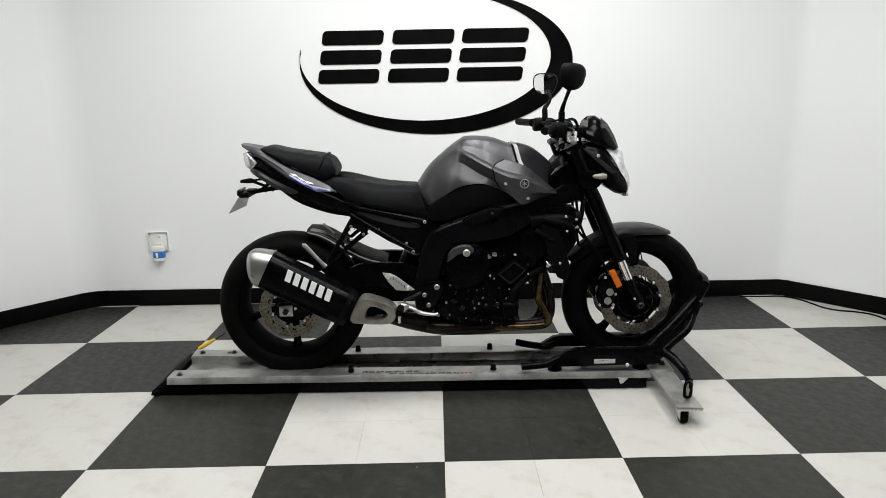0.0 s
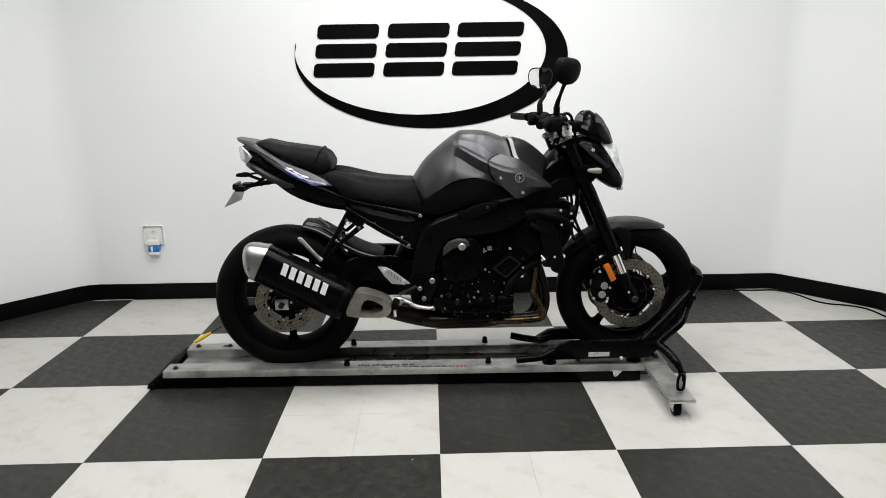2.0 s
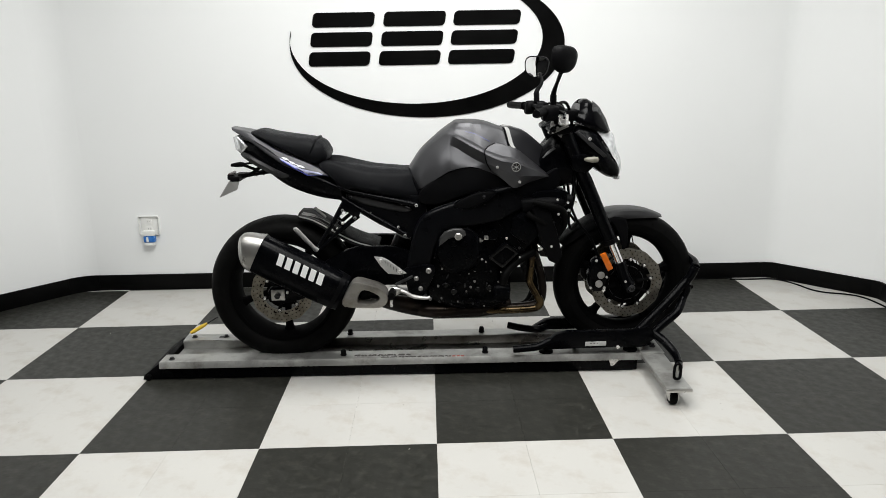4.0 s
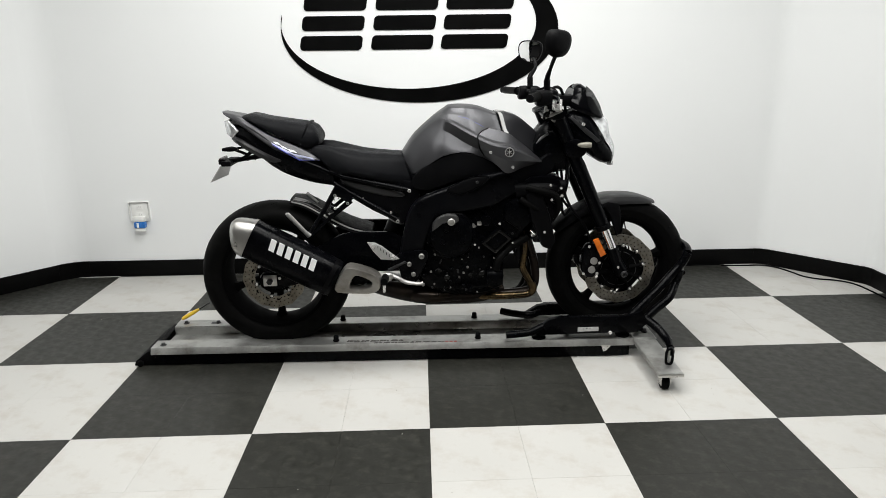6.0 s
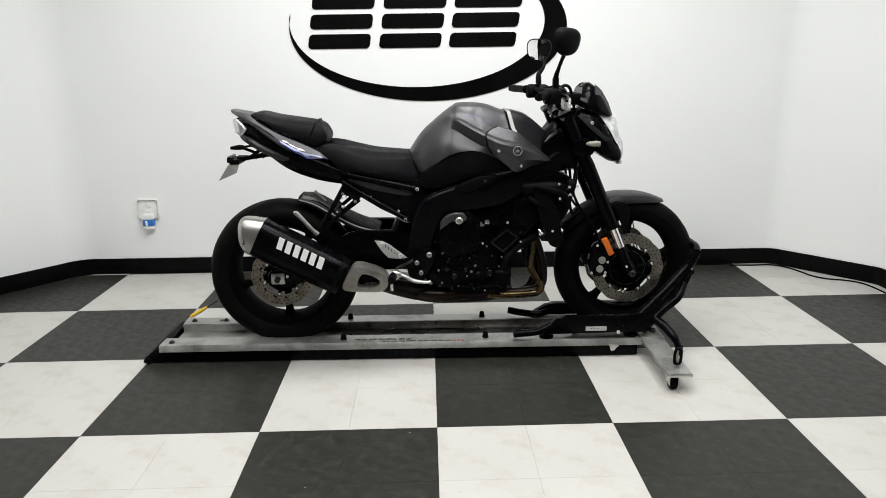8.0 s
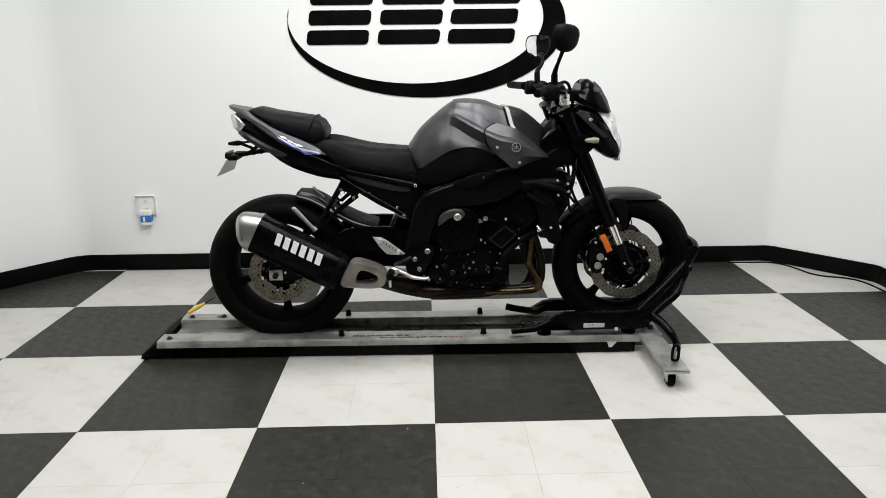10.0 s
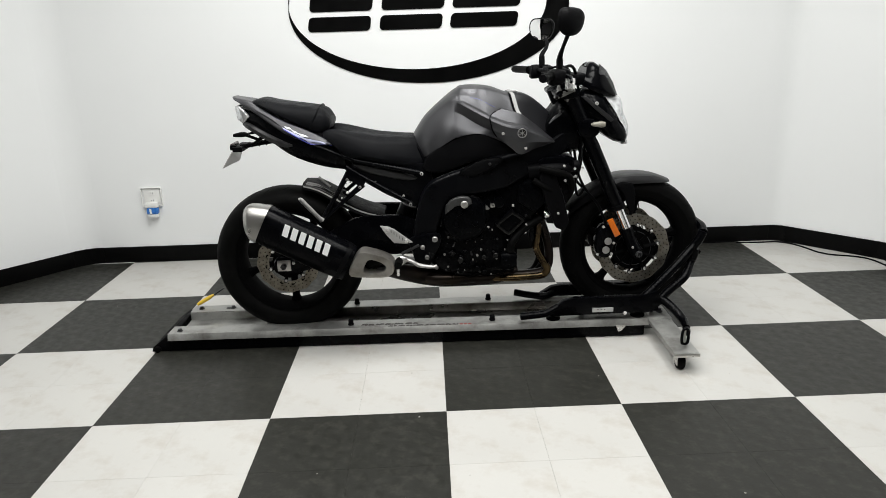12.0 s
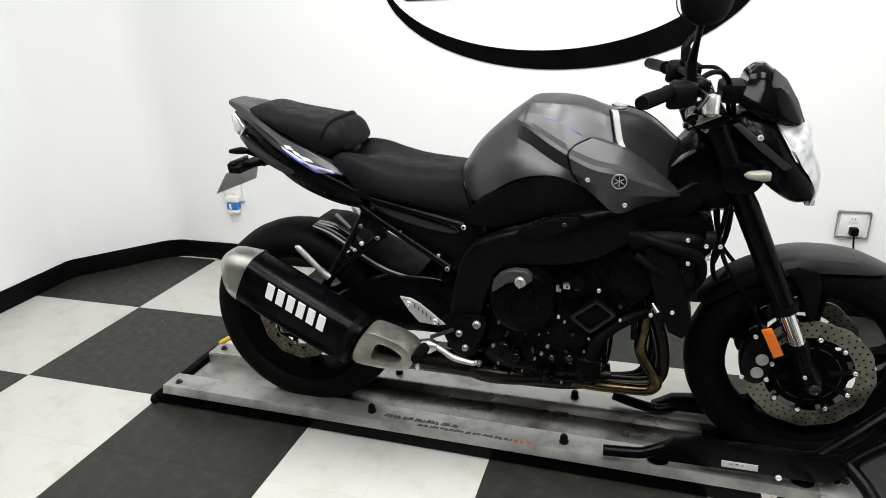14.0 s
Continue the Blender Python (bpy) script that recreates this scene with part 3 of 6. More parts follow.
# wheel chock on the dolly
chock = thing("wheel_chock", (0.75, YB, RT), "black tubular steel wheel chock holding the front wheel", "wheel chock")
for side in (-1, 1):
    w = 0.185 if side < 0 else 0.130
    y = YB + side * w * 0.98
    yi = YB + side * 0.105
    low = (lambda z: z) if side < 0 else (lambda z: 0.086 + (z - 0.108) * 0.72 if z < 0.25 else z)
    sidep = [(x, low(z)) for x, z in ((0.450, 0.125), (0.510, 0.176), (0.560, 0.186), (0.830, 0.184), (0.900, 0.205), (0.93, 0.150), (0.880, 0.112), (0.470, 0.108))]
    a, b = sorted((y, y - side * 0.030))
    part("side_plate", plate(sidep, a, b, 0.006), BLACK, chock)
    if side < 0:
        reach = [(0.330, y + 0.004, 0.113), (0.421, y + 0.006, 0.119), (0.450, y + 0.008, 0.128), (0.490, y + 0.014, 0.146)]
    else:
        reach = [(0.340, 0.206, 0.112), (0.400, 0.190, 0.104), (0.470, 0.180, 0.099), (0.520, 0.195, 0.106)]
    arm = part("arm", tube(reach, 0.0155, 16), BLACK, chock)
    e0 = Vector(reach[0])
    away = (e0 - Vector(reach[1])).normalized()
    part("arm_bore", rod(e0 - away * 0.004, e0 + away * 0.0006, 0.0115, 16), RUBBER, arm)
    hoop = [(0.840, y - side * 0.016, low(0.162)), (0.865, y * 0.7 + yi * 0.3, low(0.182)), (0.969, y * 0.4 + yi * 0.6, 0.277), (1.060, yi, 0.362), (1.084, yi, 0.394), (1.102, yi, 0.434)]
    part("hoop", tube(hoop, 0.0180, 16), BLACK, chock)
    part("hoop", tube([(0.840, y - side * 0.02, low(0.118)), (0.878, y - side * 0.02, low(0.124)), (0.905, y - side * 0.02, low(0.144)), (0.960, y - side * 0.03, low(0.195)), (1.024, y * 0.5 + yi * 0.5, 0.250), (1.058, yi, 0.296), (1.070, yi, 0.330), (1.074, yi, 0.360)], 0.0172, 16), BLACK, chock)
    for x in (0.475, 0.835) if side < 0 else ():
        pad = turned([(0.004, 0), (0.030, 0), (0.030, 0.006), (0.024, 0.011), (0.014, 0.013), (0.012, 0.028), (0.004, 0.029)], (x, -0.036 if side < 0 else 0.215, RT), "z", 20)
        part("rubber_foot", pad, RUBBER, chock)
part("hoop_top", tube([(1.100, YB - 0.108, 0.430), (1.112, YB - 0.06, 0.442), (1.114, YB, 0.444), (1.112, YB + 0.06, 0.442), (1.100, YB + 0.108, 0.430)], 0.0175, 16), BLACK, chock)
part("cradle", tube([(1.084, YB - 0.106, 0.345), (1.096, YB, 0.350), (1.084, YB + 0.106, 0.345)], 0.0135, 14), BLACK, chock)
part("cradle_base", box(0.60, 0.95, YB - 0.07, YB + 0.07, 0.0420, 0.0600, 0.003), BLACK, chock)
for x in (0.60, 0.90):
    part("cross_bar", rod((x, YB - 0.175, 0.125), (x, YB - 0.078, 0.075), 0.010), BLACK, chock)
part("sticker", box(0.630, 0.718, -0.0845, -0.0822, 0.122, 0.141, 0.0008), STICKER, chock, "white sticker with illegible grey print")
for k in range(3):
    part("print_bar", box(0.650 + k * 0.014, 0.657 + k * 0.014, -0.0852, -0.0846, 0.133, 0.135 + 0.002 * (k % 2)), FADED, chock, smooth=False)
part("bolt", bolt((0.768, -0.083, 0.114), 0.008, 0.006), SILVERBOLT, chock)
strut = tube([(0.925, -0.060, 0.162), (0.955, -0.110, 0.143), (0.978, -0.170, 0.114), (0.970, -0.235, 0.104)], [0.018, 0.019, 0.018, 0.015], 14)
part("strut", strut, BLACK, chock, "black strut to the outrigger")
lk = bmesh.new()
tube([(0.970, -0.235, 0.105), (0.958, -0.285, 0.117), (0.938, -0.332, 0.129), (0.925, -0.350, 0.135)], 0.009, 10, bm=lk)
part("link", lk, BLACK, chock)
pin = bmesh.new()
loop = [(0.908, -0.356, 0.098), (0.906, -0.357, 0.125), (0.909, -0.357, 0.150), (0.918, -0.357, 0.157), (0.928, -0.357, 0.150), (0.931, -0.357, 0.125), (0.929, -0.356, 0.100), (0.919, -0.356, 0.095), (0.908, -0.356, 0.098)]
tube(loop, 0.0055, 10, bm=pin)
part("latch_loop", pin, BLACK, chock, "black upright latch loop")
part("latch_pin", rod((0.919, -0.353, 0.100), (0.919, -0.353, 0.150), 0.004), STEEL, chock)
part("bolt", turned([(0.014, 0), (0.014, 0.004), (0.009, 0.005), (0.009, 0.014), (0.003, 0.015)], (0.935, -0.020, RT + 0.005), "z", 10), DARKMETAL, chock)

# screwdriver lying on the far rail
tool = thing("screwdriver", (-1.12, 0.23, RT + 0.011), "yellow-handled screwdriver leaning at the end of the dolly", "screwdriver")
h0, h1, h2 = Vector((-1.118, 0.235, 0.100)), Vector((-1.046, 0.262, 0.136)), Vector((-1.000, 0.280, 0.160))
part("handle", tube([h0, h0.lerp(h1, 0.2), h0.lerp(h1, 0.7), h1], [0.006, 0.009, 0.009, 0.0055], 12), YELLOW, tool, "translucent yellow plastic handle")
part("shaft", rod(h1, h2, 0.0035), DARKMETAL, tool)

# ---- sockets on the wall ----
def outlet(x, z, w, h, rim):
    y = wall_y(x)
    ob = thing("wall_socket", (x, y, z - h / 2), "white wall socket under a clear framed cover", "wall socket", "wall sockets")
    part("cover_plate", box(x - w / 2 + 0.012, x + w / 2 - 0.012, y - 0.006, y - 0.0005, z - h / 2 + 0.004, z + h / 2 - 0.004, 0.002), WHITEPLASTIC, ob)
    frame_line = [(x - w / 2, z - h / 2), (x + w / 2, z - h / 2), (x + w / 2, z + h / 2), (x - w / 2, z + h / 2)]
    inner = [(x + (a - x) * 0.965, z + (b - z) * 0.965) for a, b in frame_line]
    part("box_frame", ring_plate(frame_line, inner, y - 0.016, y - 0.0005, 0.0, 64), rim, ob, "thin grey frame", smooth=False)
    for dz in (0.022, -0.022):
        part("receptacle", box(x - 0.017, x + 0.017, y - 0.0085, y - 0.006, z + dz - 0.014, z + dz + 0.014, 0.004), WHITEPLASTIC, ob)
        for dx in (-0.006, 0.006):
            part("slot", box(x + dx - 0.001, x + dx + 0.001, y - 0.0088, y - 0.0084, z + dz - 0.003, z + dz + 0.006), BLACK, ob, smooth=False)
    return ob


outlet(-1.665, 0.398, 0.118, 0.112, WHITEPLASTIC)
outlet(1.180, 0.394, 0.118, 0.110, SOCKETGREY)
wy = wall_y(-1.66)
fresh = thing("air_freshener", (-1.66, wy, 0.283), "small white and blue plug-in air freshener", "air freshener")
part("plug_body", box(-1.700, -1.628, wy - 0.045, wy - 0.009, 0.340, 0.372, 0.008), WHITEPLASTIC, fresh)
part("bottle", box(-1.694, -1.630, wy - 0.048, wy - 0.012, 0.302, 0.3395, 0.008), BLUEPLASTIC, fresh, "blue liquid refill bottle")
part("label_patch", box(-1.676, -1.664, wy - 0.0495, wy - 0.0482, 0.306, 0.336), WHITEPLASTIC, fresh, smooth=False)
part("bottle_foot", box(-1.690, -1.634, wy - 0.046, wy - 0.014, 0.283, 0.3017, 0.006), WHITEPLASTIC, fresh)
wy = wall_y(1.2)
plug = thing("power_plug", (1.182, wy - 0.02, 0.354), "black power plug with a cord running down the wall", "plug")
part("plug_body", box(1.167, 1.197, wy - 0.045, wy - 0.0092, 0.357, 0.387, 0.006), PLASTIC, plug)
part("cord", tube([(1.182, wy - 0.040, 0.358), (1.190, wy - 0.045, 0.29), (1.222, wy - 0.030, 0.17), (1.250, wy - 0.022, 0.06), (1.30, wy - 0.03, 0.006), (1.50, wy - 0.035, 0.005), (1.80, wy - 0.030, 0.005)], 0.0035, 8), PLASTIC, plug)

# ---- cord along the floor ----
cord = bmesh.new()
tube([(1.80, 1.152, 0.005), (1.93, 1.142, 0.005), (2.03, 1.142, 0.005), (2.085, 1.110, 0.005), (2.120, 1.060, 0.005), (2.146, 0.990, 0.005), (2.168, 0.915, 0.005), (2.220, 0.862, 0.005), (2.300, 0.830, 0.005), (2.362, 0.775, 0.005), (2.385, 0.66, 0.005), (2.385, 0.40, 0.005), (2.36, 0.20, 0.005), (2.30, 0.05, 0.005)], 0.0042, 8, bm=cord)
tube([(2.30, 0.05, 0.005), (2.25, -0.03, 0.005), (2.24, -0.11, 0.005), (2.29, -0.16, 0.005), (2.37, -0.12, 0.006), (2.39, -0.04, 0.010), (2.33, 0.02, 0.013), (2.28, -0.05, 0.011), (2.29, -0.16, 0.013), (2.31, -0.28, 0.005), (2.34, -0.50, 0.005), (2.38, -0.9, 0.005)], 0.0042, 8, bm=cord)
solo("floor_cord", cord, PLASTIC, "thin black cord lying along the wall on the floor", "cord", (2.13, 1.06, 0.0))

# ---- motorcycle ----
bike = thing("motorcycle", (0.1, YB, 0.042), "matt graphite and black naked motorcycle standing on a dolly", "motorcycle")


def arc_pts(cx, cz, r, a0, a1, n):
    return [(cx + r * math.cos(radians(a0 + (a1 - a0) * k / n)), cz + r * math.sin(radians(a0 + (a1 - a0) * k / n))) for k in range(n + 1)]


# wheels
def tyre(x, z, r, w):
    ri = 0.218
    h = [(ri, 0.36), (ri + 0.012, 0.45), (ri + 0.035, 0.495), (r - 0.050, 0.50), (r - 0.030, 0.46), (r - 0.014, 0.36), (r - 0.004, 0.19), (r, 0.0)]
    prof = [(a, -b * w) for a, b in h] + [(a, b * w) for a, b in h[-2::-1]]
    return turned(prof, (x, YB, z), "y", 96, closed=True)


def grooves(x, z, r, w, count, lean):
    """Slanted tread grooves as thin dark inlays on both shoulders."""
    bm = bmesh.new()
    for k in range(count):
        for side in (-1, 1):
            a0 = 2 * math.pi * (k + (0.5 if side > 0 else 0)) / count
            pts = []
            for s in range(5):
                u = 0.06 + 0.40 * s / 4
                a = a0 + lean * s / 4
                drop = 0.002 + 0.16 * max(u - 0.05, 0) ** 2
                rr = r - drop * r / 0.3 * 1.05 - 0.0038
                pts.append((x + rr * math.cos(a), YB + side * u * w, z + rr * math.sin(a)))
            tube(pts, [0.0035, 0.0056, 0.0060, 0.0056, 0.0035], 6, bm=bm, steps=2)
    return bm


def wheel(x, z, r, w, rim_w, spokes, phase, name, rubber):
    lip = 0.224
    prof = [(lip, -rim_w), (lip - 0.004, -rim_w - 0.003), (lip - 0.014, -rim_w), (lip - 0.022, -rim_w * 0.75), (lip - 0.030, -rim_w * 0.3), (lip - 0.030, rim_w * 0.3), (lip - 0.022, rim_w * 0.75), (lip - 0.014, rim_w), (lip - 0.004, rim_w + 0.003), (lip, rim_w)]
    rim = part(name, turned(prof, (x, YB, z), "y", 80, closed=True), RIMBLACK, bike, "black cast wheel with five spokes")
    part("tyre", tyre(x, z, r, w), rubber, rim, "worn black road tyre")
    part("tread_groove", grooves(x, z, r, w, 26, 0.22), RIMBLACK, rim)
    part("hub", turned([(0.012, -0.055), (0.040, -0.055), (0.045, -0.045), (0.038, -0.02), (0.038, 0.02), (0.045, 0.045), (0.040, 0.055), (0.012, 0.055)], (x, YB, z), "y", 32), BLACK, rim)
    for k in range(spokes):
        a = phase + 2 * math.pi * k / spokes
        d, t = Vector((math.cos(a), 0, math.sin(a))), Vector((-math.sin(a), 0, math.cos(a)))
        c = Vector((x, YB, z))
        bm = bmesh.new()
        rings = []
        for s, hw, hy in ((0.030, 0.020, 0.020), (0.080, 0.014, 0.017), (0.140, 0.012, 0.015), (0.180, 0.016, 0.018), (0.201, 0.026, 0.024)):
            rings.append([bm.verts.new(c + d * s + t * u * hw + Vector((0, v * hy, 0))) for u, v in ((-1, -0.5), (-0.5, -1), (0.5, -1), (1, -0.5), (1, 0.5), (0.5, 1), (-0.5, 1), (-1, 0.5))])
        for p, q in zip(rings, rings[1:]):
            for j in range(8):
                bm.faces.new((p[j], p[(j + 1) % 8], q[(j + 1) % 8], q[j]))
        part("spoke", bm, RIMBLACK, rim)
    return rim


def brake_disc(rim, x, z, y, ro, ri, lugs, holes_per, metal, look_of):
    n = 96
    outer = [(x + (ro + 0.0022 * math.cos(12 * 2 * math.pi * k / n)) * math.cos(2 * math.pi * k / n), z + (ro + 0.0022 * math.cos(12 * 2 * math.pi * k / n)) * math.sin(2 * math.pi * k / n)) for k in range(n)]
    inner = [(x + ri * math.cos(2 * math.pi * k / n), z + ri * math.sin(2 * math.pi * k / n)) for k in range(n)]
    part("brake_disc", ring_plate(outer, inner, y - 0.0025, y + 0.0025, 0.0, n), metal, rim, look_of, smooth=False)
    part("disc_carrier", turned([(0.030, -0.002), (ri - 0.014, -0.002), (ri - 0.014, 0.002), (0.030, 0.002)], (x, y + 0.006, z), "y", 48), RIMBLACK, rim)
    part("carrier_rim", turned([(ri - 0.033, 0.001), (ri - 0.033, -0.0005), (ri - 0.0315, -0.0015), (ri - 0.030, -0.0005), (ri - 0.030, 0.001)], (x, y + 0.003, z), "y", 48, closed=True), DARKMETAL, rim)
    hole = bmesh.new()
    for k in range(lugs * holes_per):
        a = 2 * math.pi * k / (lugs * holes_per)
        for j, f in enumerate((0.18, 0.5, 0.82)):
            rr = ri + (ro - ri) * f
            aa = a + (j - 1) * 0.09
            turned([(0.0026, -0.0003), (0.0022, -0.0006)], (x + rr * math.cos(aa), y - 0.0025, z + rr * math.sin(aa)), "y", 8, bm=hole)
    part("drilled_hole", hole, BLACK, rim, kind="stuff")
    for k in range(lugs):
        a = 2 * math.pi * (k + 0.3) / lugs
        d = Vector((math.cos(a), 0, math.sin(a)))
        c = Vector((x, y, z))
        part("carrier_arm", tube([c + d * 0.045, c + d * 0.075, c + d * (ri - 0.004)], [0.010, 0.008, 0.008], 8, flat=0.4), RIMBLACK, rim)
        part("disc_lug", turned([(0.009, -0.004), (0.009, 0.004)], tuple(c + d * (ri - 0.002)), "y", 14), DARKMETAL, rim)
        part("disc_bolt", bolt(tuple(c + d * (ri - 0.002) + Vector((0, -0.0040, 0))), 0.006, 0.004), SILVERBOLT, rim)


fw = wheel(FX, FZ, 0.302, 0.120, 0.045, 5, 0.25, "front_wheel", RUBBER)
brake_disc(fw, FX - 0.002, FZ, YB - 0.075, 0.150, 0.106, 10, 4, DISC, "worn steel brake disc with drilled holes")
brake_disc(fw, FX - 0.002, FZ, YB + 0.075, 0.150, 0.106, 10, 4, DISC, "worn steel brake disc with drilled holes")
rw = wheel(RX, RZ, 0.313, 0.180, 0.070, 5, 0.95, "rear_wheel", DUSTYRUBBER)
brake_disc(rw, RX, RZ, YB - 0.088, 0.128, 0.080, 6, 6, GRIMYDISC, "grimy brown rear brake disc with drilled holes")
for k in range(12):
    a = 2 * math.pi * (k + 0.25) / 12
    c = Vector((RX + 0.092 * math.cos(a), YB - 0.0912, RZ + 0.092 * math.sin(a)))
    d = Vector((-math.sin(a), 0, math.cos(a))) * 0.0075
    part("disc_slot", tube([c - d, c, c + d], [0.003, 0.0055, 0.003], 8, flat=0.12, steps=3), BLACK, rw)

# fork, yokes and front brake
top, mid, low = Vector((0.508, 0, 1.062)), Vector((0.738, 0, 0.552)), Vector((0.777, 0, 0.462))
for s in (-1, 1):
    y = Vector((0, YB + s * 0.108, 0))
    leg = part("fork_tube", tube([top + y, top.lerp(mid, 0.46) + y, top.lerp(mid, 0.5) + y, mid + y], [0.0265, 0.0265, 0.0285, 0.0275], 24, curved=False), BLACK, bike, "black upside-down fork leg")
    part("fork_seal", rod(top.lerp(mid, 0.975) + y, mid + (mid - top) * 0.012 + y, 0.0305, 24, 0.002), PLASTIC, leg)
    part("fork_slider", rod(mid + y, low + (low - mid) * 0.1 + y, 0.0205, 24), CHROME, leg, "bare chromed slider")
    part("fork_cap", turned([(0.004, 0.012), (0.013, 0.012), (0.016, 0.006), (0.022, 0.004), (0.024, 0.0)], tuple(top + y + Vector((0, 0, 0.004))), "z", 18), DARKMETAL, leg)
    foot = tube([low + y, Vector((0.800, y.y, 0.400)), Vector((0.822, y.y, 0.356)), Vector((0.832, y.y, 0.335))], [0.026, 0.026, 0.030, 0.018], 18)
    part("axle_clamp", foot, BLACK, leg)
    ab = turned([(0.014, 0), (0.014, s * 0.006), (0.009, s * 0.009), (0.006, s * 0.004)], (0.826, y.y + s * 0.030, 0.356), "y", 16)
    part("axle_end", ab, DARKMETAL, leg)
    part("clamp_bolt", bolt((0.800, y.y + s * 0.027, 0.385), 0.005, 0.005, "y", s), SILVERBOLT, leg)
    # caliper
    cy = YB + s * 0.078
    cal = plate(rounded([(0.675, 0.465), (0.715, 0.475), (0.735, 0.430), (0.725, 0.370), (0.705, 0.335), (0.665, 0.345), (0.655, 0.400)], 3), min(cy - 0.030, cy + 0.030), max(cy - 0.030, cy + 0.030), 0.006)
    calp = part("brake_caliper", cal, BLACK, bike, "black front brake caliper")
    for px, pz in ((0.704, 0.407), (0.696, 0.369)):
        part("piston_cap", turned([(0.0155, s * 0.030), (0.0155, s * 0.0335), (0.0140, s * 0.0345), (0.002, s * 0.0345)], (px, cy, pz), "y", 24), DULLSTEEL, calp, "flat grey round piston cap")
    for px, pz in ((0.728, 0.398), (0.682, 0.470), (0.662, 0.352), (0.720, 0.352)):
        part("caliper_bolt", bolt((px, cy + s * 0.030, pz), 0.006, 0.005, "y", s), SILVERBOLT, calp)
    ref = plate([(0.686, 0.507), (0.709, 0.515), (0.744, 0.446), (0.722, 0.434)], min(y.y + s * 0.030, y.y + s * 0.040), max(y.y + s * 0.030, y.y + s * 0.040), 0.003)
    part("reflector", ref, AMBER, bike, "orange side reflector on the fork")
    part("reflector_stay", rod((0.720, y.y + s * 0.030, 0.475), (0.752, y.y, 0.490), 0.005), BLACK, bike)
    part("brake_hose", tube([(0.700, cy, 0.470), (0.660, cy + s * 0.01, 0.560), (0.600, cy, 0.640), (0.575, YB + s * 0.05, 0.720), (0.560, YB + s * 0.04, 0.85)], 0.0055, 8), PLASTIC, bike)
part("lower_yoke", plate(rounded([(0.560, 0.905), (0.620, 0.915), (0.650, 0.880), (0.625, 0.845), (0.570, 0.850)], 3), YB - 0.140, YB + 0.140, 0.008), BLACK, bike)
part("upper_yoke", plate(rounded([(0.470, 1.020), (0.520, 1.040), (0.560, 1.026), (0.550, 1.000), (0.490, 0.995)], 3), YB - 0.140, YB + 0.140, 0.006), BLACK, bike)
part("steering_head", rod((0.490, YB, 1.03), (0.575, YB, 0.83), 0.036, 20), BLACK, bike)
for dx, dz, r in ((0.505, 1.046, 0.014), (0.52, 1.052, 0.010), (0.495, 1.006, 0.007)):
    part("yoke_nut", turned([(0.003, 0.010), (r * 0.8, 0.010), (r, 0.006), (r, -0.004)], (dx, YB - 0.115, dz + 0.010), "z", 14), CHROME, bike)
part("fluid_cup", turned([(0.004, 0.024), (0.017, 0.024), (0.019, 0.019), (0.018, -0.014), (0.010, -0.02)], (0.518, YB - 0.165, 1.050), "z", 16), SILVERBOLT, bike, "bright fluid reservoir")
part("reservoir_body", oval_loft([((0.500, 1.060), (0.502, 1.032), 0.014), ((0.518, 1.068), (0.520, 1.026), 0.019), ((0.534, 1.062), (0.536, 1.030), 0.014)], YB - 0.160, 3.5, 16), SILVERBOLT, bike)

for k in range(9):
    q = random.Random(300 + k)
    c = Vector((q.uniform(0.470, 0.545), YB - q.uniform(0.118, 0.142), q.uniform(0.992, 1.045)))
    a = q.uniform(0, 3.1)
    d = Vector((math.cos(a), q.uniform(-0.4, 0.4), math.sin(a))) * q.uniform(0.003, 0.011)
    part("yoke_fitting", rod(c - d, c + d, q.uniform(0.005, 0.009), 8, 0.001), q.choice((STEEL, DULLSTEEL, DARKMETAL, PLASTIC)), bike)
part("yoke_cover", plate([(0.462, 1.004), (0.486, 1.012), (0.530, 1.030), (0.545, 1.026), (0.500, 1.006), (0.470, 0.996)], YB - 0.146, YB - 0.118, 0.002), DULLSTEEL, bike, "bare metal edge of the upper yoke")

# front mudguard: grey over the wheel, black plastic behind the fork
def guard_rows(table):
    rows = []
    for ang, rr, drop, w in table:
        cc, ss = math.cos(radians(ang)), math.sin(radians(ang))
        rows.append([(FX + (rr - d) * cc, w * f, FZ + (rr - d) * ss) for d, f in ((0, 0), (0.002, 0.5), (0.008, 0.86), (drop, 1.0), (drop + 0.002, 0.96), (0.013, 0.80), (0.006, 0.45), (0.004, 0.0))])
    return rows


guard = part("front_mudguard", skin(guard_rows([(114, 0.319, 0.036, 0.073), (110, 0.319, 0.036, 0.074), (104, 0.319, 0.036, 0.074), (97, 0.318, 0.035, 0.073), (86, 0.317, 0.034, 0.070), (76, 0.319, 0.030, 0.064), (68, 0.319, 0.020, 0.052), (62, 0.320, 0.008, 0.034)]), 3, 2), DARKGREY, bike, "matt graphite front mudguard")
part("mudguard_rear", skin(guard_rows([(149, 0.329, 0.020, 0.050), (142, 0.327, 0.026, 0.064), (134, 0.323, 0.030, 0.068), (126, 0.319, 0.032, 0.069), (113, 0.3165, 0.034, 0.071)]), 3, 2), PLASTIC, guard, "black plastic rear of the mudguard")
for m in (0, 1):
    bm = panel([(0.735, 0.640), (0.760, 0.650), (0.806, 0.642), (0.818, 0.600), (0.818, 0.530), (0.804, 0.500), (0.786, 0.550), (0.765, 0.600)], lambda x, z: YB - 0.077, 0.006, 0.004)
    part("mudguard_stay", mirrored(bm) if m else bm, PLASTIC, guard)

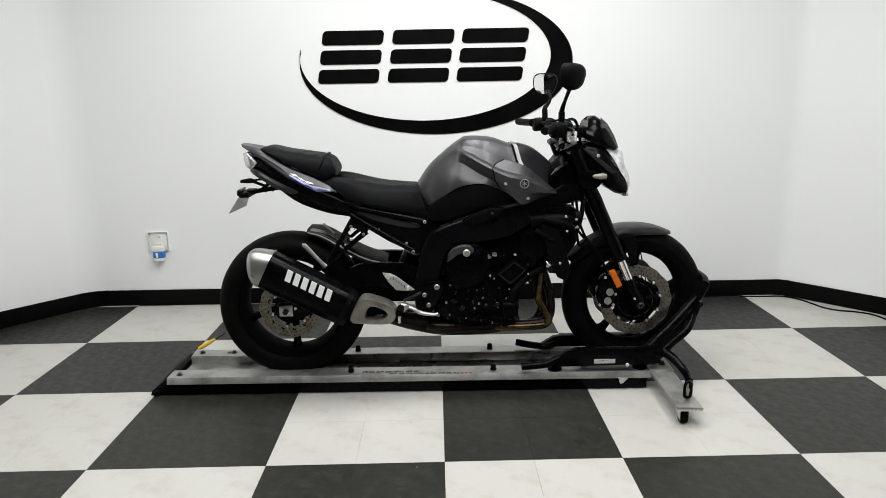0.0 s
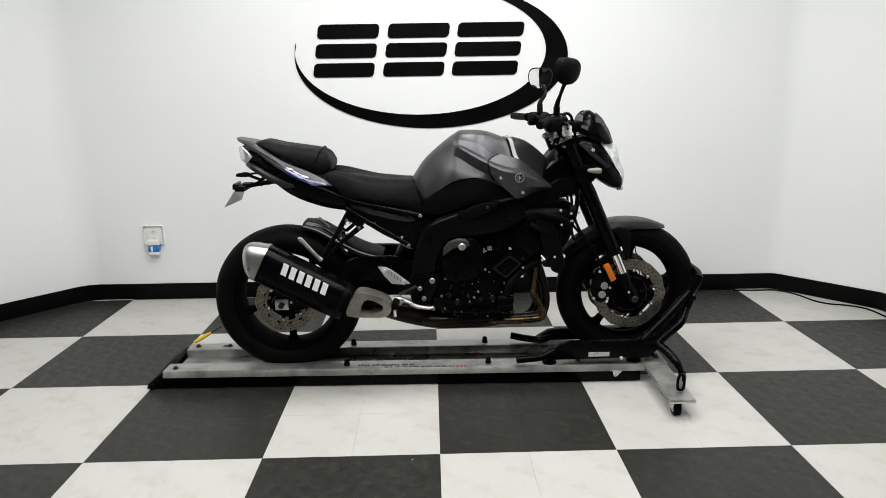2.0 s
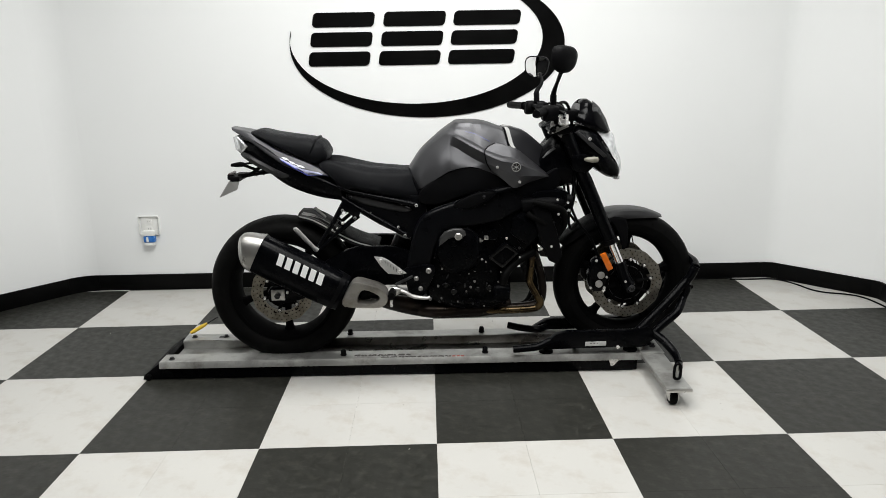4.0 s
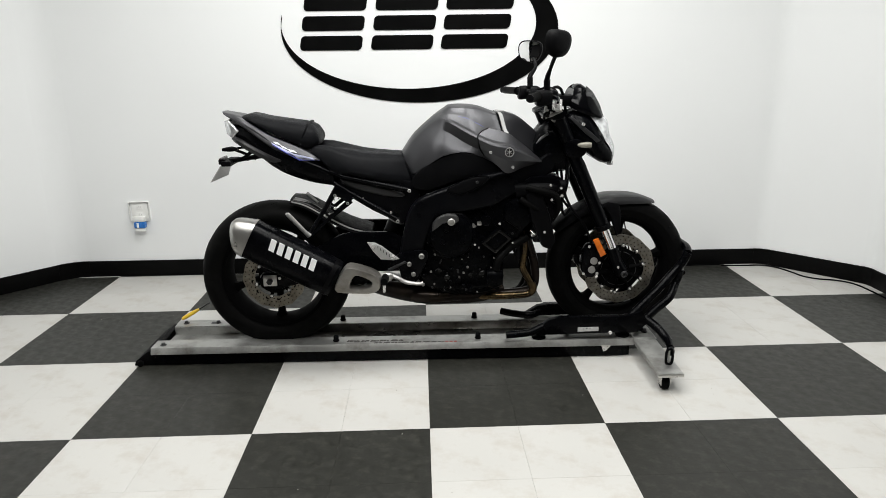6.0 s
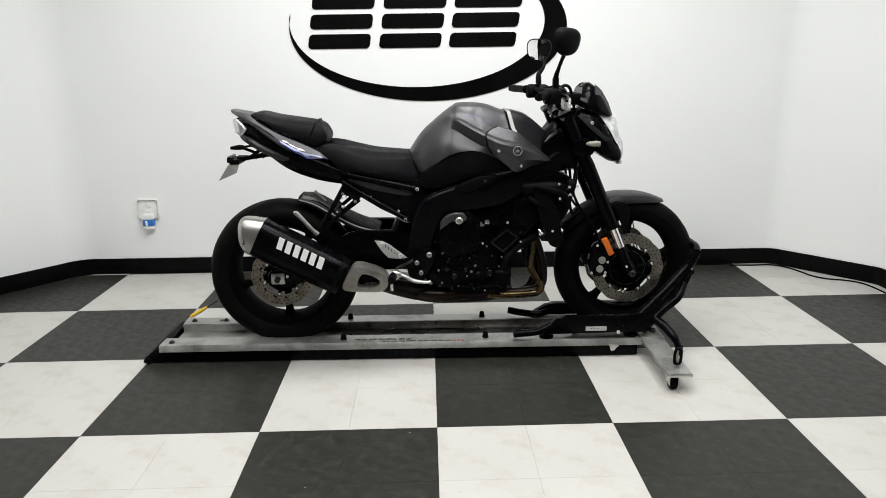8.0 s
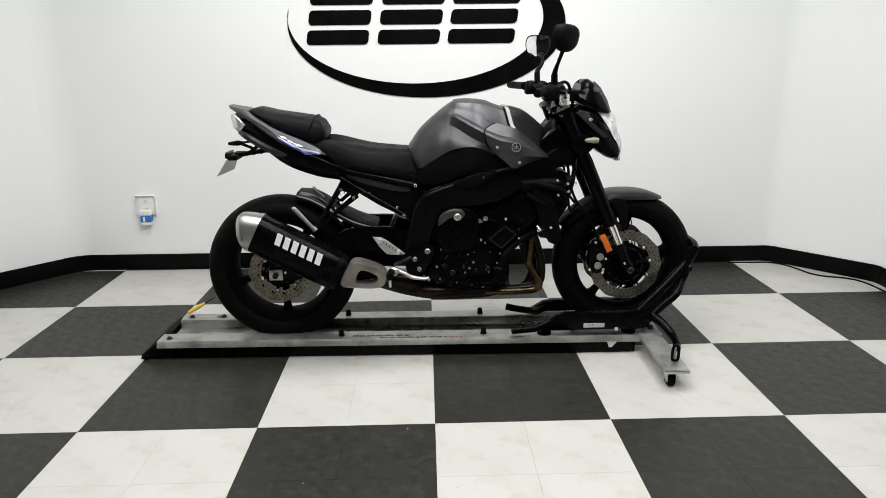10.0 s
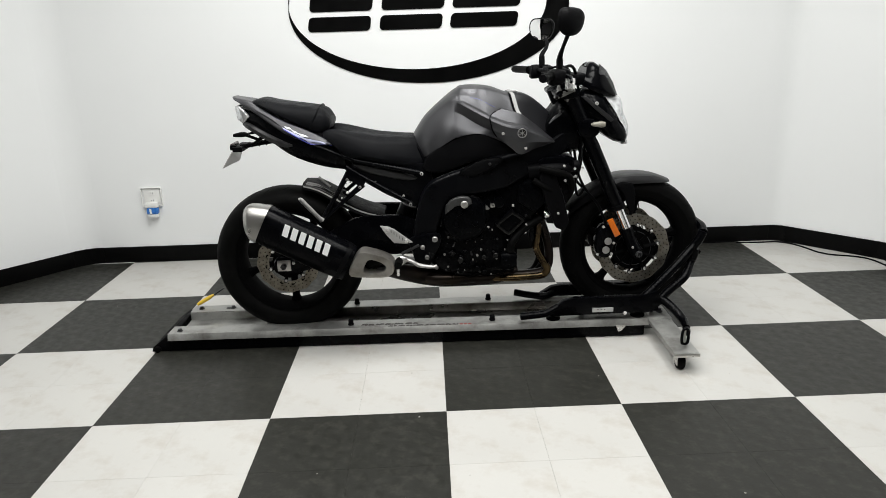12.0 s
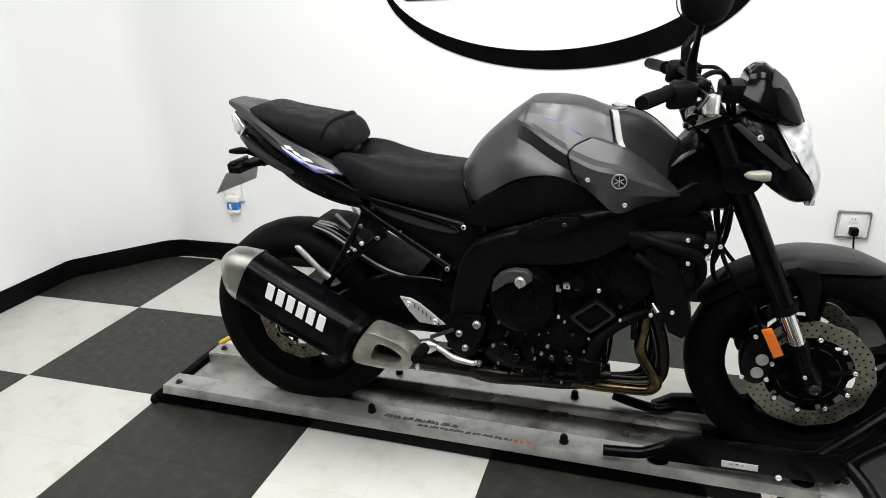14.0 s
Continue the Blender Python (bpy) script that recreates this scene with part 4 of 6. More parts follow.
# headlight cowl
cowl = skin([
    [(0.560, 0.00, 0.985), (0.565, 0.060, 0.985), (0.575, 0.085, 0.955), (0.585, 0.080, 0.905), (0.590, 0.00, 0.895)],
    [(0.600, 0.00, 1.020), (0.605, 0.075, 1.018), (0.615, 0.110, 0.965), (0.625, 0.100, 0.890), (0.630, 0.00, 0.880)],
    [(0.660, 0.00, 1.004), (0.660, 0.080, 1.000), (0.668, 0.118, 0.945), (0.680, 0.110, 0.850), (0.690, 0.00, 0.835)],
    [(0.690, 0.00, 0.965), (0.690, 0.085, 0.960), (0.705, 0.112, 0.910), (0.722, 0.100, 0.825), (0.728, 0.00, 0.812)],
    [(0.735, 0.00, 0.885), (0.738, 0.070, 0.884), (0.750, 0.092, 0.868), (0.760, 0.080, 0.822), (0.760, 0.00, 0.808)],
    [(0.762, 0.00, 0.884), (0.764, 0.050, 0.882), (0.772, 0.066, 0.862), (0.774, 0.058, 0.828), (0.772, 0.00, 0.815)],
])
lampbody = part("headlight_cowl", cowl, BLACK, bike, "black headlight cowl")
lens = skin([
    [(0.660, 0.00, 1.012), (0.662, 0.060, 1.010), (0.676, 0.098, 0.988), (0.694, 0.108, 0.962)],
    [(0.746, 0.00, 0.994), (0.736, 0.060, 0.988), (0.722, 0.095, 0.950), (0.716, 0.104, 0.930)],
    [(0.766, 0.00, 0.930), (0.758, 0.055, 0.927), (0.742, 0.088, 0.912), (0.732, 0.097, 0.902)],
    [(0.784, 0.00, 0.888), (0.778, 0.048, 0.886), (0.764, 0.078, 0.880), (0.752, 0.088, 0.876)],
    [(0.787, 0.00, 0.850), (0.783, 0.045, 0.849), (0.774, 0.070, 0.846), (0.766, 0.078, 0.842)],
    [(0.780, 0.00, 0.806), (0.777, 0.042, 0.806), (0.769, 0.062, 0.806), (0.763, 0.070, 0.806)],
], 5, 4)
part("headlight_lens", lens, SILVERLENS, lampbody, "clear faceted headlight lens")
part("running_light", box(0.755, 0.778, YB - 0.055, YB + 0.055, 0.800, 0.818, 0.005), SILVERLENS, lampbody)
screen = skin([
    [(0.690, 0.00, 1.000), (0.680, 0.080, 0.998), (0.620, 0.098, 1.020), (0.585, 0.090, 1.040)],
    [(0.738, 0.00, 0.990), (0.715, 0.075, 1.000), (0.640, 0.100, 1.032), (0.588, 0.090, 1.060)],
    [(0.706, 0.00, 1.050), (0.692, 0.065, 1.054), (0.645, 0.085, 1.068), (0.595, 0.080, 1.080)],
    [(0.670, 0.00, 1.102), (0.662, 0.050, 1.103), (0.632, 0.068, 1.105), (0.602, 0.062, 1.105)],
    [(0.640, 0.00, 1.126), (0.636, 0.030, 1.126), (0.622, 0.040, 1.124), (0.612, 0.035, 1.120)],
], 5, 3)
part("fly_screen", screen, SMOKE, bike, "smoked fly screen over the headlight")
for m in (0, 1):
    bm = panel([(0.700, 1.010), (0.735, 0.992), (0.712, 1.045), (0.680, 1.096), (0.650, 1.120), (0.648, 1.085), (0.662, 1.045)], lambda x, z: YB - 0.088 + 0.55 * max(x - 0.650, 0) + 0.25 * max(z - 1.04, 0), 0.004, 0.002)
    part("screen_edge", mirrored(bm) if m else bm, GREYSMOKE, bike)
    bm = plate([(0.574, 1.000), (0.588, 1.004), (0.648, 0.956), (0.705, 0.908), (0.690, 0.900), (0.634, 0.944)], YB - 0.124, YB - 0.100, 0.003)
    part("cowl_rib", mirrored(bm) if m else bm, DARKGREY, lampbody)
    bm = bolt((0.632, YB - 0.121, 0.974), 0.0070, 0.010)
    part("cowl_bolt", mirrored(bm) if m else bm, SILVERBOLT, lampbody)
    bm = oval_loft([((0.602, 0.899), (0.602, 0.897), 0.003), ((0.612, 0.906), (0.612, 0.890), 0.012), ((0.640, 0.909), (0.640, 0.886), 0.015), ((0.656, 0.907), (0.656, 0.888), 0.012)], YB - 0.165, 3.0, 16)
    sig = part("turn_signal", mirrored(bm) if m else bm, CREAMLENS, bike, "small clear turn signal")
    bm = rod((0.645, YB - 0.155, 0.897), (0.655, YB - 0.09, 0.905), 0.008)
    part("signal_stalk", mirrored(bm) if m else bm, PLASTIC, bike)
part("dash", box(0.545, 0.610, YB - 0.070, YB + 0.070, 1.040, 1.085, 0.012), PLASTIC, bike, "black instrument pod")
part("cable_loop", tube([(0.470, YB - 0.18, 1.08), (0.505, YB - 0.14, 1.115), (0.545, YB - 0.08, 1.110), (0.570, YB - 0.04, 1.06), (0.585, YB - 0.03, 0.98)], 0.006, 8), PLASTIC, bike)
part("cable_loop", tube([(0.470, YB + 0.18, 1.08), (0.515, YB + 0.12, 1.105), (0.555, YB + 0.05, 1.095), (0.575, YB + 0.02, 1.00)], 0.005, 8), PLASTIC, bike)
part("wire_loom", tube([(0.585, YB - 0.09, 0.86), (0.580, YB - 0.085, 0.76), (0.565, YB - 0.08, 0.66), (0.580, YB - 0.075, 0.60), (0.610, YB - 0.07, 0.63)], 0.006, 8), PLASTIC, bike)
part("wire_loom", tube([(0.60, YB - 0.03, 0.86), (0.598, YB - 0.02, 0.72), (0.575, YB, 0.62)], 0.007, 8), PLASTIC, bike)

part("steering_shroud", skin([
    [(0.430, 0.0, 0.900), (0.430, 0.050, 0.898), (0.432, 0.078, 0.870), (0.440, 0.070, 0.800), (0.44, 0.0, 0.79)],
    [(0.470, 0.0, 0.950), (0.470, 0.055, 0.948), (0.472, 0.090, 0.900), (0.480, 0.080, 0.790), (0.48, 0.0, 0.78)],
    [(0.505, 0.0, 0.985), (0.505, 0.060, 0.982), (0.510, 0.095, 0.920), (0.530, 0.085, 0.790), (0.53, 0.0, 0.78)],
    [(0.555, 0.0, 0.985), (0.555, 0.060, 0.980), (0.565, 0.092, 0.920), (0.590, 0.080, 0.800), (0.59, 0.0, 0.79)],
    [(0.590, 0.0, 0.960), (0.590, 0.050, 0.955), (0.600, 0.075, 0.910), (0.610, 0.060, 0.840), (0.61, 0.0, 0.83)],
], 4, 3), BLACK, bike, "black shroud round the steering head")
for m in (0, 1):
    bm = tube([(0.448, YB - 0.118, 0.902), (0.470, YB - 0.112, 0.922), (0.498, YB - 0.100, 0.938)], [0.002, 0.007, 0.005], 8, flat=0.5)
    part("shroud_blade", mirrored(bm) if m else bm, DARKGREY, bike)

# handlebar, grips, controls and mirrors
bar = [(0.382, YB - 0.370, 1.090), (0.423, YB - 0.26, 1.090), (0.482, YB - 0.14, 1.088), (0.514, YB - 0.06, 1.070), (0.516, YB, 1.068), (0.514, YB + 0.06, 1.070), (0.482, YB + 0.14, 1.088), (0.423, YB + 0.26, 1.090), (0.382, YB + 0.370, 1.090)]
part("handlebar", tube(bar, 0.011, 12), BLACK, bike)
for s in (-1, 1):
    g0, g1 = Vector((0.378, YB + s * 0.380, 1.090)), Vector((0.424, YB + s * 0.255, 1.090))
    grip = part("grip", tube([g0, g0.lerp(g1, 0.08), g0.lerp(g1, 0.95), g1], [0.0125, 0.0158, 0.0152, 0.018], 16, curved=False), RUBBER, bike, "black rubber handlebar grip")
    part("bar_end", rod(g0 + (g0 - g1) * 0.07, g0, 0.0140, 16, 0.004), PLASTIC, grip)
    part("switch_box", oval_loft([((0.427, 1.108), (0.422, 1.060), 0.026), ((0.436, 1.113), (0.431, 1.054), 0.034), ((0.462, 1.113), (0.457, 1.056), 0.034), ((0.484, 1.106), (0.479, 1.062), 0.026)], YB + s * 0.225, 3.5, 16), PLASTIC, bike)
    part("lever", tube([(0.484, YB + s * 0.20, 1.088), (0.499, YB + s * 0.26, 1.082), (0.476, YB + s * 0.38, 1.074)], [0.009, 0.008, 0.0055], 10, flat=0.7), BLACK, bike)
    part("lever_perch", oval_loft([((0.469, 1.112), (0.466, 1.070), 0.022), ((0.492, 1.114), (0.489, 1.072), 0.026), ((0.512, 1.105), (0.510, 1.078), 0.020)], YB + s * 0.175, 3.0, 14), BLACK, bike)
    sx = 0.474 if s < 0 else 0.500
    st = [(0.470, YB + s * 0.195, 1.105), (0.469, YB + s * 0.200, 1.150), (sx - 0.001, YB + s * 0.240, 1.190), (sx, YB + s * 0.310, 1.230)]
    mir = part("mirror_stem", tube(st, [0.010, 0.0105, 0.0065, 0.0075], 10), PLASTIC, bike, "black mirror stem")
    part("stem_nut", rod((0.470, YB + s * 0.195, 1.108), (0.469, YB + s * 0.199, 1.148), 0.0125, 8), PLASTIC, mir)
    c = Vector((0.478 if s < 0 else 0.484, YB + s * 0.310, 1.274 if s < 0 else 1.256))
    tx, nx = Vector((-0.824, s * 0.567, 0)), Vector((0.567, s * 0.824, 0))
    head = bmesh.new()
    rings = []
    out = rounded([(-0.057, 0.006), (-0.050, 0.036), (-0.012, 0.047), (0.040, 0.046), (0.058, 0.020), (0.050, -0.024), (0.012, -0.046), (-0.036, -0.036)], 4)
    for depth, f in ((0.0, 0.93), (0.002, 1.0), (0.014, 1.0), (0.028, 0.82), (0.036, 0.45)):
        rings.append([head.verts.new(c + tx * u * f + nx * depth + Vector((0, 0, v * f))) for u, v in out])
    for p, q in zip(rings, rings[1:]):
        for j in range(len(out)):
            head.faces.new((p[j], p[(j + 1) % len(out)], q[(j + 1) % len(out)], q[j]))
    head.faces.new(rings[0])
    head.faces.new(rings[-1])
    part("mirror_shell", head, PLASTIC, mir, "black rounded mirror shell")
    gl = bmesh.new()
    tip = gl.verts.new(c - nx * 0.0042)
    rings = [[gl.verts.new(c + tx * u * f - nx * d + Vector((0, 0, v * f))) for u, v in out] for f, d in ((0.30, 0.0038), (0.60, 0.0026), (0.90, 0.0004), (0.90, -0.0006))]
    for j in range(len(out)):
        k = (j + 1) % len(out)
        gl.faces.new((tip, rings[0][j], rings[0][k]))
        for p, q in zip(rings, rings[1:]):
            gl.faces.new((p[j], q[j], q[k], p[k]))
    gl.faces.new(rings[-1])
    part("mirror_glass", gl, MIRROR, mir, "slightly domed mirror glass")

# fuel tank: top line, two soft ridges, sharp shoulder crease, hollow flank and lower edge
def row(x, half, shift=()):
    return [(x + (shift[k] if k < len(shift) else 0), w, z) for k, (w, z) in enumerate(half)]


TANK = [
    row(-0.086, [(0, 0.866), (0.022, 0.865), (0.034, 0.863), (0.040, 0.861), (0.045, 0.860), (0.049, 0.858), (0.053, 0.857), (0.057, 0.855), (0.062, 0.852), (0.076, 0.840), (0.086, 0.820), (0.092, 0.800), (0.092, 0.782), (0.05, 0.775)], (0, 0, 0, 0, 0, 0.001, 0.001, 0.001, 0.002, 0.004, 0.012, 0.022, 0.032, 0.03)),
    row(-0.038, [(0, 0.930), (0.030, 0.929), (0.045, 0.927), (0.052, 0.925), (0.057, 0.923), (0.061, 0.9215), (0.065, 0.920), (0.070, 0.917), (0.075, 0.914), (0.094, 0.894), (0.111, 0.863), (0.121, 0.830), (0.121, 0.798), (0.07, 0.79)], (0, 0, 0, 0, 0, 0, 0, 0, 0, 0.001, 0.005, 0.010, 0.014, 0.01)),
    row(0.030, [(0, 0.992), (0.032, 0.991), (0.048, 0.989), (0.056, 0.987), (0.062, 0.985), (0.067, 0.983), (0.072, 0.981), (0.078, 0.978), (0.083, 0.974), (0.105, 0.950), (0.126, 0.915), (0.142, 0.876), (0.148, 0.836), (0.09, 0.83)]),
    row(0.070, [(0, 1.023), (0.038, 1.022), (0.057, 1.019), (0.066, 1.016), (0.076, 1.014), (0.084, 1.011), (0.092, 1.007), (0.101, 1.002), (0.105, 0.996), (0.116, 0.962), (0.134, 0.922), (0.148, 0.888), (0.152, 0.860), (0.10, 0.85)]),
    row(0.090, [(0, 1.036), (0.043, 1.033), (0.063, 1.028), (0.072, 1.021), (0.084, 1.017), (0.093, 1.012), (0.102, 1.005), (0.113, 0.999), (0.117, 0.992), (0.116, 0.955), (0.133, 0.918), (0.147, 0.890), (0.151, 0.866), (0.105, 0.856)]),
    row(0.110, [(0, 1.046), (0.048, 1.042), (0.068, 1.035), (0.078, 1.025), (0.092, 1.019), (0.101, 1.012), (0.112, 1.000), (0.127, 0.993), (0.131, 0.985), (0.117, 0.945), (0.131, 0.915), (0.145, 0.893), (0.150, 0.872), (0.11, 0.862)]),
    row(0.170, [(0, 1.049), (0.052, 1.044), (0.076, 1.036), (0.090, 1.019), (0.106, 1.009), (0.116, 1.000), (0.135, 0.970), (0.154, 0.961), (0.159, 0.952), (0.130, 0.908), (0.136, 0.898), (0.143, 0.888), (0.148, 0.876), (0.12, 0.872)]),
    row(0.225, [(0, 1.043), (0.048, 1.038), (0.068, 1.029), (0.090, 1.003), (0.107, 0.985), (0.118, 0.975), (0.147, 0.943), (0.168, 0.934), (0.172, 0.925), (0.140, 0.885), (0.141, 0.877), (0.142, 0.868), (0.142, 0.858), (0.12, 0.85)]),
    row(0.290, [(0, 1.023), (0.046, 1.018), (0.063, 1.009), (0.080, 0.984), (0.097, 0.960), (0.108, 0.948), (0.134, 0.914), (0.152, 0.907), (0.154, 0.898), (0.146, 0.88), (0.146, 0.87), (0.146, 0.85), (0.146, 0.83), (0.10, 0.82)]),
    row(0.338, [(0, 1.020), (0.044, 1.015), (0.060, 1.005), (0.075, 0.978), (0.090, 0.948), (0.100, 0.936), (0.120, 0.900), (0.133, 0.893), (0.135, 0.885), (0.130, 0.87), (0.130, 0.86), (0.130, 0.84), (0.130, 0.825), (0.09, 0.815)]),
    row(0.395, [(0, 0.997), (0.038, 0.992), (0.052, 0.984), (0.063, 0.960), (0.077, 0.925), (0.084, 0.912), (0.098, 0.875), (0.106, 0.866), (0.108, 0.858), (0.105, 0.85), (0.105, 0.845), (0.105, 0.83), (0.105, 0.82), (0.08, 0.81)]),
    row(0.475, [(0, 0.928), (0.030, 0.925), (0.042, 0.918), (0.048, 0.906), (0.056, 0.885), (0.061, 0.872), (0.066, 0.855), (0.070, 0.845), (0.072, 0.840), (0.072, 0.835), (0.072, 0.83), (0.072, 0.825), (0.072, 0.82), (0.06, 0.81)]),
]
for half, lift in zip(TANK, (0.005, 0.008, 0.007, 0.006, 0.007, 0.007, 0.005, 0.003)):
    half[:] = [(x, w, z + lift * max(1 - k / 9, 0)) for k, (x, w, z) in enumerate(half)]
tank = part("fuel_tank", skin(TANK, 6, 1), GREY, bike, "matt graphite fuel tank with creased shoulders")
tank.data.set_sharp_from_angle(angle=radians(26))
crease = tank.data.attributes.get("sharp_edge")
for e in tank.data.edges:
    d = tank.data.vertices[e.vertices[1]].co - tank.data.vertices[e.vertices[0]].co
    if crease is not None and abs(d.x) < 0.5 * d.length:
        crease.data[e.index].value = False
part("filler_cap", turned([(0.004, 0.004), (0.036, 0.004), (0.042, 0.001), (0.043, -0.006)], (0.190, YB, 1.0410), "z", 32), DARKMETAL, tank)


def flank(rows, thick, along=5):
    """A moulded panel on the near side over rows of (x, half width, z), with a thickness towards the centre plane."""
    own = bmesh.new()
    cols = [smooth_line([Vector(r[k]) for r in rows], along) for k in range(len(rows[0]))]
    rings = []
    for i in range(len(cols[0])):
        out = [c[i] for c in cols]
        ring = [(p.x, YB - p.y, p.z) for p in out]
        ring += [(p.x, YB - p.y + thick, p.z) for p in reversed(out)]
        rings.append([own.verts.new(p) for p in ring])
    n = len(rings[0])
    for a, b in zip(rings, rings[1:]):
        for j in range(n):
            own.faces.new((a[j], a[(j + 1) % n], b[(j + 1) % n], b[j]))
    own.faces.new(rings[0])
    own.faces.new(rings[-1])
    return own


INSERT = [(0.093, 0.738), (0.172, 0.777), (0.240, 0.785), (0.252, 0.774), (0.214, 0.744), (0.150, 0.717), (0.106, 0.722)]
COVER = [
    [(0.258, 0.126, 0.967), (0.230, 0.145, 0.956), (0.216, 0.158, 0.945), (0.212, 0.175, 0.938), (0.213, 0.179, 0.929), (0.221, 0.172, 0.892), (0.238, 0.160, 0.864)],
    [(0.302, 0.132, 0.955), (0.288, 0.148, 0.937), (0.276, 0.162, 0.922), (0.272, 0.183, 0.914), (0.272, 0.188, 0.904), (0.283, 0.187, 0.866), (0.290, 0.168, 0.822)],
    [(0.347, 0.128, 0.937), (0.341, 0.144, 0.920), (0.334, 0.158, 0.908), (0.332, 0.179, 0.901), (0.332, 0.185, 0.891), (0.335, 0.187, 0.845), (0.331, 0.164, 0.792)],
    [(0.397, 0.112, 0.899), (0.401, 0.122, 0.888), (0.406, 0.134, 0.876), (0.408, 0.151, 0.869), (0.407, 0.157, 0.860), (0.405, 0.159, 0.838), (0.395, 0.142, 0.811)],
    [(0.455, 0.090, 0.850), (0.462, 0.095, 0.845), (0.472, 0.103, 0.834), (0.475, 0.109, 0.831), (0.474, 0.112, 0.828), (0.470, 0.113, 0.826), (0.460, 0.110, 0.822)],
]
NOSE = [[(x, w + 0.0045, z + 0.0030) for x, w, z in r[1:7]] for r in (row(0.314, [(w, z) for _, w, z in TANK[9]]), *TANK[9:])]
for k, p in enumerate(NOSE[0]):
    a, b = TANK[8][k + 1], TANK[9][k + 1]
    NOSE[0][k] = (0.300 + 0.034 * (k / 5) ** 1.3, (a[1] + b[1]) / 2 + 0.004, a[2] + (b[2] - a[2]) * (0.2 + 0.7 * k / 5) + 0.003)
for m in (0, 1):
    bm = flank(COVER, 0.030)
    cov = part("tank_cover", mirrored(bm) if m else bm, GREY, tank, "matt graphite side cover with round badge")
    cov.data.set_sharp_from_angle(angle=radians(22))
    seam = [(x - 0.001, YB - w - 0.0005, z) for x, w, z in COVER[0]]
    bm = tube(seam, 0.0022, 6)
    part("cover_seam", mirrored(bm) if m else bm, BLACK, tank)
    by = YB - 0.1870
    bm = turned([(0.0175, 0.006), (0.0175, -0.0010), (0.0145, -0.0015), (0.0140, 0.0005), (0.002, 0.0005)], (0.333, by, 0.878), "y", 28)
    part("badge", mirrored(bm) if m else bm, BADGE, cov, "round dark badge with pale rim")
    ring_o, ring_i = arc_pts(0.333, 0.878, 0.0182, 0, 345, 23), arc_pts(0.333, 0.878, 0.0155, 0, 345, 23)
    bm = ring_plate(ring_o, ring_i, by - 0.0035, by + 0.003, 0, 40)
    part("badge_rim", mirrored(bm) if m else bm, TRIMGREY, cov)
    for k in range(3):
        ca, sa = math.cos(math.pi * k / 3 + 0.52), math.sin(math.pi * k / 3 + 0.52)
        bm = rod((0.333 - 0.013 * ca, by - 0.001, 0.878 - 0.013 * sa), (0.333 + 0.013 * ca, by - 0.001, 0.878 + 0.013 * sa), 0.0012, 6)
        part("badge_bar", mirrored(bm) if m else bm, TRIMGREY, cov)
    for px, pz, w in ((0.260, 0.878, 0.183), (0.348, 0.818, 0.1775)):
        bm = bolt((px, YB - w, pz), 0.006, 0.004)
        part("cover_bolt", mirrored(bm) if m else bm, SILVERBOLT, cov)
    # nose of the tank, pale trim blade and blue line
    # shell over the front of the tank in a darker tone
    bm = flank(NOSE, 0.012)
    part("tank_nose", mirrored(bm) if m else bm, TANKNOSE, tank, "nose of the tank, darker than the rest")
    edge = [(x + 0.003, YB - w - 0.001, z + 0.001) for x, w, z in NOSE[0]]
    blade = flank([[(x - 0.003, YB - y + 0.0005, z + 0.001), (x + 0.004, YB - y + 0.0035, z + 0.001), (x + 0.012, YB - y + 0.002, z)] for x, y, z in edge[:5]], 0.006)
    tube([edge[0], (0.316, YB - 0.030, 1.0205), (0.334, YB - 0.014, 1.0215)], [0.007, 0.006, 0.002], 8, flat=0.6, bm=blade)
    part("trim_blade", mirrored(blade) if m else blade, TRIMGREY, tank, "pale silver trim blade")
    bm = tube([(p[0] - 0.0075, p[1] + 0.002, p[2] - 0.001) for p in edge], 0.0025, 6)
    part("trim_shadow_gap", mirrored(bm) if m else bm, BLACK, tank)
    bm = tube([(0.140, YB - 0.1080, 1.0120), (0.170, YB - 0.1125, 1.0050), (0.200, YB - 0.1150, 0.991), (0.238, YB - 0.1185, 0.971)], [0.0008, 0.0022, 0.0022, 0.001], 8, flat=0.5)
    part("blue_line", mirrored(bm) if m else bm, DIMBLUE, tank, "thin blue line")
    bm = plate(rounded([(-0.046, 0.774), (-0.010, 0.812), (0.056, 0.850), (0.110, 0.872), (0.164, 0.874), (0.234, 0.856), (0.300, 0.815), (0.335, 0.785), (0.255, 0.772), (0.187, 0.775), (0.110, 0.757), (0.022, 0.728), (-0.046, 0.738)], 2), YB - 0.146, YB - 0.06, 0.008)
    part("knee_panel", mirrored(bm) if m else bm, PLASTIC, bike, "black knee panel under the tank")
    # main frame
    bm = plate(rounded([(-0.031, 0.690), (0.039, 0.722), (0.106, 0.743), (0.201, 0.780), (0.310, 0.800), (0.450, 0.830), (0.520, 0.870), (0.535, 0.800), (0.440, 0.735), (0.330, 0.690), (0.270, 0.664), (0.170, 0.645), (0.060, 0.628), (0.012, 0.560), (-0.018, 0.450), (-0.050, 0.350), (-0.100, 0.370), (-0.107, 0.460), (-0.081, 0.584), (-0.065, 0.640)], 2), YB - 0.180, YB - 0.120, 0.014, segments=3)
    for v in bm.verts:
        v.co.y += 0.34 * max(v.co.x - 0.27, 0)
    fr = part("main_frame", mirrored(bm) if m else bm, FRAMEBLACK, bike, "black cast aluminium frame spar")
    bm = panel(rounded(INSERT, 3), lambda x, z: YB - 0.1815, 0.003, 0.003)
    part("frame_insert", mirrored(bm) if m else bm, PLASTIC, fr)
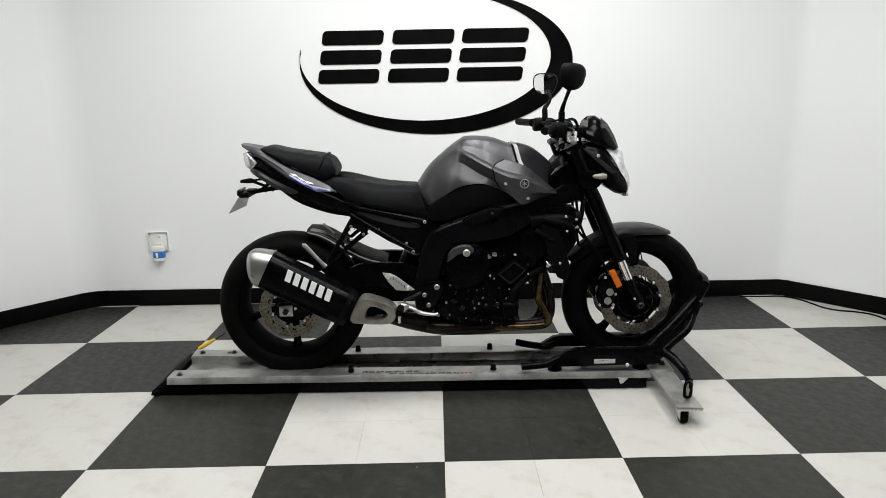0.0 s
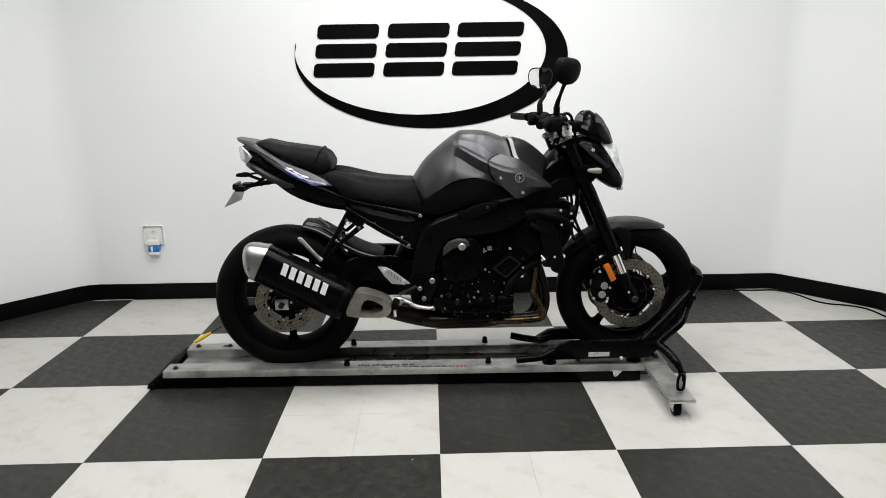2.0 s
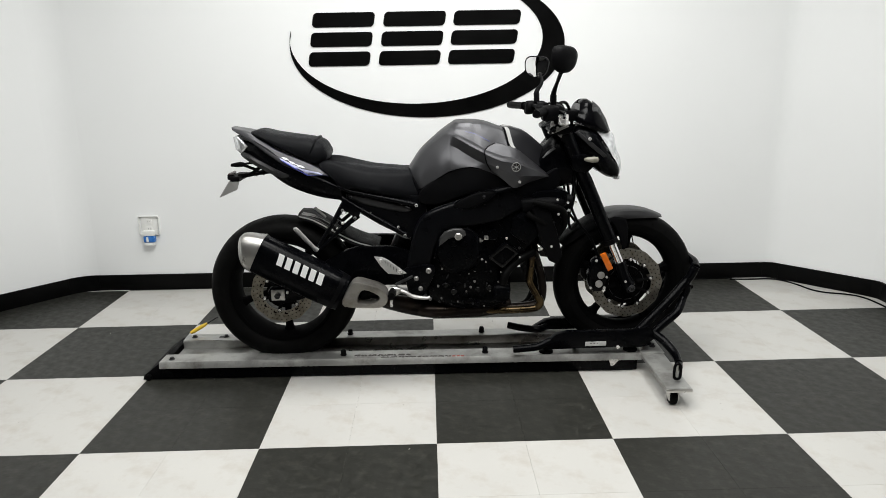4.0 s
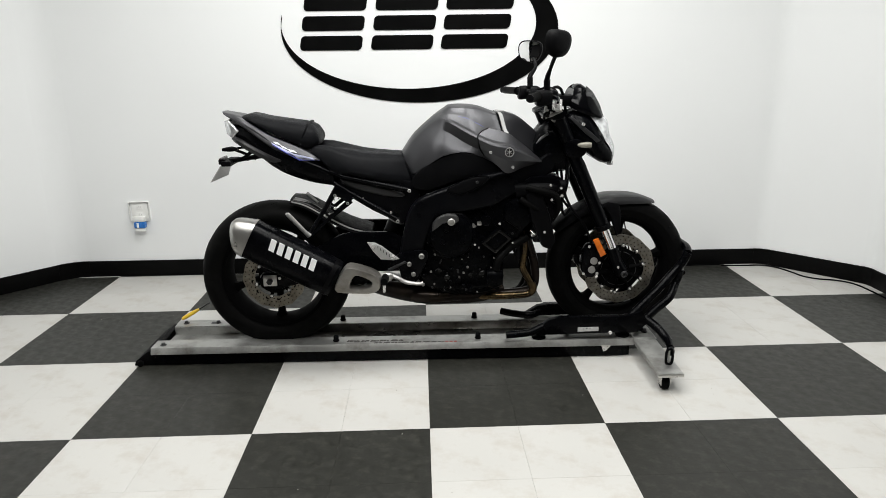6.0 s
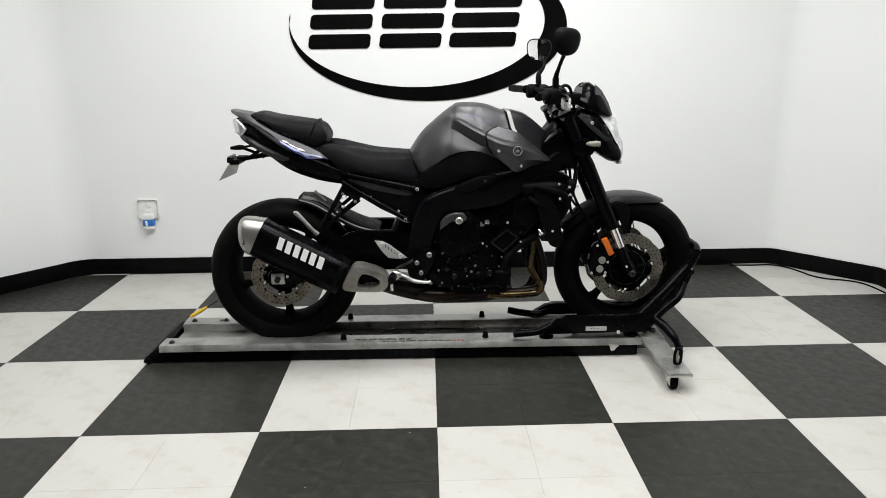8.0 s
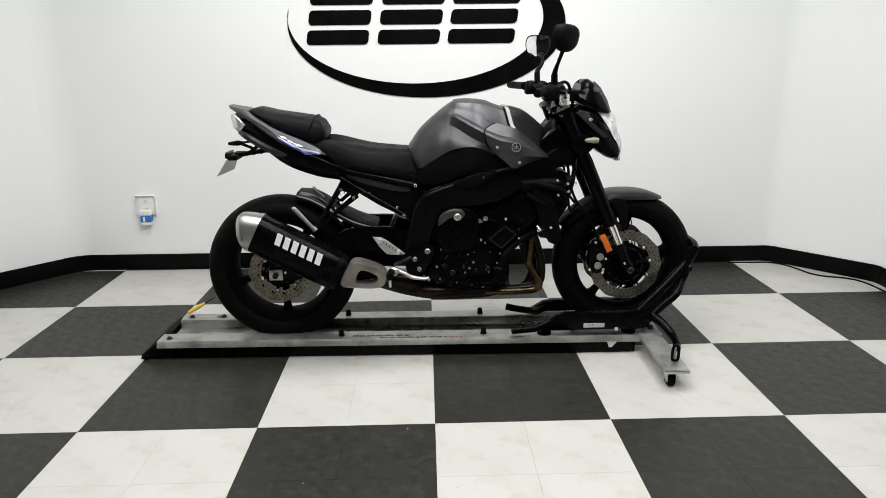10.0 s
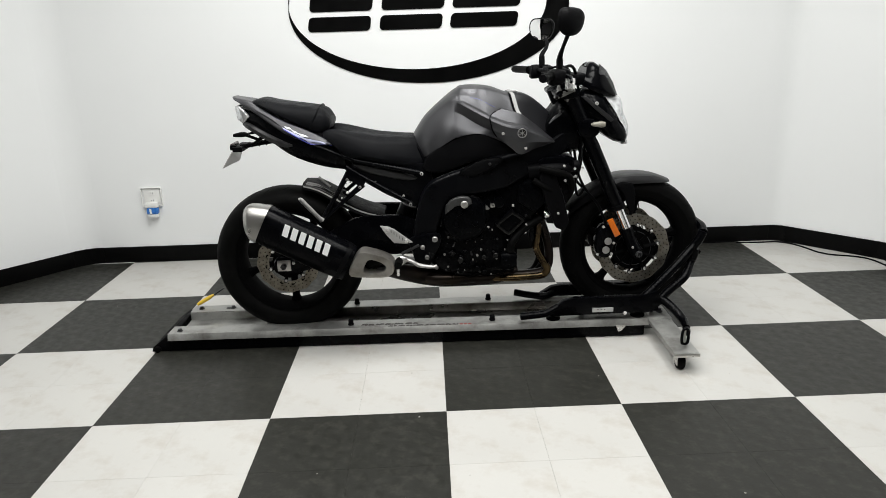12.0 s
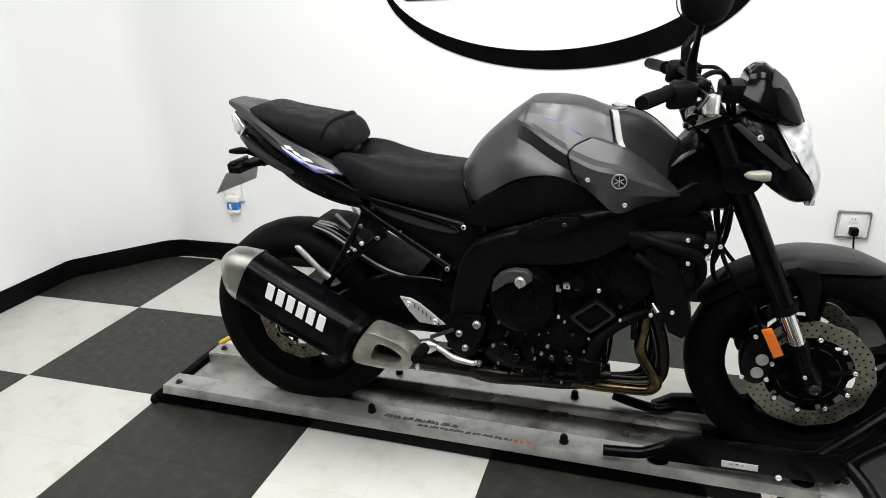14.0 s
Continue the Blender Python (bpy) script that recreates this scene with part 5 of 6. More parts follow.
    bm = ring_plate(rounded([(0.165 + (x - 0.165) * 1.07, 0.750 + (z - 0.750) * 1.10) for x, z in INSERT], 3), rounded(INSERT, 3), YB - 0.1835, YB - 0.176, 0.0015)
    part("insert_rim", mirrored(bm) if m else bm, BLACK, fr)
    bm = bolt((0.208, YB - 0.185, 0.762), 0.006, 0.003)
    part("frame_bolt", mirrored(bm) if m else bm, DARKMETAL, fr)

# seats and tail
seat = part("rider_seat", skin([
    [(-0.436, 0.000, 0.868), (-0.440, 0.070, 0.884), (-0.442, 0.098, 0.897), (-0.438, 0.116, 0.890), (-0.430, 0.116, 0.872), (-0.42, 0.0, 0.860)],
    [(-0.408, 0.000, 0.874), (-0.412, 0.070, 0.896), (-0.414, 0.098, 0.908), (-0.412, 0.122, 0.896), (-0.406, 0.124, 0.852), (-0.40, 0.0, 0.840)],
    [(-0.360, 0.000, 0.880), (-0.360, 0.070, 0.895), (-0.360, 0.102, 0.901), (-0.360, 0.132, 0.884), (-0.358, 0.136, 0.806), (-0.355, 0.0, 0.80)],
    [(-0.300, 0.000, 0.880), (-0.300, 0.070, 0.887), (-0.300, 0.104, 0.884), (-0.300, 0.136, 0.862), (-0.300, 0.140, 0.796), (-0.300, 0.0, 0.78)],
    [(-0.225, 0.000, 0.870), (-0.225, 0.070, 0.873), (-0.225, 0.098, 0.867), (-0.225, 0.130, 0.846), (-0.225, 0.138, 0.780), (-0.225, 0.0, 0.770)],
    [(-0.125, 0.000, 0.864), (-0.125, 0.062, 0.864), (-0.125, 0.088, 0.858), (-0.125, 0.114, 0.838), (-0.125, 0.126, 0.758), (-0.125, 0.0, 0.75)],
    [(-0.088, 0.000, 0.864), (-0.086, 0.055, 0.862), (-0.084, 0.078, 0.854), (-0.078, 0.096, 0.832), (-0.072, 0.112, 0.750), (-0.07, 0.0, 0.745)],
    [(-0.082, 0.000, 0.856), (-0.078, 0.050, 0.852), (-0.074, 0.072, 0.844), (-0.062, 0.086, 0.822), (-0.044, 0.104, 0.764), (-0.04, 0.0, 0.76)],
], 5, 4), SEAT, bike, "black vinyl rider seat with raised rear lobes")
pil = part("pillion_seat", skin([
    [(-0.716, 0.000, 1.022), (-0.716, 0.045, 1.021), (-0.714, 0.068, 1.017), (-0.710, 0.064, 1.010), (-0.71, 0.0, 1.008)],
    [(-0.677, 0.000, 1.031), (-0.677, 0.062, 1.029), (-0.675, 0.092, 1.017), (-0.670, 0.092, 1.000), (-0.67, 0.0, 0.994)],
    [(-0.615, 0.000, 1.017), (-0.615, 0.072, 1.014), (-0.613, 0.104, 0.998), (-0.610, 0.104, 0.968), (-0.61, 0.0, 0.962)],
    [(-0.515, 0.000, 1.001), (-0.515, 0.078, 0.997), (-0.515, 0.112, 0.974), (-0.514, 0.110, 0.920), (-0.51, 0.0, 0.915)],
    [(-0.465, 0.000, 0.992), (-0.465, 0.078, 0.988), (-0.464, 0.112, 0.962), (-0.460, 0.108, 0.900), (-0.46, 0.0, 0.896)],
    [(-0.430, 0.000, 0.979), (-0.430, 0.076, 0.974), (-0.428, 0.104, 0.948), (-0.432, 0.096, 0.900), (-0.43, 0.0, 0.898)],
    [(-0.412, 0.000, 0.952), (-0.412, 0.068, 0.948), (-0.410, 0.090, 0.930), (-0.414, 0.084, 0.912), (-0.41, 0.0, 0.908)],
], 5, 4), SEAT, bike, "black vinyl pillion seat with strap seam")
strap = [(-0.487, YB - 0.110, 0.905), (-0.477, YB - 0.1155, 0.930), (-0.462, YB - 0.112, 0.964), (-0.454, YB - 0.080, 0.9875), (-0.452, YB, 0.9915), (-0.454, YB + 0.080, 0.9875), (-0.462, YB + 0.112, 0.964), (-0.477, YB + 0.1155, 0.930)]
part("seat_strap", tube(strap, 0.0055, 8, flat=0.6), SEAT, pil, "raised black seat strap")
tail = part("tail_fairing", skin([
    [(-0.794, 0.000, 1.041), (-0.792, 0.038, 1.040), (-0.788, 0.050, 1.036), (-0.782, 0.054, 1.028), (-0.78, 0.0, 1.026)],
    [(-0.700, 0.000, 1.012), (-0.700, 0.066, 1.016), (-0.700, 0.085, 1.006), (-0.700, 0.090, 0.978), (-0.70, 0.0, 0.97)],
    [(-0.600, 0.000, 0.945), (-0.600, 0.090, 0.952), (-0.600, 0.108, 0.942), (-0.600, 0.112, 0.905), (-0.60, 0.0, 0.90)],
    [(-0.500, 0.000, 0.905), (-0.500, 0.100, 0.910), (-0.500, 0.120, 0.900), (-0.500, 0.124, 0.862), (-0.50, 0.0, 0.86)],
    [(-0.405, 0.000, 0.858), (-0.405, 0.110, 0.860), (-0.405, 0.126, 0.857), (-0.405, 0.126, 0.850), (-0.405, 0.0, 0.846)],
], 5, 4), GREY, bike, "matt graphite tail fairing")
tail_lower = part("tail_lower", skin([
    [(-0.768, 0.000, 1.000), (-0.768, 0.045, 0.998), (-0.764, 0.054, 0.975), (-0.752, 0.046, 0.945), (-0.75, 0.0, 0.944)],
    [(-0.672, 0.000, 0.975), (-0.672, 0.080, 0.972), (-0.672, 0.098, 0.945), (-0.672, 0.080, 0.886), (-0.672, 0.0, 0.884)],
    [(-0.575, 0.000, 0.910), (-0.575, 0.100, 0.906), (-0.575, 0.118, 0.875), (-0.575, 0.095, 0.812), (-0.575, 0.0, 0.808)],
    [(-0.456, 0.000, 0.860), (-0.456, 0.112, 0.858), (-0.456, 0.130, 0.825), (-0.456, 0.105, 0.766), (-0.456, 0.0, 0.764)],
    [(-0.362, 0.000, 0.815), (-0.362, 0.118, 0.812), (-0.358, 0.130, 0.785), (-0.350, 0.105, 0.746), (-0.35, 0.0, 0.744)],
], 5, 4), BLACK, bike, "black tail underside")


def near_side(obs):
    """The y of the near surface of some parts at (x, z), as a function."""
    trees = []
    for ob in obs:
        o = world_of(ob)
        trees.append(BVHTree.FromPolygons([v.co + o for v in ob.data.vertices], [tuple(p.vertices) for p in ob.data.polygons]))

    def depth(x, z):
        hits = [t.ray_cast(Vector((x, YB - 0.6, z)), Vector((0, 1, 0)))[0] for t in trees]
        ys = [h.y for h in hits if h is not None]
        return min(ys) if ys else YB - 0.125

    return depth


on_tail = near_side([tail, tail_lower])


def band_y(x, z):
    return on_tail(x, z) - 0.0012


for m in (0, 1):
    bm = panel([(-0.784, 1.004), (-0.766, 1.010), (-0.745, 0.992), (-0.724, 0.966), (-0.754, 0.936), (-0.778, 0.952)], lambda x, z: YB - 0.056 - 0.35 * (x + 0.78), 0.03, 0.010)
    part("tail_light", mirrored(bm) if m else bm, SILVERLENS, tail, "clear tail light lens")
    bm = panel([(-0.594, 0.925), (-0.541, 0.896), (-0.484, 0.865), (-0.410, 0.857), (-0.404, 0.848), (-0.488, 0.8535), (-0.545, 0.8875), (-0.588, 0.914)], band_y, 0.004, 0.0)
    part("pale_stripe", mirrored(bm) if m else bm, PALEBLUE, tail, "pale lavender stripe with a blue line")
    bm = tube([(a, band_y(a, b) - 0.0005, b) for a, b in ((-0.588, 0.9165), (-0.545, 0.8905), (-0.490, 0.858), (-0.478, 0.855), (-0.407, 0.850))], [0.0014, 0.0024, 0.0028, 0.0028, 0.002], 8, flat=0.4)
    part("blue_stripe", mirrored(bm) if m else bm, BLUE, tail)
    for quad in (((-0.586, 0.9270), (-0.566, 0.9230), (-0.556, 0.9140), (-0.576, 0.9180)), ((-0.559, 0.9140), (-0.538, 0.9050), (-0.529, 0.8960), (-0.550, 0.9045)), ((-0.532, 0.8995), (-0.503, 0.8910), (-0.493, 0.8830), (-0.520, 0.8885))):
        bm = panel(quad, lambda x, z: band_y(x, z) - 0.0006, 0.003, 0.0)
        part("pale_mark", mirrored(bm) if m else bm, WHITE, tail, "pale slanted mark")
    bm = flank([[(-0.756, 0.064, 0.944), (-0.758, 0.066, 0.934), (-0.752, 0.058, 0.922)], [(-0.723, 0.094, 0.938), (-0.723, 0.099, 0.928), (-0.720, 0.090, 0.908)], [(-0.662, 0.108, 0.905), (-0.662, 0.113, 0.893), (-0.660, 0.104, 0.872)], [(-0.597, 0.120, 0.872), (-0.597, 0.122, 0.862), (-0.595, 0.116, 0.846)], [(-0.560, 0.122, 0.856), (-0.560, 0.122, 0.853), (-0.56, 0.120, 0.848)]], 0.02)
    part("tail_ridge", mirrored(bm) if m else bm, DARKGREY, tail, "dark ridge below the tail slot")
    bm = flank([[(-0.770, 0.058, 1.006), (-0.770, 0.060, 1.000)], [(-0.701, 0.093, 0.994), (-0.701, 0.095, 0.984)], [(-0.636, 0.108, 0.957), (-0.636, 0.110, 0.947)], [(-0.600, 0.116, 0.930), (-0.598, 0.117, 0.918)]], 0.012)
    part("tail_lip", mirrored(bm) if m else bm, DARKGREY, tail)
    # subframe
    yy = YB - 0.128
    part("subframe_tube", tube([(-0.372, yy, 0.808), (-0.320, yy, 0.785), (-0.061, yy - 0.01, 0.728)], 0.0105, 12, curved=False) if not m else mirrored(tube([(-0.372, yy, 0.808), (-0.320, yy, 0.785), (-0.061, yy - 0.01, 0.728)], 0.0105, 12, curved=False)), BLACK, bike)
    lo = tube([(-0.358, yy, 0.762), (-0.300, yy, 0.722), (-0.104, yy - 0.012, 0.606)], 0.0105, 12, curved=False)
    part("subframe_tube", mirrored(lo) if m else lo, BLACK, bike)
    bm = plate(rounded([(-0.335, 0.790), (-0.170, 0.768), (-0.045, 0.762), (-0.018, 0.720), (-0.028, 0.660), (-0.080, 0.592), (-0.120, 0.598), (-0.300, 0.702)], 2), YB - 0.122, YB - 0.050, 0.010)
    part("side_tray", mirrored(bm) if m else bm, FRAMEBLACK, bike)
    bm = panel(rounded([(-0.337, 0.776), (-0.287, 0.768), (-0.198, 0.747), (-0.093, 0.718), (-0.077, 0.702), (-0.116, 0.697), (-0.221, 0.718), (-0.310, 0.747)], 2), lambda x, z: YB - 0.1225, 0.006, 0.007)
    part("tray_ridge", mirrored(bm) if m else bm, DARKGREY, bike, "raised dark ridge on the side tray")
    for px, pz, py, br, metal in ((-0.319, 0.765, 0.139, 0.0055, DARKMETAL), (-0.059, 0.728, 0.149, 0.0070, SILVERBOLT), (-0.108, 0.606, 0.151, 0.0070, DULLSTEEL), (-0.134, 0.640, 0.143, 0.0050, SILVERBOLT), (-0.352, 0.716, 0.156, 0.0060, DULLSTEEL), (-0.304, 0.684, 0.156, 0.0060, DULLSTEEL), (-0.243, 0.700, 0.137, 0.0035, DULLSTEEL)):
        bm = bolt((px, YB - py, pz), br, 0.006)
        fb = part("frame_bolt", mirrored(bm) if m else bm, metal, bike)
        bm = turned([(br * 0.45, -0.0072), (br * 0.30, -0.0076)], (px, YB - py, pz), "y", 8)
        part("bolt_recess", mirrored(bm) if m else bm, BLACK, fb)
    # pillion foot bracket
    yk = YB - 0.150
    hang = bmesh.new()
    tube([(-0.340, yk + 0.010, 0.752), (-0.400, yk, 0.655), (-0.462, yk - 0.012, 0.556)], [0.012, 0.009, 0.010], 10, bm=hang)
    tube([(-0.292, yk + 0.010, 0.692), (-0.380, yk, 0.622), (-0.456, yk - 0.012, 0.554)], [0.012, 0.008, 0.010], 10, bm=hang)
    plate([(-0.350, 0.762), (-0.305, 0.735), (-0.282, 0.700), (-0.300, 0.678), (-0.330, 0.705), (-0.362, 0.715)], yk - 0.004, yk + 0.008, 0.003, bm=hang)
    tube([(-0.372, yk - 0.002, 0.668), (-0.350, yk, 0.650)], 0.007, 8, bm=hang)
    tube([(-0.412, yk - 0.004, 0.622), (-0.396, yk - 0.002, 0.606)], 0.006, 8, bm=hang)
    hb = part("peg_bracket", mirrored(hang) if m else hang, BLACK, bike, "black pillion peg bracket")
    peg = bmesh.new()
    tube([(-0.536, yk - 0.045, 0.652), (-0.530, yk - 0.042, 0.646), (-0.478, yk - 0.026, 0.578), (-0.462, yk - 0.018, 0.558)], [0.007, 0.011, 0.010, 0.014], 10, bm=peg, flat=0.8)
    part("pillion_peg", mirrored(peg) if m else peg, CASTALU, hb, "folded aluminium pillion peg")
    for px, pz, br in ((-0.354, 0.664, 0.0060), (-0.378, 0.643, 0.0035), (-0.397, 0.637, 0.0030)):
        bm = turned([(br, 0.004), (br, -0.004), (br * 0.7, -0.006)], (px, yk - 0.006, pz), "y", 10)
        part("bracket_fitting", mirrored(bm) if m else bm, SILVERBOLT, hb)
    # swing arm
    bm = plate(rounded([(-0.040, 0.480), (-0.120, 0.545), (-0.230, 0.556), (-0.340, 0.548), (-0.450, 0.490), (-0.590, 0.402), (-0.672, 0.392), (-0.680, 0.330), (-0.600, 0.322), (-0.400, 0.375), (-0.200, 0.390), (-0.060, 0.395)], 3), YB - 0.128, YB - 0.098, 0.010)
    sw = part("swing_arm", mirrored(bm) if m else bm, BLACK, bike, "black swing arm")
    bm = box(-0.668, -0.612, YB - 0.136, YB - 0.126, 0.338, 0.384, 0.004)
    part("axle_block", mirrored(bm) if m else bm, STEEL, sw)
    bm = turned([(0.013, 0), (0.013, -0.014), (0.010, -0.016), (0.005, -0.014)], (-0.640, YB - 0.136, 0.361), "y", 6)
    part("axle_nut", mirrored(bm) if m else bm, DARKMETAL, sw)
    bm = bolt((-0.600, YB - 0.132, 0.372), 0.006, 0.008)
    part("adjuster", mirrored(bm) if m else bm, SILVERBOLT, sw)

# rear hugger
hug = skin([
    [(-0.545, 0.0, 0.690), (-0.545, 0.060, 0.688), (-0.545, 0.082, 0.676), (-0.545, 0.078, 0.670), (-0.545, 0.0, 0.680)],
    [(-0.480, 0.0, 0.680), (-0.480, 0.070, 0.677), (-0.480, 0.094, 0.660), (-0.478, 0.090, 0.652), (-0.478, 0.0, 0.668)],
    [(-0.390, 0.0, 0.628), (-0.390, 0.075, 0.624), (-0.390, 0.104, 0.610), (-0.388, 0.100, 0.596), (-0.388, 0.0, 0.612)],
    [(-0.310, 0.0, 0.582), (-0.310, 0.080, 0.579), (-0.310, 0.108, 0.570), (-0.308, 0.104, 0.556), (-0.308, 0.0, 0.566)],
    [(-0.220, 0.0, 0.550), (-0.220, 0.076, 0.548), (-0.220, 0.100, 0.542), (-0.218, 0.096, 0.530), (-0.218, 0.0, 0.536)],
], 4, 3)
hp = part("rear_hugger", hug, PLASTIC, bike, "black rear wheel hugger")
part("hugger_edge", tube([(-0.540, YB - 0.083, 0.680), (-0.478, YB - 0.095, 0.663), (-0.388, YB - 0.105, 0.613), (-0.310, YB - 0.109, 0.573), (-0.235, YB - 0.104, 0.549)], 0.0032, 8), TRIMGREY, hp)
for k in (1, 2, 3):
    part("hugger_slat", tube([(-0.542 + 0.006 * k, YB - 0.083 + 0.003 * k, 0.681 + 0.0045 * k), (-0.480, YB - 0.094 + 0.012 * k, 0.664 + 0.0045 * k), (-0.420, YB - 0.100 + 0.012 * k, 0.632 + 0.0035 * k)], [0.003, 0.0045, 0.0026], 6), TRIMGREY if k > 1 else MIDGREY, hp)
part("hugger_ridge", tube([(-0.530, YB - 0.05, 0.690), (-0.45, YB - 0.06, 0.668), (-0.38, YB - 0.070, 0.626)], 0.0040, 8), MIDGREY, hp)
part("hose_end", tube([(-0.480, YB - 0.050, 0.710), (-0.476, YB - 0.050, 0.706), (-0.471, YB - 0.050, 0.701), (-0.466, YB - 0.050, 0.697), (-0.461, YB - 0.050, 0.692), (-0.448, YB - 0.050, 0.680), (-0.436, YB - 0.050, 0.668)], [0.0045, 0.0070, 0.0052, 0.0070, 0.0052, 0.0055, 0.0045], 10, curved=False), DULLSTEEL, hp, "small ribbed metal hose end")
part("seat_gap", tube([(-0.083, YB - 0.050, 0.860), (-0.076, YB - 0.082, 0.838), (-0.062, YB - 0.100, 0.810), (-0.046, YB - 0.112, 0.772)], 0.005, 8), BLACK, bike)
part("shock", tube([(-0.12, YB, 0.57), (-0.17, YB, 0.46)], 0.035, 16, curved=False), DARKMETAL, bike)

# number plate and rear bracket
brk = bmesh.new()
tube([(-0.640, YB - 0.03, 0.862), (-0.700, YB - 0.03, 0.852), (-0.790, YB - 0.03, 0.838)], [0.009, 0.007, 0.006], 8, bm=brk)
tube([(-0.640, YB + 0.03, 0.862), (-0.700, YB + 0.03, 0.852), (-0.790, YB + 0.03, 0.838)], [0.009, 0.007, 0.006], 8, bm=brk)
tube([(-0.690, YB - 0.035, 0.880), (-0.735, YB - 0.035, 0.852), (-0.785, YB - 0.035, 0.846)], [0.008, 0.005, 0.006], 8, bm=brk)
box(-0.810, -0.770, YB - 0.075, YB + 0.075, 0.826, 0.846, 0.004, brk)
for k in range(4):
    xa = -0.665 - 0.030 * k
    tube([(xa, YB - 0.031, 0.866 - 0.012 * k * 0.6), (xa - 0.018, YB - 0.031, 0.846 - 0.003 * k)], [0.004, 0.004], 6, bm=brk)
tube([(-0.690, YB - 0.032, 0.884), (-0.720, YB - 0.040, 0.896), (-0.752, YB - 0.050, 0.894)], [0.005, 0.004, 0.005], 8, bm=brk)
box(-0.822, -0.796, YB - 0.060, YB - 0.046, 0.832, 0.852, 0.003, brk)
bp = part("plate_bracket", brk, PLASTIC, bike, "black number plate bracket")
part("plate_light", oval_loft([((-0.800, 0.898), (-0.800, 0.886), 0.012), ((-0.765, 0.904), (-0.765, 0.884), 0.016), ((-0.740, 0.898), (-0.740, 0.888), 0.012)], YB - 0.060, 3, 14), PLASTIC, bike)
part("plate_light_stalk", rod((-0.752, YB - 0.055, 0.890), (-0.712, YB - 0.03, 0.868), 0.006), PLASTIC, bike)
npl = bmesh.new()
c = [Vector((-0.806, YB - 0.092, 0.830)), Vector((-0.806, YB + 0.088, 0.830)), Vector((-0.832, YB + 0.100, 0.766)), Vector((-0.850, YB - 0.092, 0.766))]
f = [npl.verts.new(p) for p in c]
g = [npl.verts.new(p + Vector((-0.0016, 0, 0.0011))) for p in c]
npl.faces.new(f)
npl.faces.new(g[::-1])
for j in range(4):
    npl.faces.new((f[j], f[(j + 1) % 4], g[(j + 1) % 4], g[j]))
part("rear_reflector", box(-0.823, -0.812, YB - 0.048, YB + 0.045, 0.834, 0.856, 0.004), BROWNRED, bp, "dark red rear reflector")
part("number_plate", npl, PLATE, bp, "bare grey number plate", smooth=False)

# exhaust
mc = YB - 0.222
muff = part("silencer", oval_loft([((-0.645, 0.634), (-0.716, 0.501), 0.064), ((-0.560, 0.588), (-0.637, 0.457), 0.068), ((-0.440, 0.523), (-0.515, 0.392), 0.068), ((-0.360, 0.477), (-0.432, 0.349), 0.064), ((-0.326, 0.455), (-0.392, 0.331), 0.058)], mc, 3.2, 36), BLACK, bike, "black silencer with six white slanted marks")
part("silencer_cap", oval_loft([((-0.745, 0.626), (-0.748, 0.550), 0.044), ((-0.738, 0.640), (-0.742, 0.527), 0.053), ((-0.714, 0.646), (-0.730, 0.508), 0.061), ((-0.643, 0.637), (-0.714, 0.497), 0.0665)], mc, 3.0, 36), CAPSTEEL, muff, "brushed steel end cap")
part("outlet_hole", oval_loft([((-0.7465, 0.612), (-0.7490, 0.562), 0.028), ((-0.7475, 0.612), (-0.7500, 0.562), 0.028)], mc, 2.2, 20), BLACK, muff)
part("silencer_band", oval_loft([((-0.352, 0.473), (-0.4235, 0.3445), 0.0645), ((-0.336, 0.463), (-0.4075, 0.336), 0.0625)], mc, 3.2, 36), PLASTIC, muff)
# six marks
ax, up = Vector((0.880, 0, -0.476)), Vector((0.017, 0, 0.044))
for k in range(6):
    o = Vector((-0.600, 0, 0.536)) + ax * (0.0333 * k)
    pts = [o, o + ax * 0.0225, o + ax * 0.0225 + up, o + up]
    part("white_mark", plate([(q.x, q.z) for q in pts], mc - 0.0686, mc - 0.066, 0.0), WHITE, muff, smooth=False)
col = ring_plate(rounded([(-0.359, 0.357), (-0.348, 0.399), (-0.324, 0.438), (-0.301, 0.452), (-0.262, 0.444), (-0.208, 0.424), (-0.180, 0.398), (-0.181, 0.368), (-0.199, 0.349), (-0.233, 0.343), (-0.310, 0.347)], 3), rounded([(-0.297, 0.369), (-0.286, 0.410), (-0.265, 0.418), (-0.226, 0.402), (-0.211, 0.384), (-0.234, 0.365)], 3), mc - 0.055, mc + 0.030, 0.007)
colp = part("heat_shield", col, SHIELDSTEEL, bike, "brushed steel heat shield with a window")
part("shield_floor", plate([(-0.320, 0.360), (-0.285, 0.425), (-0.222, 0.415), (-0.195, 0.372)], mc + 0.000, mc + 0.020, 0.004), BLACK, colp)
belly = tube([(0.330, YB - 0.03, 0.262), (0.200, YB - 0.05, 0.258), (0.020, YB - 0.06, 0.262), (-0.080, YB - 0.09, 0.285), (-0.150, YB - 0.15, 0.320), (-0.215, mc, 0.365)], [0.034, 0.042, 0.044, 0.040, 0.034, 0.030], 18)
part("exhaust_collector", belly, BRONZE_DARK, bike, "dull brown steel exhaust collector")
part("collector_box", oval_loft([((0.150, 0.290), (0.150, 0.232), 0.10), ((0.020, 0.300), (0.020, 0.232), 0.13), ((-0.080, 0.310), (-0.070, 0.242), 0.12), ((-0.150, 0.330), (-0.140, 0.275), 0.06)], YB, 3.5, 24), BRONZE_DARK, bike)
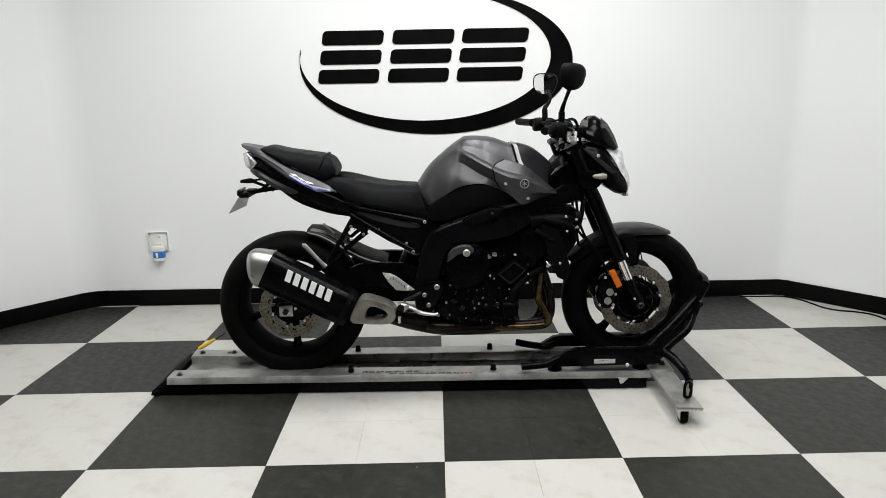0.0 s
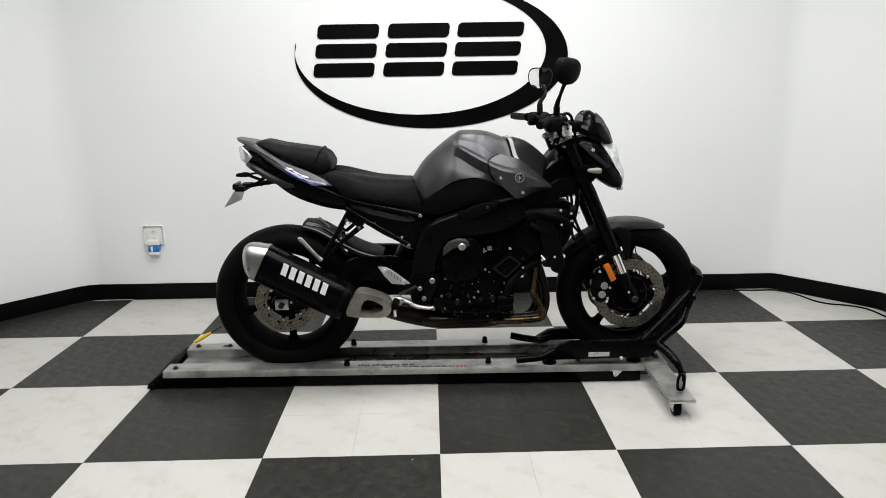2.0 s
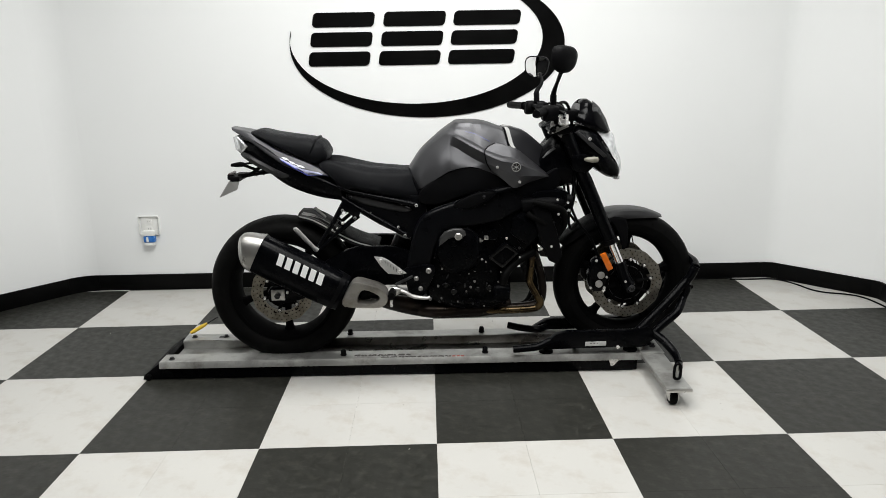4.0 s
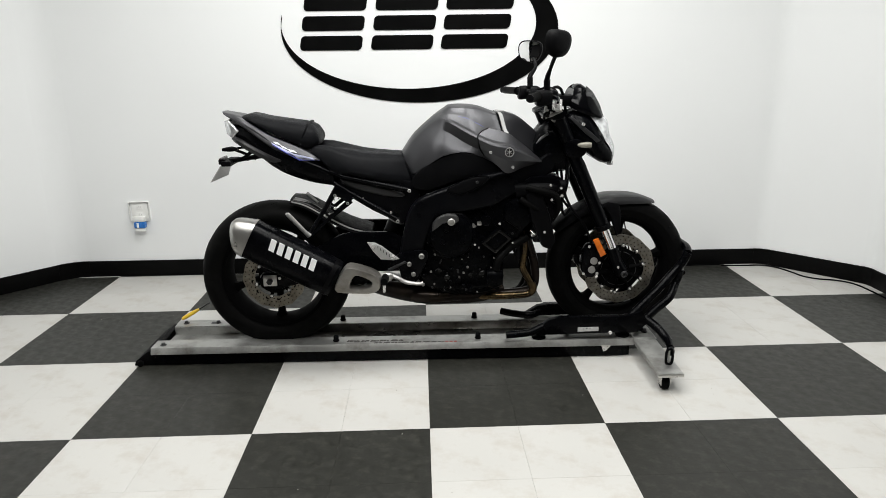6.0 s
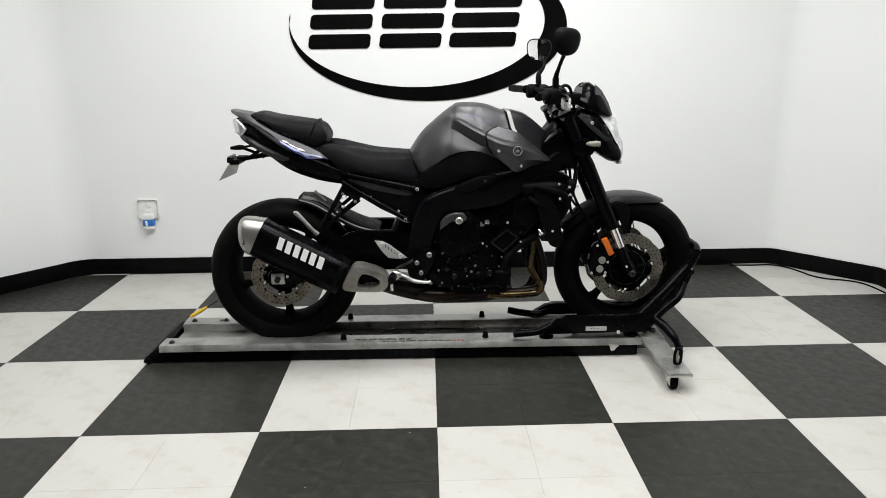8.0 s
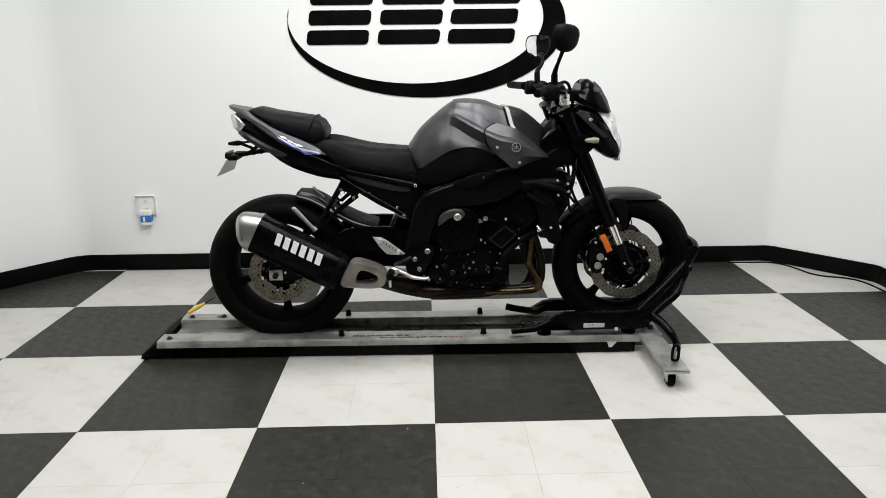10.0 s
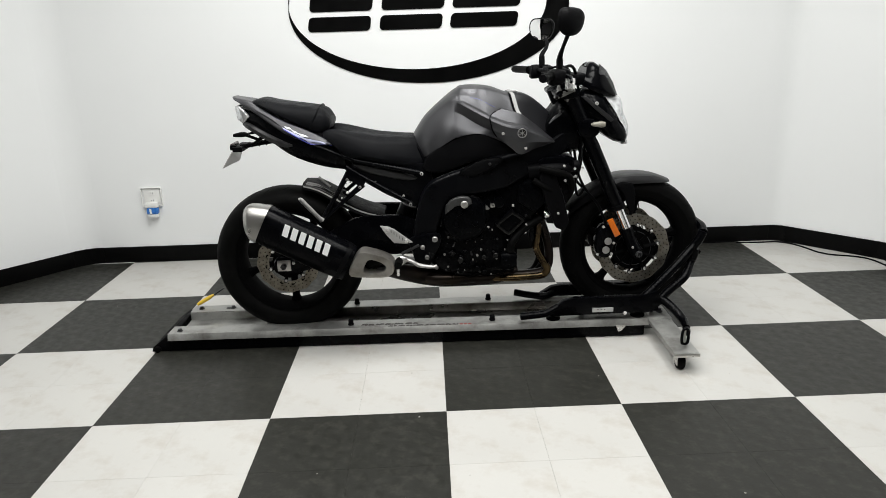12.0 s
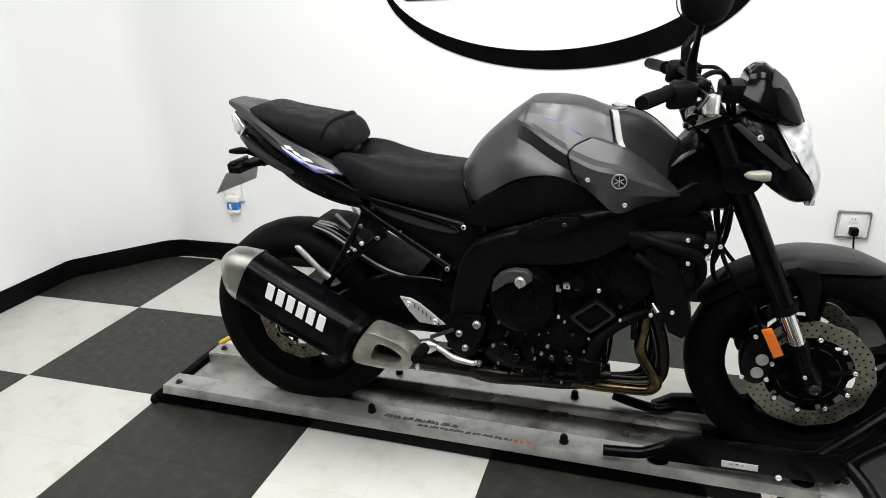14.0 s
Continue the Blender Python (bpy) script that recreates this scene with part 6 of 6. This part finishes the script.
lines = (
    [(0.402, 0.560), (0.414, 0.500), (0.413, 0.450), (0.408, 0.385), (0.436, 0.325), (0.456, 0.286), (0.436, 0.259), (0.370, 0.252), (0.290, 0.250), (0.200, 0.254), (0.120, 0.256)],
    [(0.402, 0.560), (0.432, 0.490), (0.452, 0.430), (0.464, 0.385), (0.470, 0.330), (0.462, 0.284), (0.428, 0.262), (0.350, 0.256), (0.270, 0.256), (0.190, 0.256), (0.120, 0.256)],
    [(0.402, 0.560), (0.430, 0.500), (0.446, 0.440), (0.456, 0.385), (0.460, 0.330), (0.450, 0.284), (0.416, 0.250), (0.340, 0.244), (0.260, 0.246), (0.190, 0.250), (0.120, 0.256)],
    [(0.402, 0.560), (0.426, 0.500), (0.438, 0.440), (0.446, 0.385), (0.448, 0.330), (0.438, 0.284), (0.404, 0.244), (0.330, 0.236), (0.250, 0.240), (0.190, 0.246), (0.120, 0.256)],
)
for k, (line, dy) in enumerate(zip(lines, (-0.085, -0.040, 0.020, 0.065))):
    share = (1.0, 1.0, 1.0, 0.95, 0.85, 0.72, 0.60, 0.48, 0.42, 0.38, 0.34)
    pipe = [(px, YB - 0.062 + (dy + 0.062) * f, pz) for f, (px, pz) in zip(share, line)]
    # the two far pipes are blackened to merge with the dark behind
    part("header_pipe", tube(pipe, 0.0165 if k == 0 else 0.0185, 16), BRONZE if k == 0 else BRONZE_DARK if k == 1 else BLACKPIPE, bike, "heat-tinted steel header pipe" if k == 0 else "dull brown header pipe" if k == 1 else "far header pipe, coloured black to sink into shade")
    part("header_flange", turned([(0.012, -0.006), (0.030, -0.006), (0.030, 0.006), (0.012, 0.006)], (0.398, YB + dy, 0.565), "x", 16), STEEL, bike)

# engine
eng = part("crankcase", oval_loft([((-0.060, 0.520), (-0.050, 0.360), 0.110), ((0.000, 0.600), (0.000, 0.300), 0.150), ((0.100, 0.640), (0.100, 0.285), 0.161), ((0.210, 0.600), (0.210, 0.285), 0.161), ((0.290, 0.520), (0.290, 0.300), 0.150), ((0.322, 0.480), (0.322, 0.330), 0.120)], YB, 4.5, 36), ENGINE, bike, "black engine crankcase")
part("cylinder_block", oval_loft([((0.150, 0.640), (0.300, 0.440), 0.150), ((0.235, 0.705), (0.385, 0.505), 0.148), ((0.300, 0.750), (0.430, 0.560), 0.145)], YB, 5, 36), ENGINE, eng)
for k in range(5):
    t = k / 4
    a, b = Vector((0.165, 0, 0.655)).lerp(Vector((0.245, 0, 0.715)), t), Vector((0.310, 0, 0.445)).lerp(Vector((0.385, 0, 0.505)), t)
    part("block_rib", oval_loft([((a.x, a.z), (b.x, b.z), 0.153), ((a.x + 0.006, a.z + 0.0045), (b.x + 0.006, b.z + 0.0045), 0.153)], YB, 6, 32), ENGINE, eng)
yc = YB - 0.160
part("clutch_cover", turned([(0.020, -0.045), (0.070, -0.045), (0.082, -0.040), (0.088, -0.028), (0.092, -0.010), (0.100, -0.006), (0.100, 0.02)], (0.105, yc, 0.545), "y", 48), ENGINE, eng, "round black clutch cover")
cap = part("oil_cap", turned([(0.004, -0.060), (0.011, -0.060), (0.0145, -0.057), (0.015, -0.046), (0.016, -0.042), (0.016, -0.030)], (0.104, yc, 0.612), "y", 24), STEEL, eng, "bright slotted oil filler cap")
part("cap_grip", box(0.1015, 0.1065, yc - 0.067, yc - 0.061, 0.600, 0.624, 0.001), STEEL, cap)
# the reflection on the upper clutch cover, drawn as a grey crescent
part("cover_plate", panel([(0.028, 0.574), (0.031, 0.606), (0.050, 0.628), (0.072, 0.638), (0.090, 0.642), (0.119, 0.640), (0.132, 0.628), (0.134, 0.615), (0.119, 0.603), (0.090, 0.609), (0.062, 0.602), (0.044, 0.588)], lambda x, z: yc - 0.049, 0.02, 0.003), MIDGREY, eng, "grey crescent for the lit top of the clutch cover")
for px, pz in ((0.085, 0.580), (0.125, 0.580), (0.070, 0.530), (0.145, 0.532)):
    part("cover_boss", turned([(0.003, -0.050), (0.010, -0.050), (0.013, -0.044), (0.013, -0.03)], (px, yc, pz), "y", 18), ENGINE, eng)
sq = [(0.296, 0.573), (0.347, 0.534), (0.281, 0.472), (0.225, 0.517)]
inn = [(0.295, 0.560), (0.332, 0.533), (0.281, 0.487), (0.241, 0.517)]
part("side_cover", plate(sq, yc - 0.026, yc + 0.02, 0.006), ENGINE, eng, "square black engine side cover")
part("cover_rib", ring_plate(sq, inn, yc - 0.033, yc - 0.024, 0.002, 48), GLOSSBLACK, eng)
part("starter_ring", turned([(0.017, -0.020), (0.0185, -0.022), (0.020, -0.020), (0.020, 0.0)], (0.243, yc, 0.606), "y", 28), ENGINE, eng)
part("engine_clip", box(0.208, 0.226, yc - 0.022, yc - 0.008, 0.588, 0.604, 0.003), STEEL, eng)
part("engine_clip", box(0.190, 0.198, yc - 0.020, yc - 0.008, 0.578, 0.594, 0.002), DULLSTEEL, eng)
part("water_pump", oval_loft([((0.250, 0.395), (0.250, 0.330), 0.020), ((0.280, 0.402), (0.280, 0.322), 0.030), ((0.312, 0.392), (0.312, 0.335), 0.022)], yc - 0.01, 3, 20), ENGINE, eng)
part("pump_hose", tube([(0.285, yc - 0.02, 0.400), (0.300, yc - 0.02, 0.450), (0.350, yc + 0.01, 0.490), (0.420, yc + 0.04, 0.520)], 0.016, 12), RUBBER, eng)
part("sump", oval_loft([((0.010, 0.330), (0.030, 0.292), 0.10), ((0.100, 0.330), (0.100, 0.272), 0.12), ((0.260, 0.330), (0.250, 0.275), 0.12), ((0.330, 0.350), (0.310, 0.310), 0.10)], YB, 4, 24), ENGINE, eng)
part("sprocket_cover", plate(rounded([(-0.090, 0.480), (-0.030, 0.500), (-0.010, 0.420), (-0.040, 0.350), (-0.095, 0.380)], 3), YB - 0.165, YB - 0.100, 0.008), ENGINE, eng)
BOLTS = ((0.298, 0.593), (0.201, 0.585), (0.219, 0.596), (0.199, 0.509), (0.215, 0.497), (0.352, 0.548), (0.353, 0.510), (0.172, 0.455), (0.236, 0.454), (0.277, 0.448), (0.170, 0.412), (0.220, 0.402), (0.147, 0.446), (0.038, 0.469), (0.009, 0.517), (0.154, 0.388), (0.136, 0.370), (0.184, 0.369), (0.232, 0.372), (0.266, 0.408), (0.289, 0.403), (0.034, 0.343), (0.101, 0.327), (0.163, 0.316), (0.209, 0.305), (0.021, 0.396), (0.083, 0.359))
for k, (px, pz) in enumerate(BOLTS):
    part("engine_bolt", bolt((px, yc - 0.006 - 0.014 * (k < 5), pz), 0.0050 - 0.0006 * (k * 7 % 5), 0.008), SILVERBOLT if k % 3 == 0 and k < 14 else DARKMETAL if k % 3 == 2 else DULLSTEEL, eng)
for px, pz, r in ((0.182, 0.380, 0.010), (0.085, 0.372, 0.012), (0.229, 0.385, 0.012), (0.055, 0.400, 0.010)):
    part("plug", turned([(r, 0.01), (r, -0.018), (r * 0.8, -0.020), (r * 0.75, -0.016), (0.002, -0.016)], (px, yc, pz), "y", 16), GLOSSBLACK, eng)
for k in range(30):
    q = random.Random(90 + k)
    px, pz = q.uniform(0.00, 0.31), q.uniform(0.30, 0.47)
    a = q.uniform(0, 3.1)
    d = Vector((math.cos(a), 0, math.sin(a))) * q.uniform(0.003, 0.012)
    c = Vector((px, yc - q.uniform(0.000, 0.012), pz))
    part("casting_rib", rod(c - d, c + d, q.uniform(0.0015, 0.004), 8), q.choice((ENGINE, ENGINE, DARKMETAL)), eng)
for k in range(14):
    q = random.Random(40 + k)
    px, pz = q.uniform(-0.03, 0.30), q.uniform(0.31, 0.48)
    part("engine_boss", turned([(0.010, 0.012), (0.009, -0.012), (0.006, -0.014), (0.002, -0.013)], (px, yc, pz), "y", 12), ENGINE, eng)
# bracket, horn, radiator and hoses ahead of the engine
part("radiator", plate([(0.420, 0.700), (0.455, 0.715), (0.515, 0.520), (0.480, 0.505)], YB - 0.165, YB + 0.165, 0.006), PLASTIC, bike, "black radiator behind the front wheel")
for k in range(24):
    t = 0.05 + 0.9 * k / 23
    p = Vector((0.456, 0, 0.712)).lerp(Vector((0.515, 0, 0.522)), t)
    part("radiator_fin", box(p.x, p.x + 0.004, YB - 0.150, YB + 0.150, p.z - 0.001, p.z + 0.001), DARKMETAL, bike, smooth=False)
part("air_duct", box(0.300, 0.450, YB - 0.125, YB + 0.125, 0.630, 0.760, 0.012), PLASTIC, bike, "black air duct behind the radiator")
part("radiator_tank", plate(rounded([(0.400, 0.705), (0.460, 0.722), (0.525, 0.515), (0.470, 0.495)], 2), YB - 0.185, YB - 0.160, 0.008), PLASTIC, bike)
part("engine_cowl", plate([(0.322, 0.668), (0.372, 0.690), (0.424, 0.650), (0.430, 0.598), (0.388, 0.556), (0.318, 0.606)], yc - 0.006, yc + 0.05, 0.006), ENGINE, bike, "dull black cowl beside the cylinders")
part("air_intake", oval_loft([((0.360, 0.745), (0.370, 0.680), 0.03), ((0.430, 0.752), (0.440, 0.690), 0.05), ((0.500, 0.750), (0.510, 0.695), 0.05), ((0.540, 0.740), (0.540, 0.710), 0.03)], YB - 0.120, 3, 20), PLASTIC, bike)
part("reservoir_cap", turned([(0.004, 0.012), (0.020, 0.012), (0.022, 0.006), (0.022, -0.01)], (0.545, YB - 0.175, 0.742), "x", 18), PLASTIC, bike)
part("hose", tube([(0.400, YB - 0.185, 0.740), (0.460, YB - 0.195, 0.725), (0.520, YB - 0.180, 0.700), (0.535, YB - 0.150, 0.640), (0.510, YB - 0.120, 0.580)], 0.013, 12), RUBBER, bike)
part("hose", tube([(0.380, YB - 0.170, 0.690), (0.430, YB - 0.180, 0.660), (0.480, YB - 0.165, 0.630)], 0.012, 12), RUBBER, bike)
for px, pz in ((0.536, 0.736), (0.566, 0.737), (0.541, 0.705), (0.500, 0.690), (0.495, 0.748), (0.475, 0.560), (0.426, 0.548)):
    part("clamp_bolt", bolt((px, YB - 0.200, pz), 0.005, 0.006), SILVERBOLT, bike)
for k in range(14):
    q = random.Random(500 + k)
    c = Vector((q.uniform(0.475, 0.565), YB - q.uniform(0.149, 0.156), q.uniform(0.620, 0.752)))
    a = q.uniform(0, 3.1)
    d = Vector((math.cos(a), 0, math.sin(a))) * q.uniform(0.002, 0.008)
    part("clip", rod(c - d, c + d, q.uniform(0.002, 0.004), 8), q.choice((DULLSTEEL, DARKMETAL, PLASTIC)), bike)
part("lambda_sensor", rod((0.430, YB - 0.145, 0.552), (0.445, YB - 0.160, 0.536), 0.008), STEEL, bike)
part("kick_shield", plate([(0.380, 0.520), (0.396, 0.530), (0.396, 0.420), (0.380, 0.420)], YB - 0.10, YB + 0.10, 0.004), BLACK, bike)

part("radiator_shroud", plate(rounded([(0.400, 0.760), (0.480, 0.775), (0.556, 0.760), (0.550, 0.690), (0.520, 0.600), (0.500, 0.525), (0.440, 0.505), (0.430, 0.640)], 2), YB - 0.150, YB + 0.150, 0.006), BLACK, bike, "black radiator shroud")

# rider's foot controls
ht = part("heel_plate", panel([(-0.231, 0.535), (-0.200, 0.532), (-0.176, 0.520), (-0.104, 0.463), (-0.128, 0.458), (-0.178, 0.463), (-0.208, 0.497)], lambda x, z: YB - 0.205, 0.006, 0.0015), CASTALU, bike, "brushed aluminium heel plate")
for px, pz in ((-0.205, 0.518), (-0.130, 0.472)):
    part("plate_bolt", bolt((px, YB - 0.207, pz), 0.008, 0.006), SILVERBOLT, ht)
for k in range(7):
    px, pz = -0.188 + 0.011 * k, 0.521 - 0.0085 * k
    part("plate_slot", box(px - 0.0012, px + 0.0012, YB - 0.2075, YB - 0.205, pz - 0.014, pz - 0.002), DARKMETAL, ht, smooth=False)
bracket = plate(rounded([(-0.120, 0.470), (-0.060, 0.490), (0.005, 0.490), (0.000, 0.440), (-0.040, 0.380), (-0.090, 0.390)], 3), YB - 0.200, YB - 0.180, 0.005)
fb = part("footrest_bracket", bracket, BLACK, bike)
part("footrest", tube([(-0.160, YB - 0.195, 0.394), (-0.162, YB - 0.240, 0.394), (-0.164, YB - 0.290, 0.396)], [0.012, 0.016, 0.014], 14), RUBBER, fb, "black rubber rider footrest")
part("footrest_joint", oval_loft([((-0.172, 0.410), (-0.172, 0.365), 0.012), ((-0.150, 0.412), (-0.150, 0.372), 0.018), ((-0.130, 0.404), (-0.130, 0.384), 0.012)], YB - 0.205, 3, 14), STEEL, fb)
part("feeler", rod((-0.165, YB - 0.275, 0.385), (-0.165, YB - 0.275, 0.350), 0.006), SILVERBOLT, fb)
lever = tube([(-0.135, YB - 0.205, 0.394), (-0.110, YB - 0.213, 0.386), (-0.080, YB - 0.214, 0.369), (-0.030, YB - 0.218, 0.362), (-0.012, YB - 0.218, 0.366)], [0.009, 0.007, 0.009, 0.007, 0.007], 12, flat=0.6)
part("brake_pedal", lever, DULLSTEEL, bike, "polished aluminium brake pedal")
for px, pz, r in ((-0.016, 0.472, 0.0115), (-0.066, 0.440, 0.0095), (-0.050, 0.398, 0.0095), (-0.012, 0.352, 0.006)):
    part("pivot_bolt", turned([(r, 0.01), (r, -0.004), (r * 0.75, -0.007), (r * 0.5, -0.007), (r * 0.4, -0.003), (0.001, -0.003)], (px, YB - 0.203, pz), "y", 16), DULLSTEEL, bike)
part("linkage_rod", rod((-0.150, YB - 0.195, 0.415), (-0.080, YB - 0.200, 0.450), 0.006), DARKMETAL, bike)

# ---- floor of vinyl tiles ----
T = 0.305
bed = box(-5.2, 5.2, -9.2, 1.5, -0.08, -0.0015)
floor = solo("floor", bed, JOINT, "black and white checkered vinyl tile floor", "floor", (0, 0, 0), kind="structure", smooth=False)


def tile_mesh(mat):
    bm = box(0.0002, T - 0.0002, 0.0002, T - 0.0002, -0.003, 0.0, 0.0)
    for v in bm.verts:
        if v.co.z > -0.001:
            v.co.x = 0.00028 if v.co.x < T / 2 else T - 0.00028
            v.co.y = 0.00028 if v.co.y < T / 2 else T - 0.00028
    return finish(bm, mat, "tile", False)


TILES = (tile_mesh(LIGHT_TILE), tile_mesh(DARK_TILE))
rest = (bmesh.new(), bmesh.new())
for i in range(-16, 16):
    for j in range(-30, 5):
        dark = (i // 2 + j // 2) % 2
        if j < -5 and (i < -8 or i > 7) or j < -8:
            box(i * T + 0.0005, (i + 1) * T - 0.0005, j * T + 0.0005, (j + 1) * T - 0.0005, -0.003, 0.0, 0.0, rest[dark])
        elif -8 <= i < 8:
            ob = new("tile", TILES[dark])
            ob.parent = floor
            ob.location = (i * T, j * T, 0)
for bm, mat in zip(rest, (LIGHT_TILE, DARK_TILE)):
    part("tile_field", bm, mat, floor, smooth=False, kind="stuff")

# crumbs of dust and paper on the floor
crumbs = bmesh.new()
rng = random.Random(21)
for k in range(46):
    x, y, r = rng.uniform(-1.9, 2.1), rng.uniform(-1.7, 1.05), rng.uniform(0.0012, 0.0036)
    n = 5
    a0 = rng.uniform(0, 6.28)
    lo = [crumbs.verts.new((x + r * rng.uniform(0.6, 1.3) * math.cos(a0 + 6.28 * j / n), y + r * rng.uniform(0.6, 1.3) * math.sin(a0 + 6.28 * j / n), 0.0003)) for j in range(n)]
    tip = crumbs.verts.new((x, y, r * 0.7))
    for j in range(n):
        crumbs.faces.new((lo[j], lo[(j + 1) % n], tip))
    crumbs.faces.new(lo[::-1])
solo("floor_crumbs", crumbs, CRUMB, "tiny pale crumbs of dust on the tiles", "dust", (0, 0, 0), kind="stuff", smooth=False)
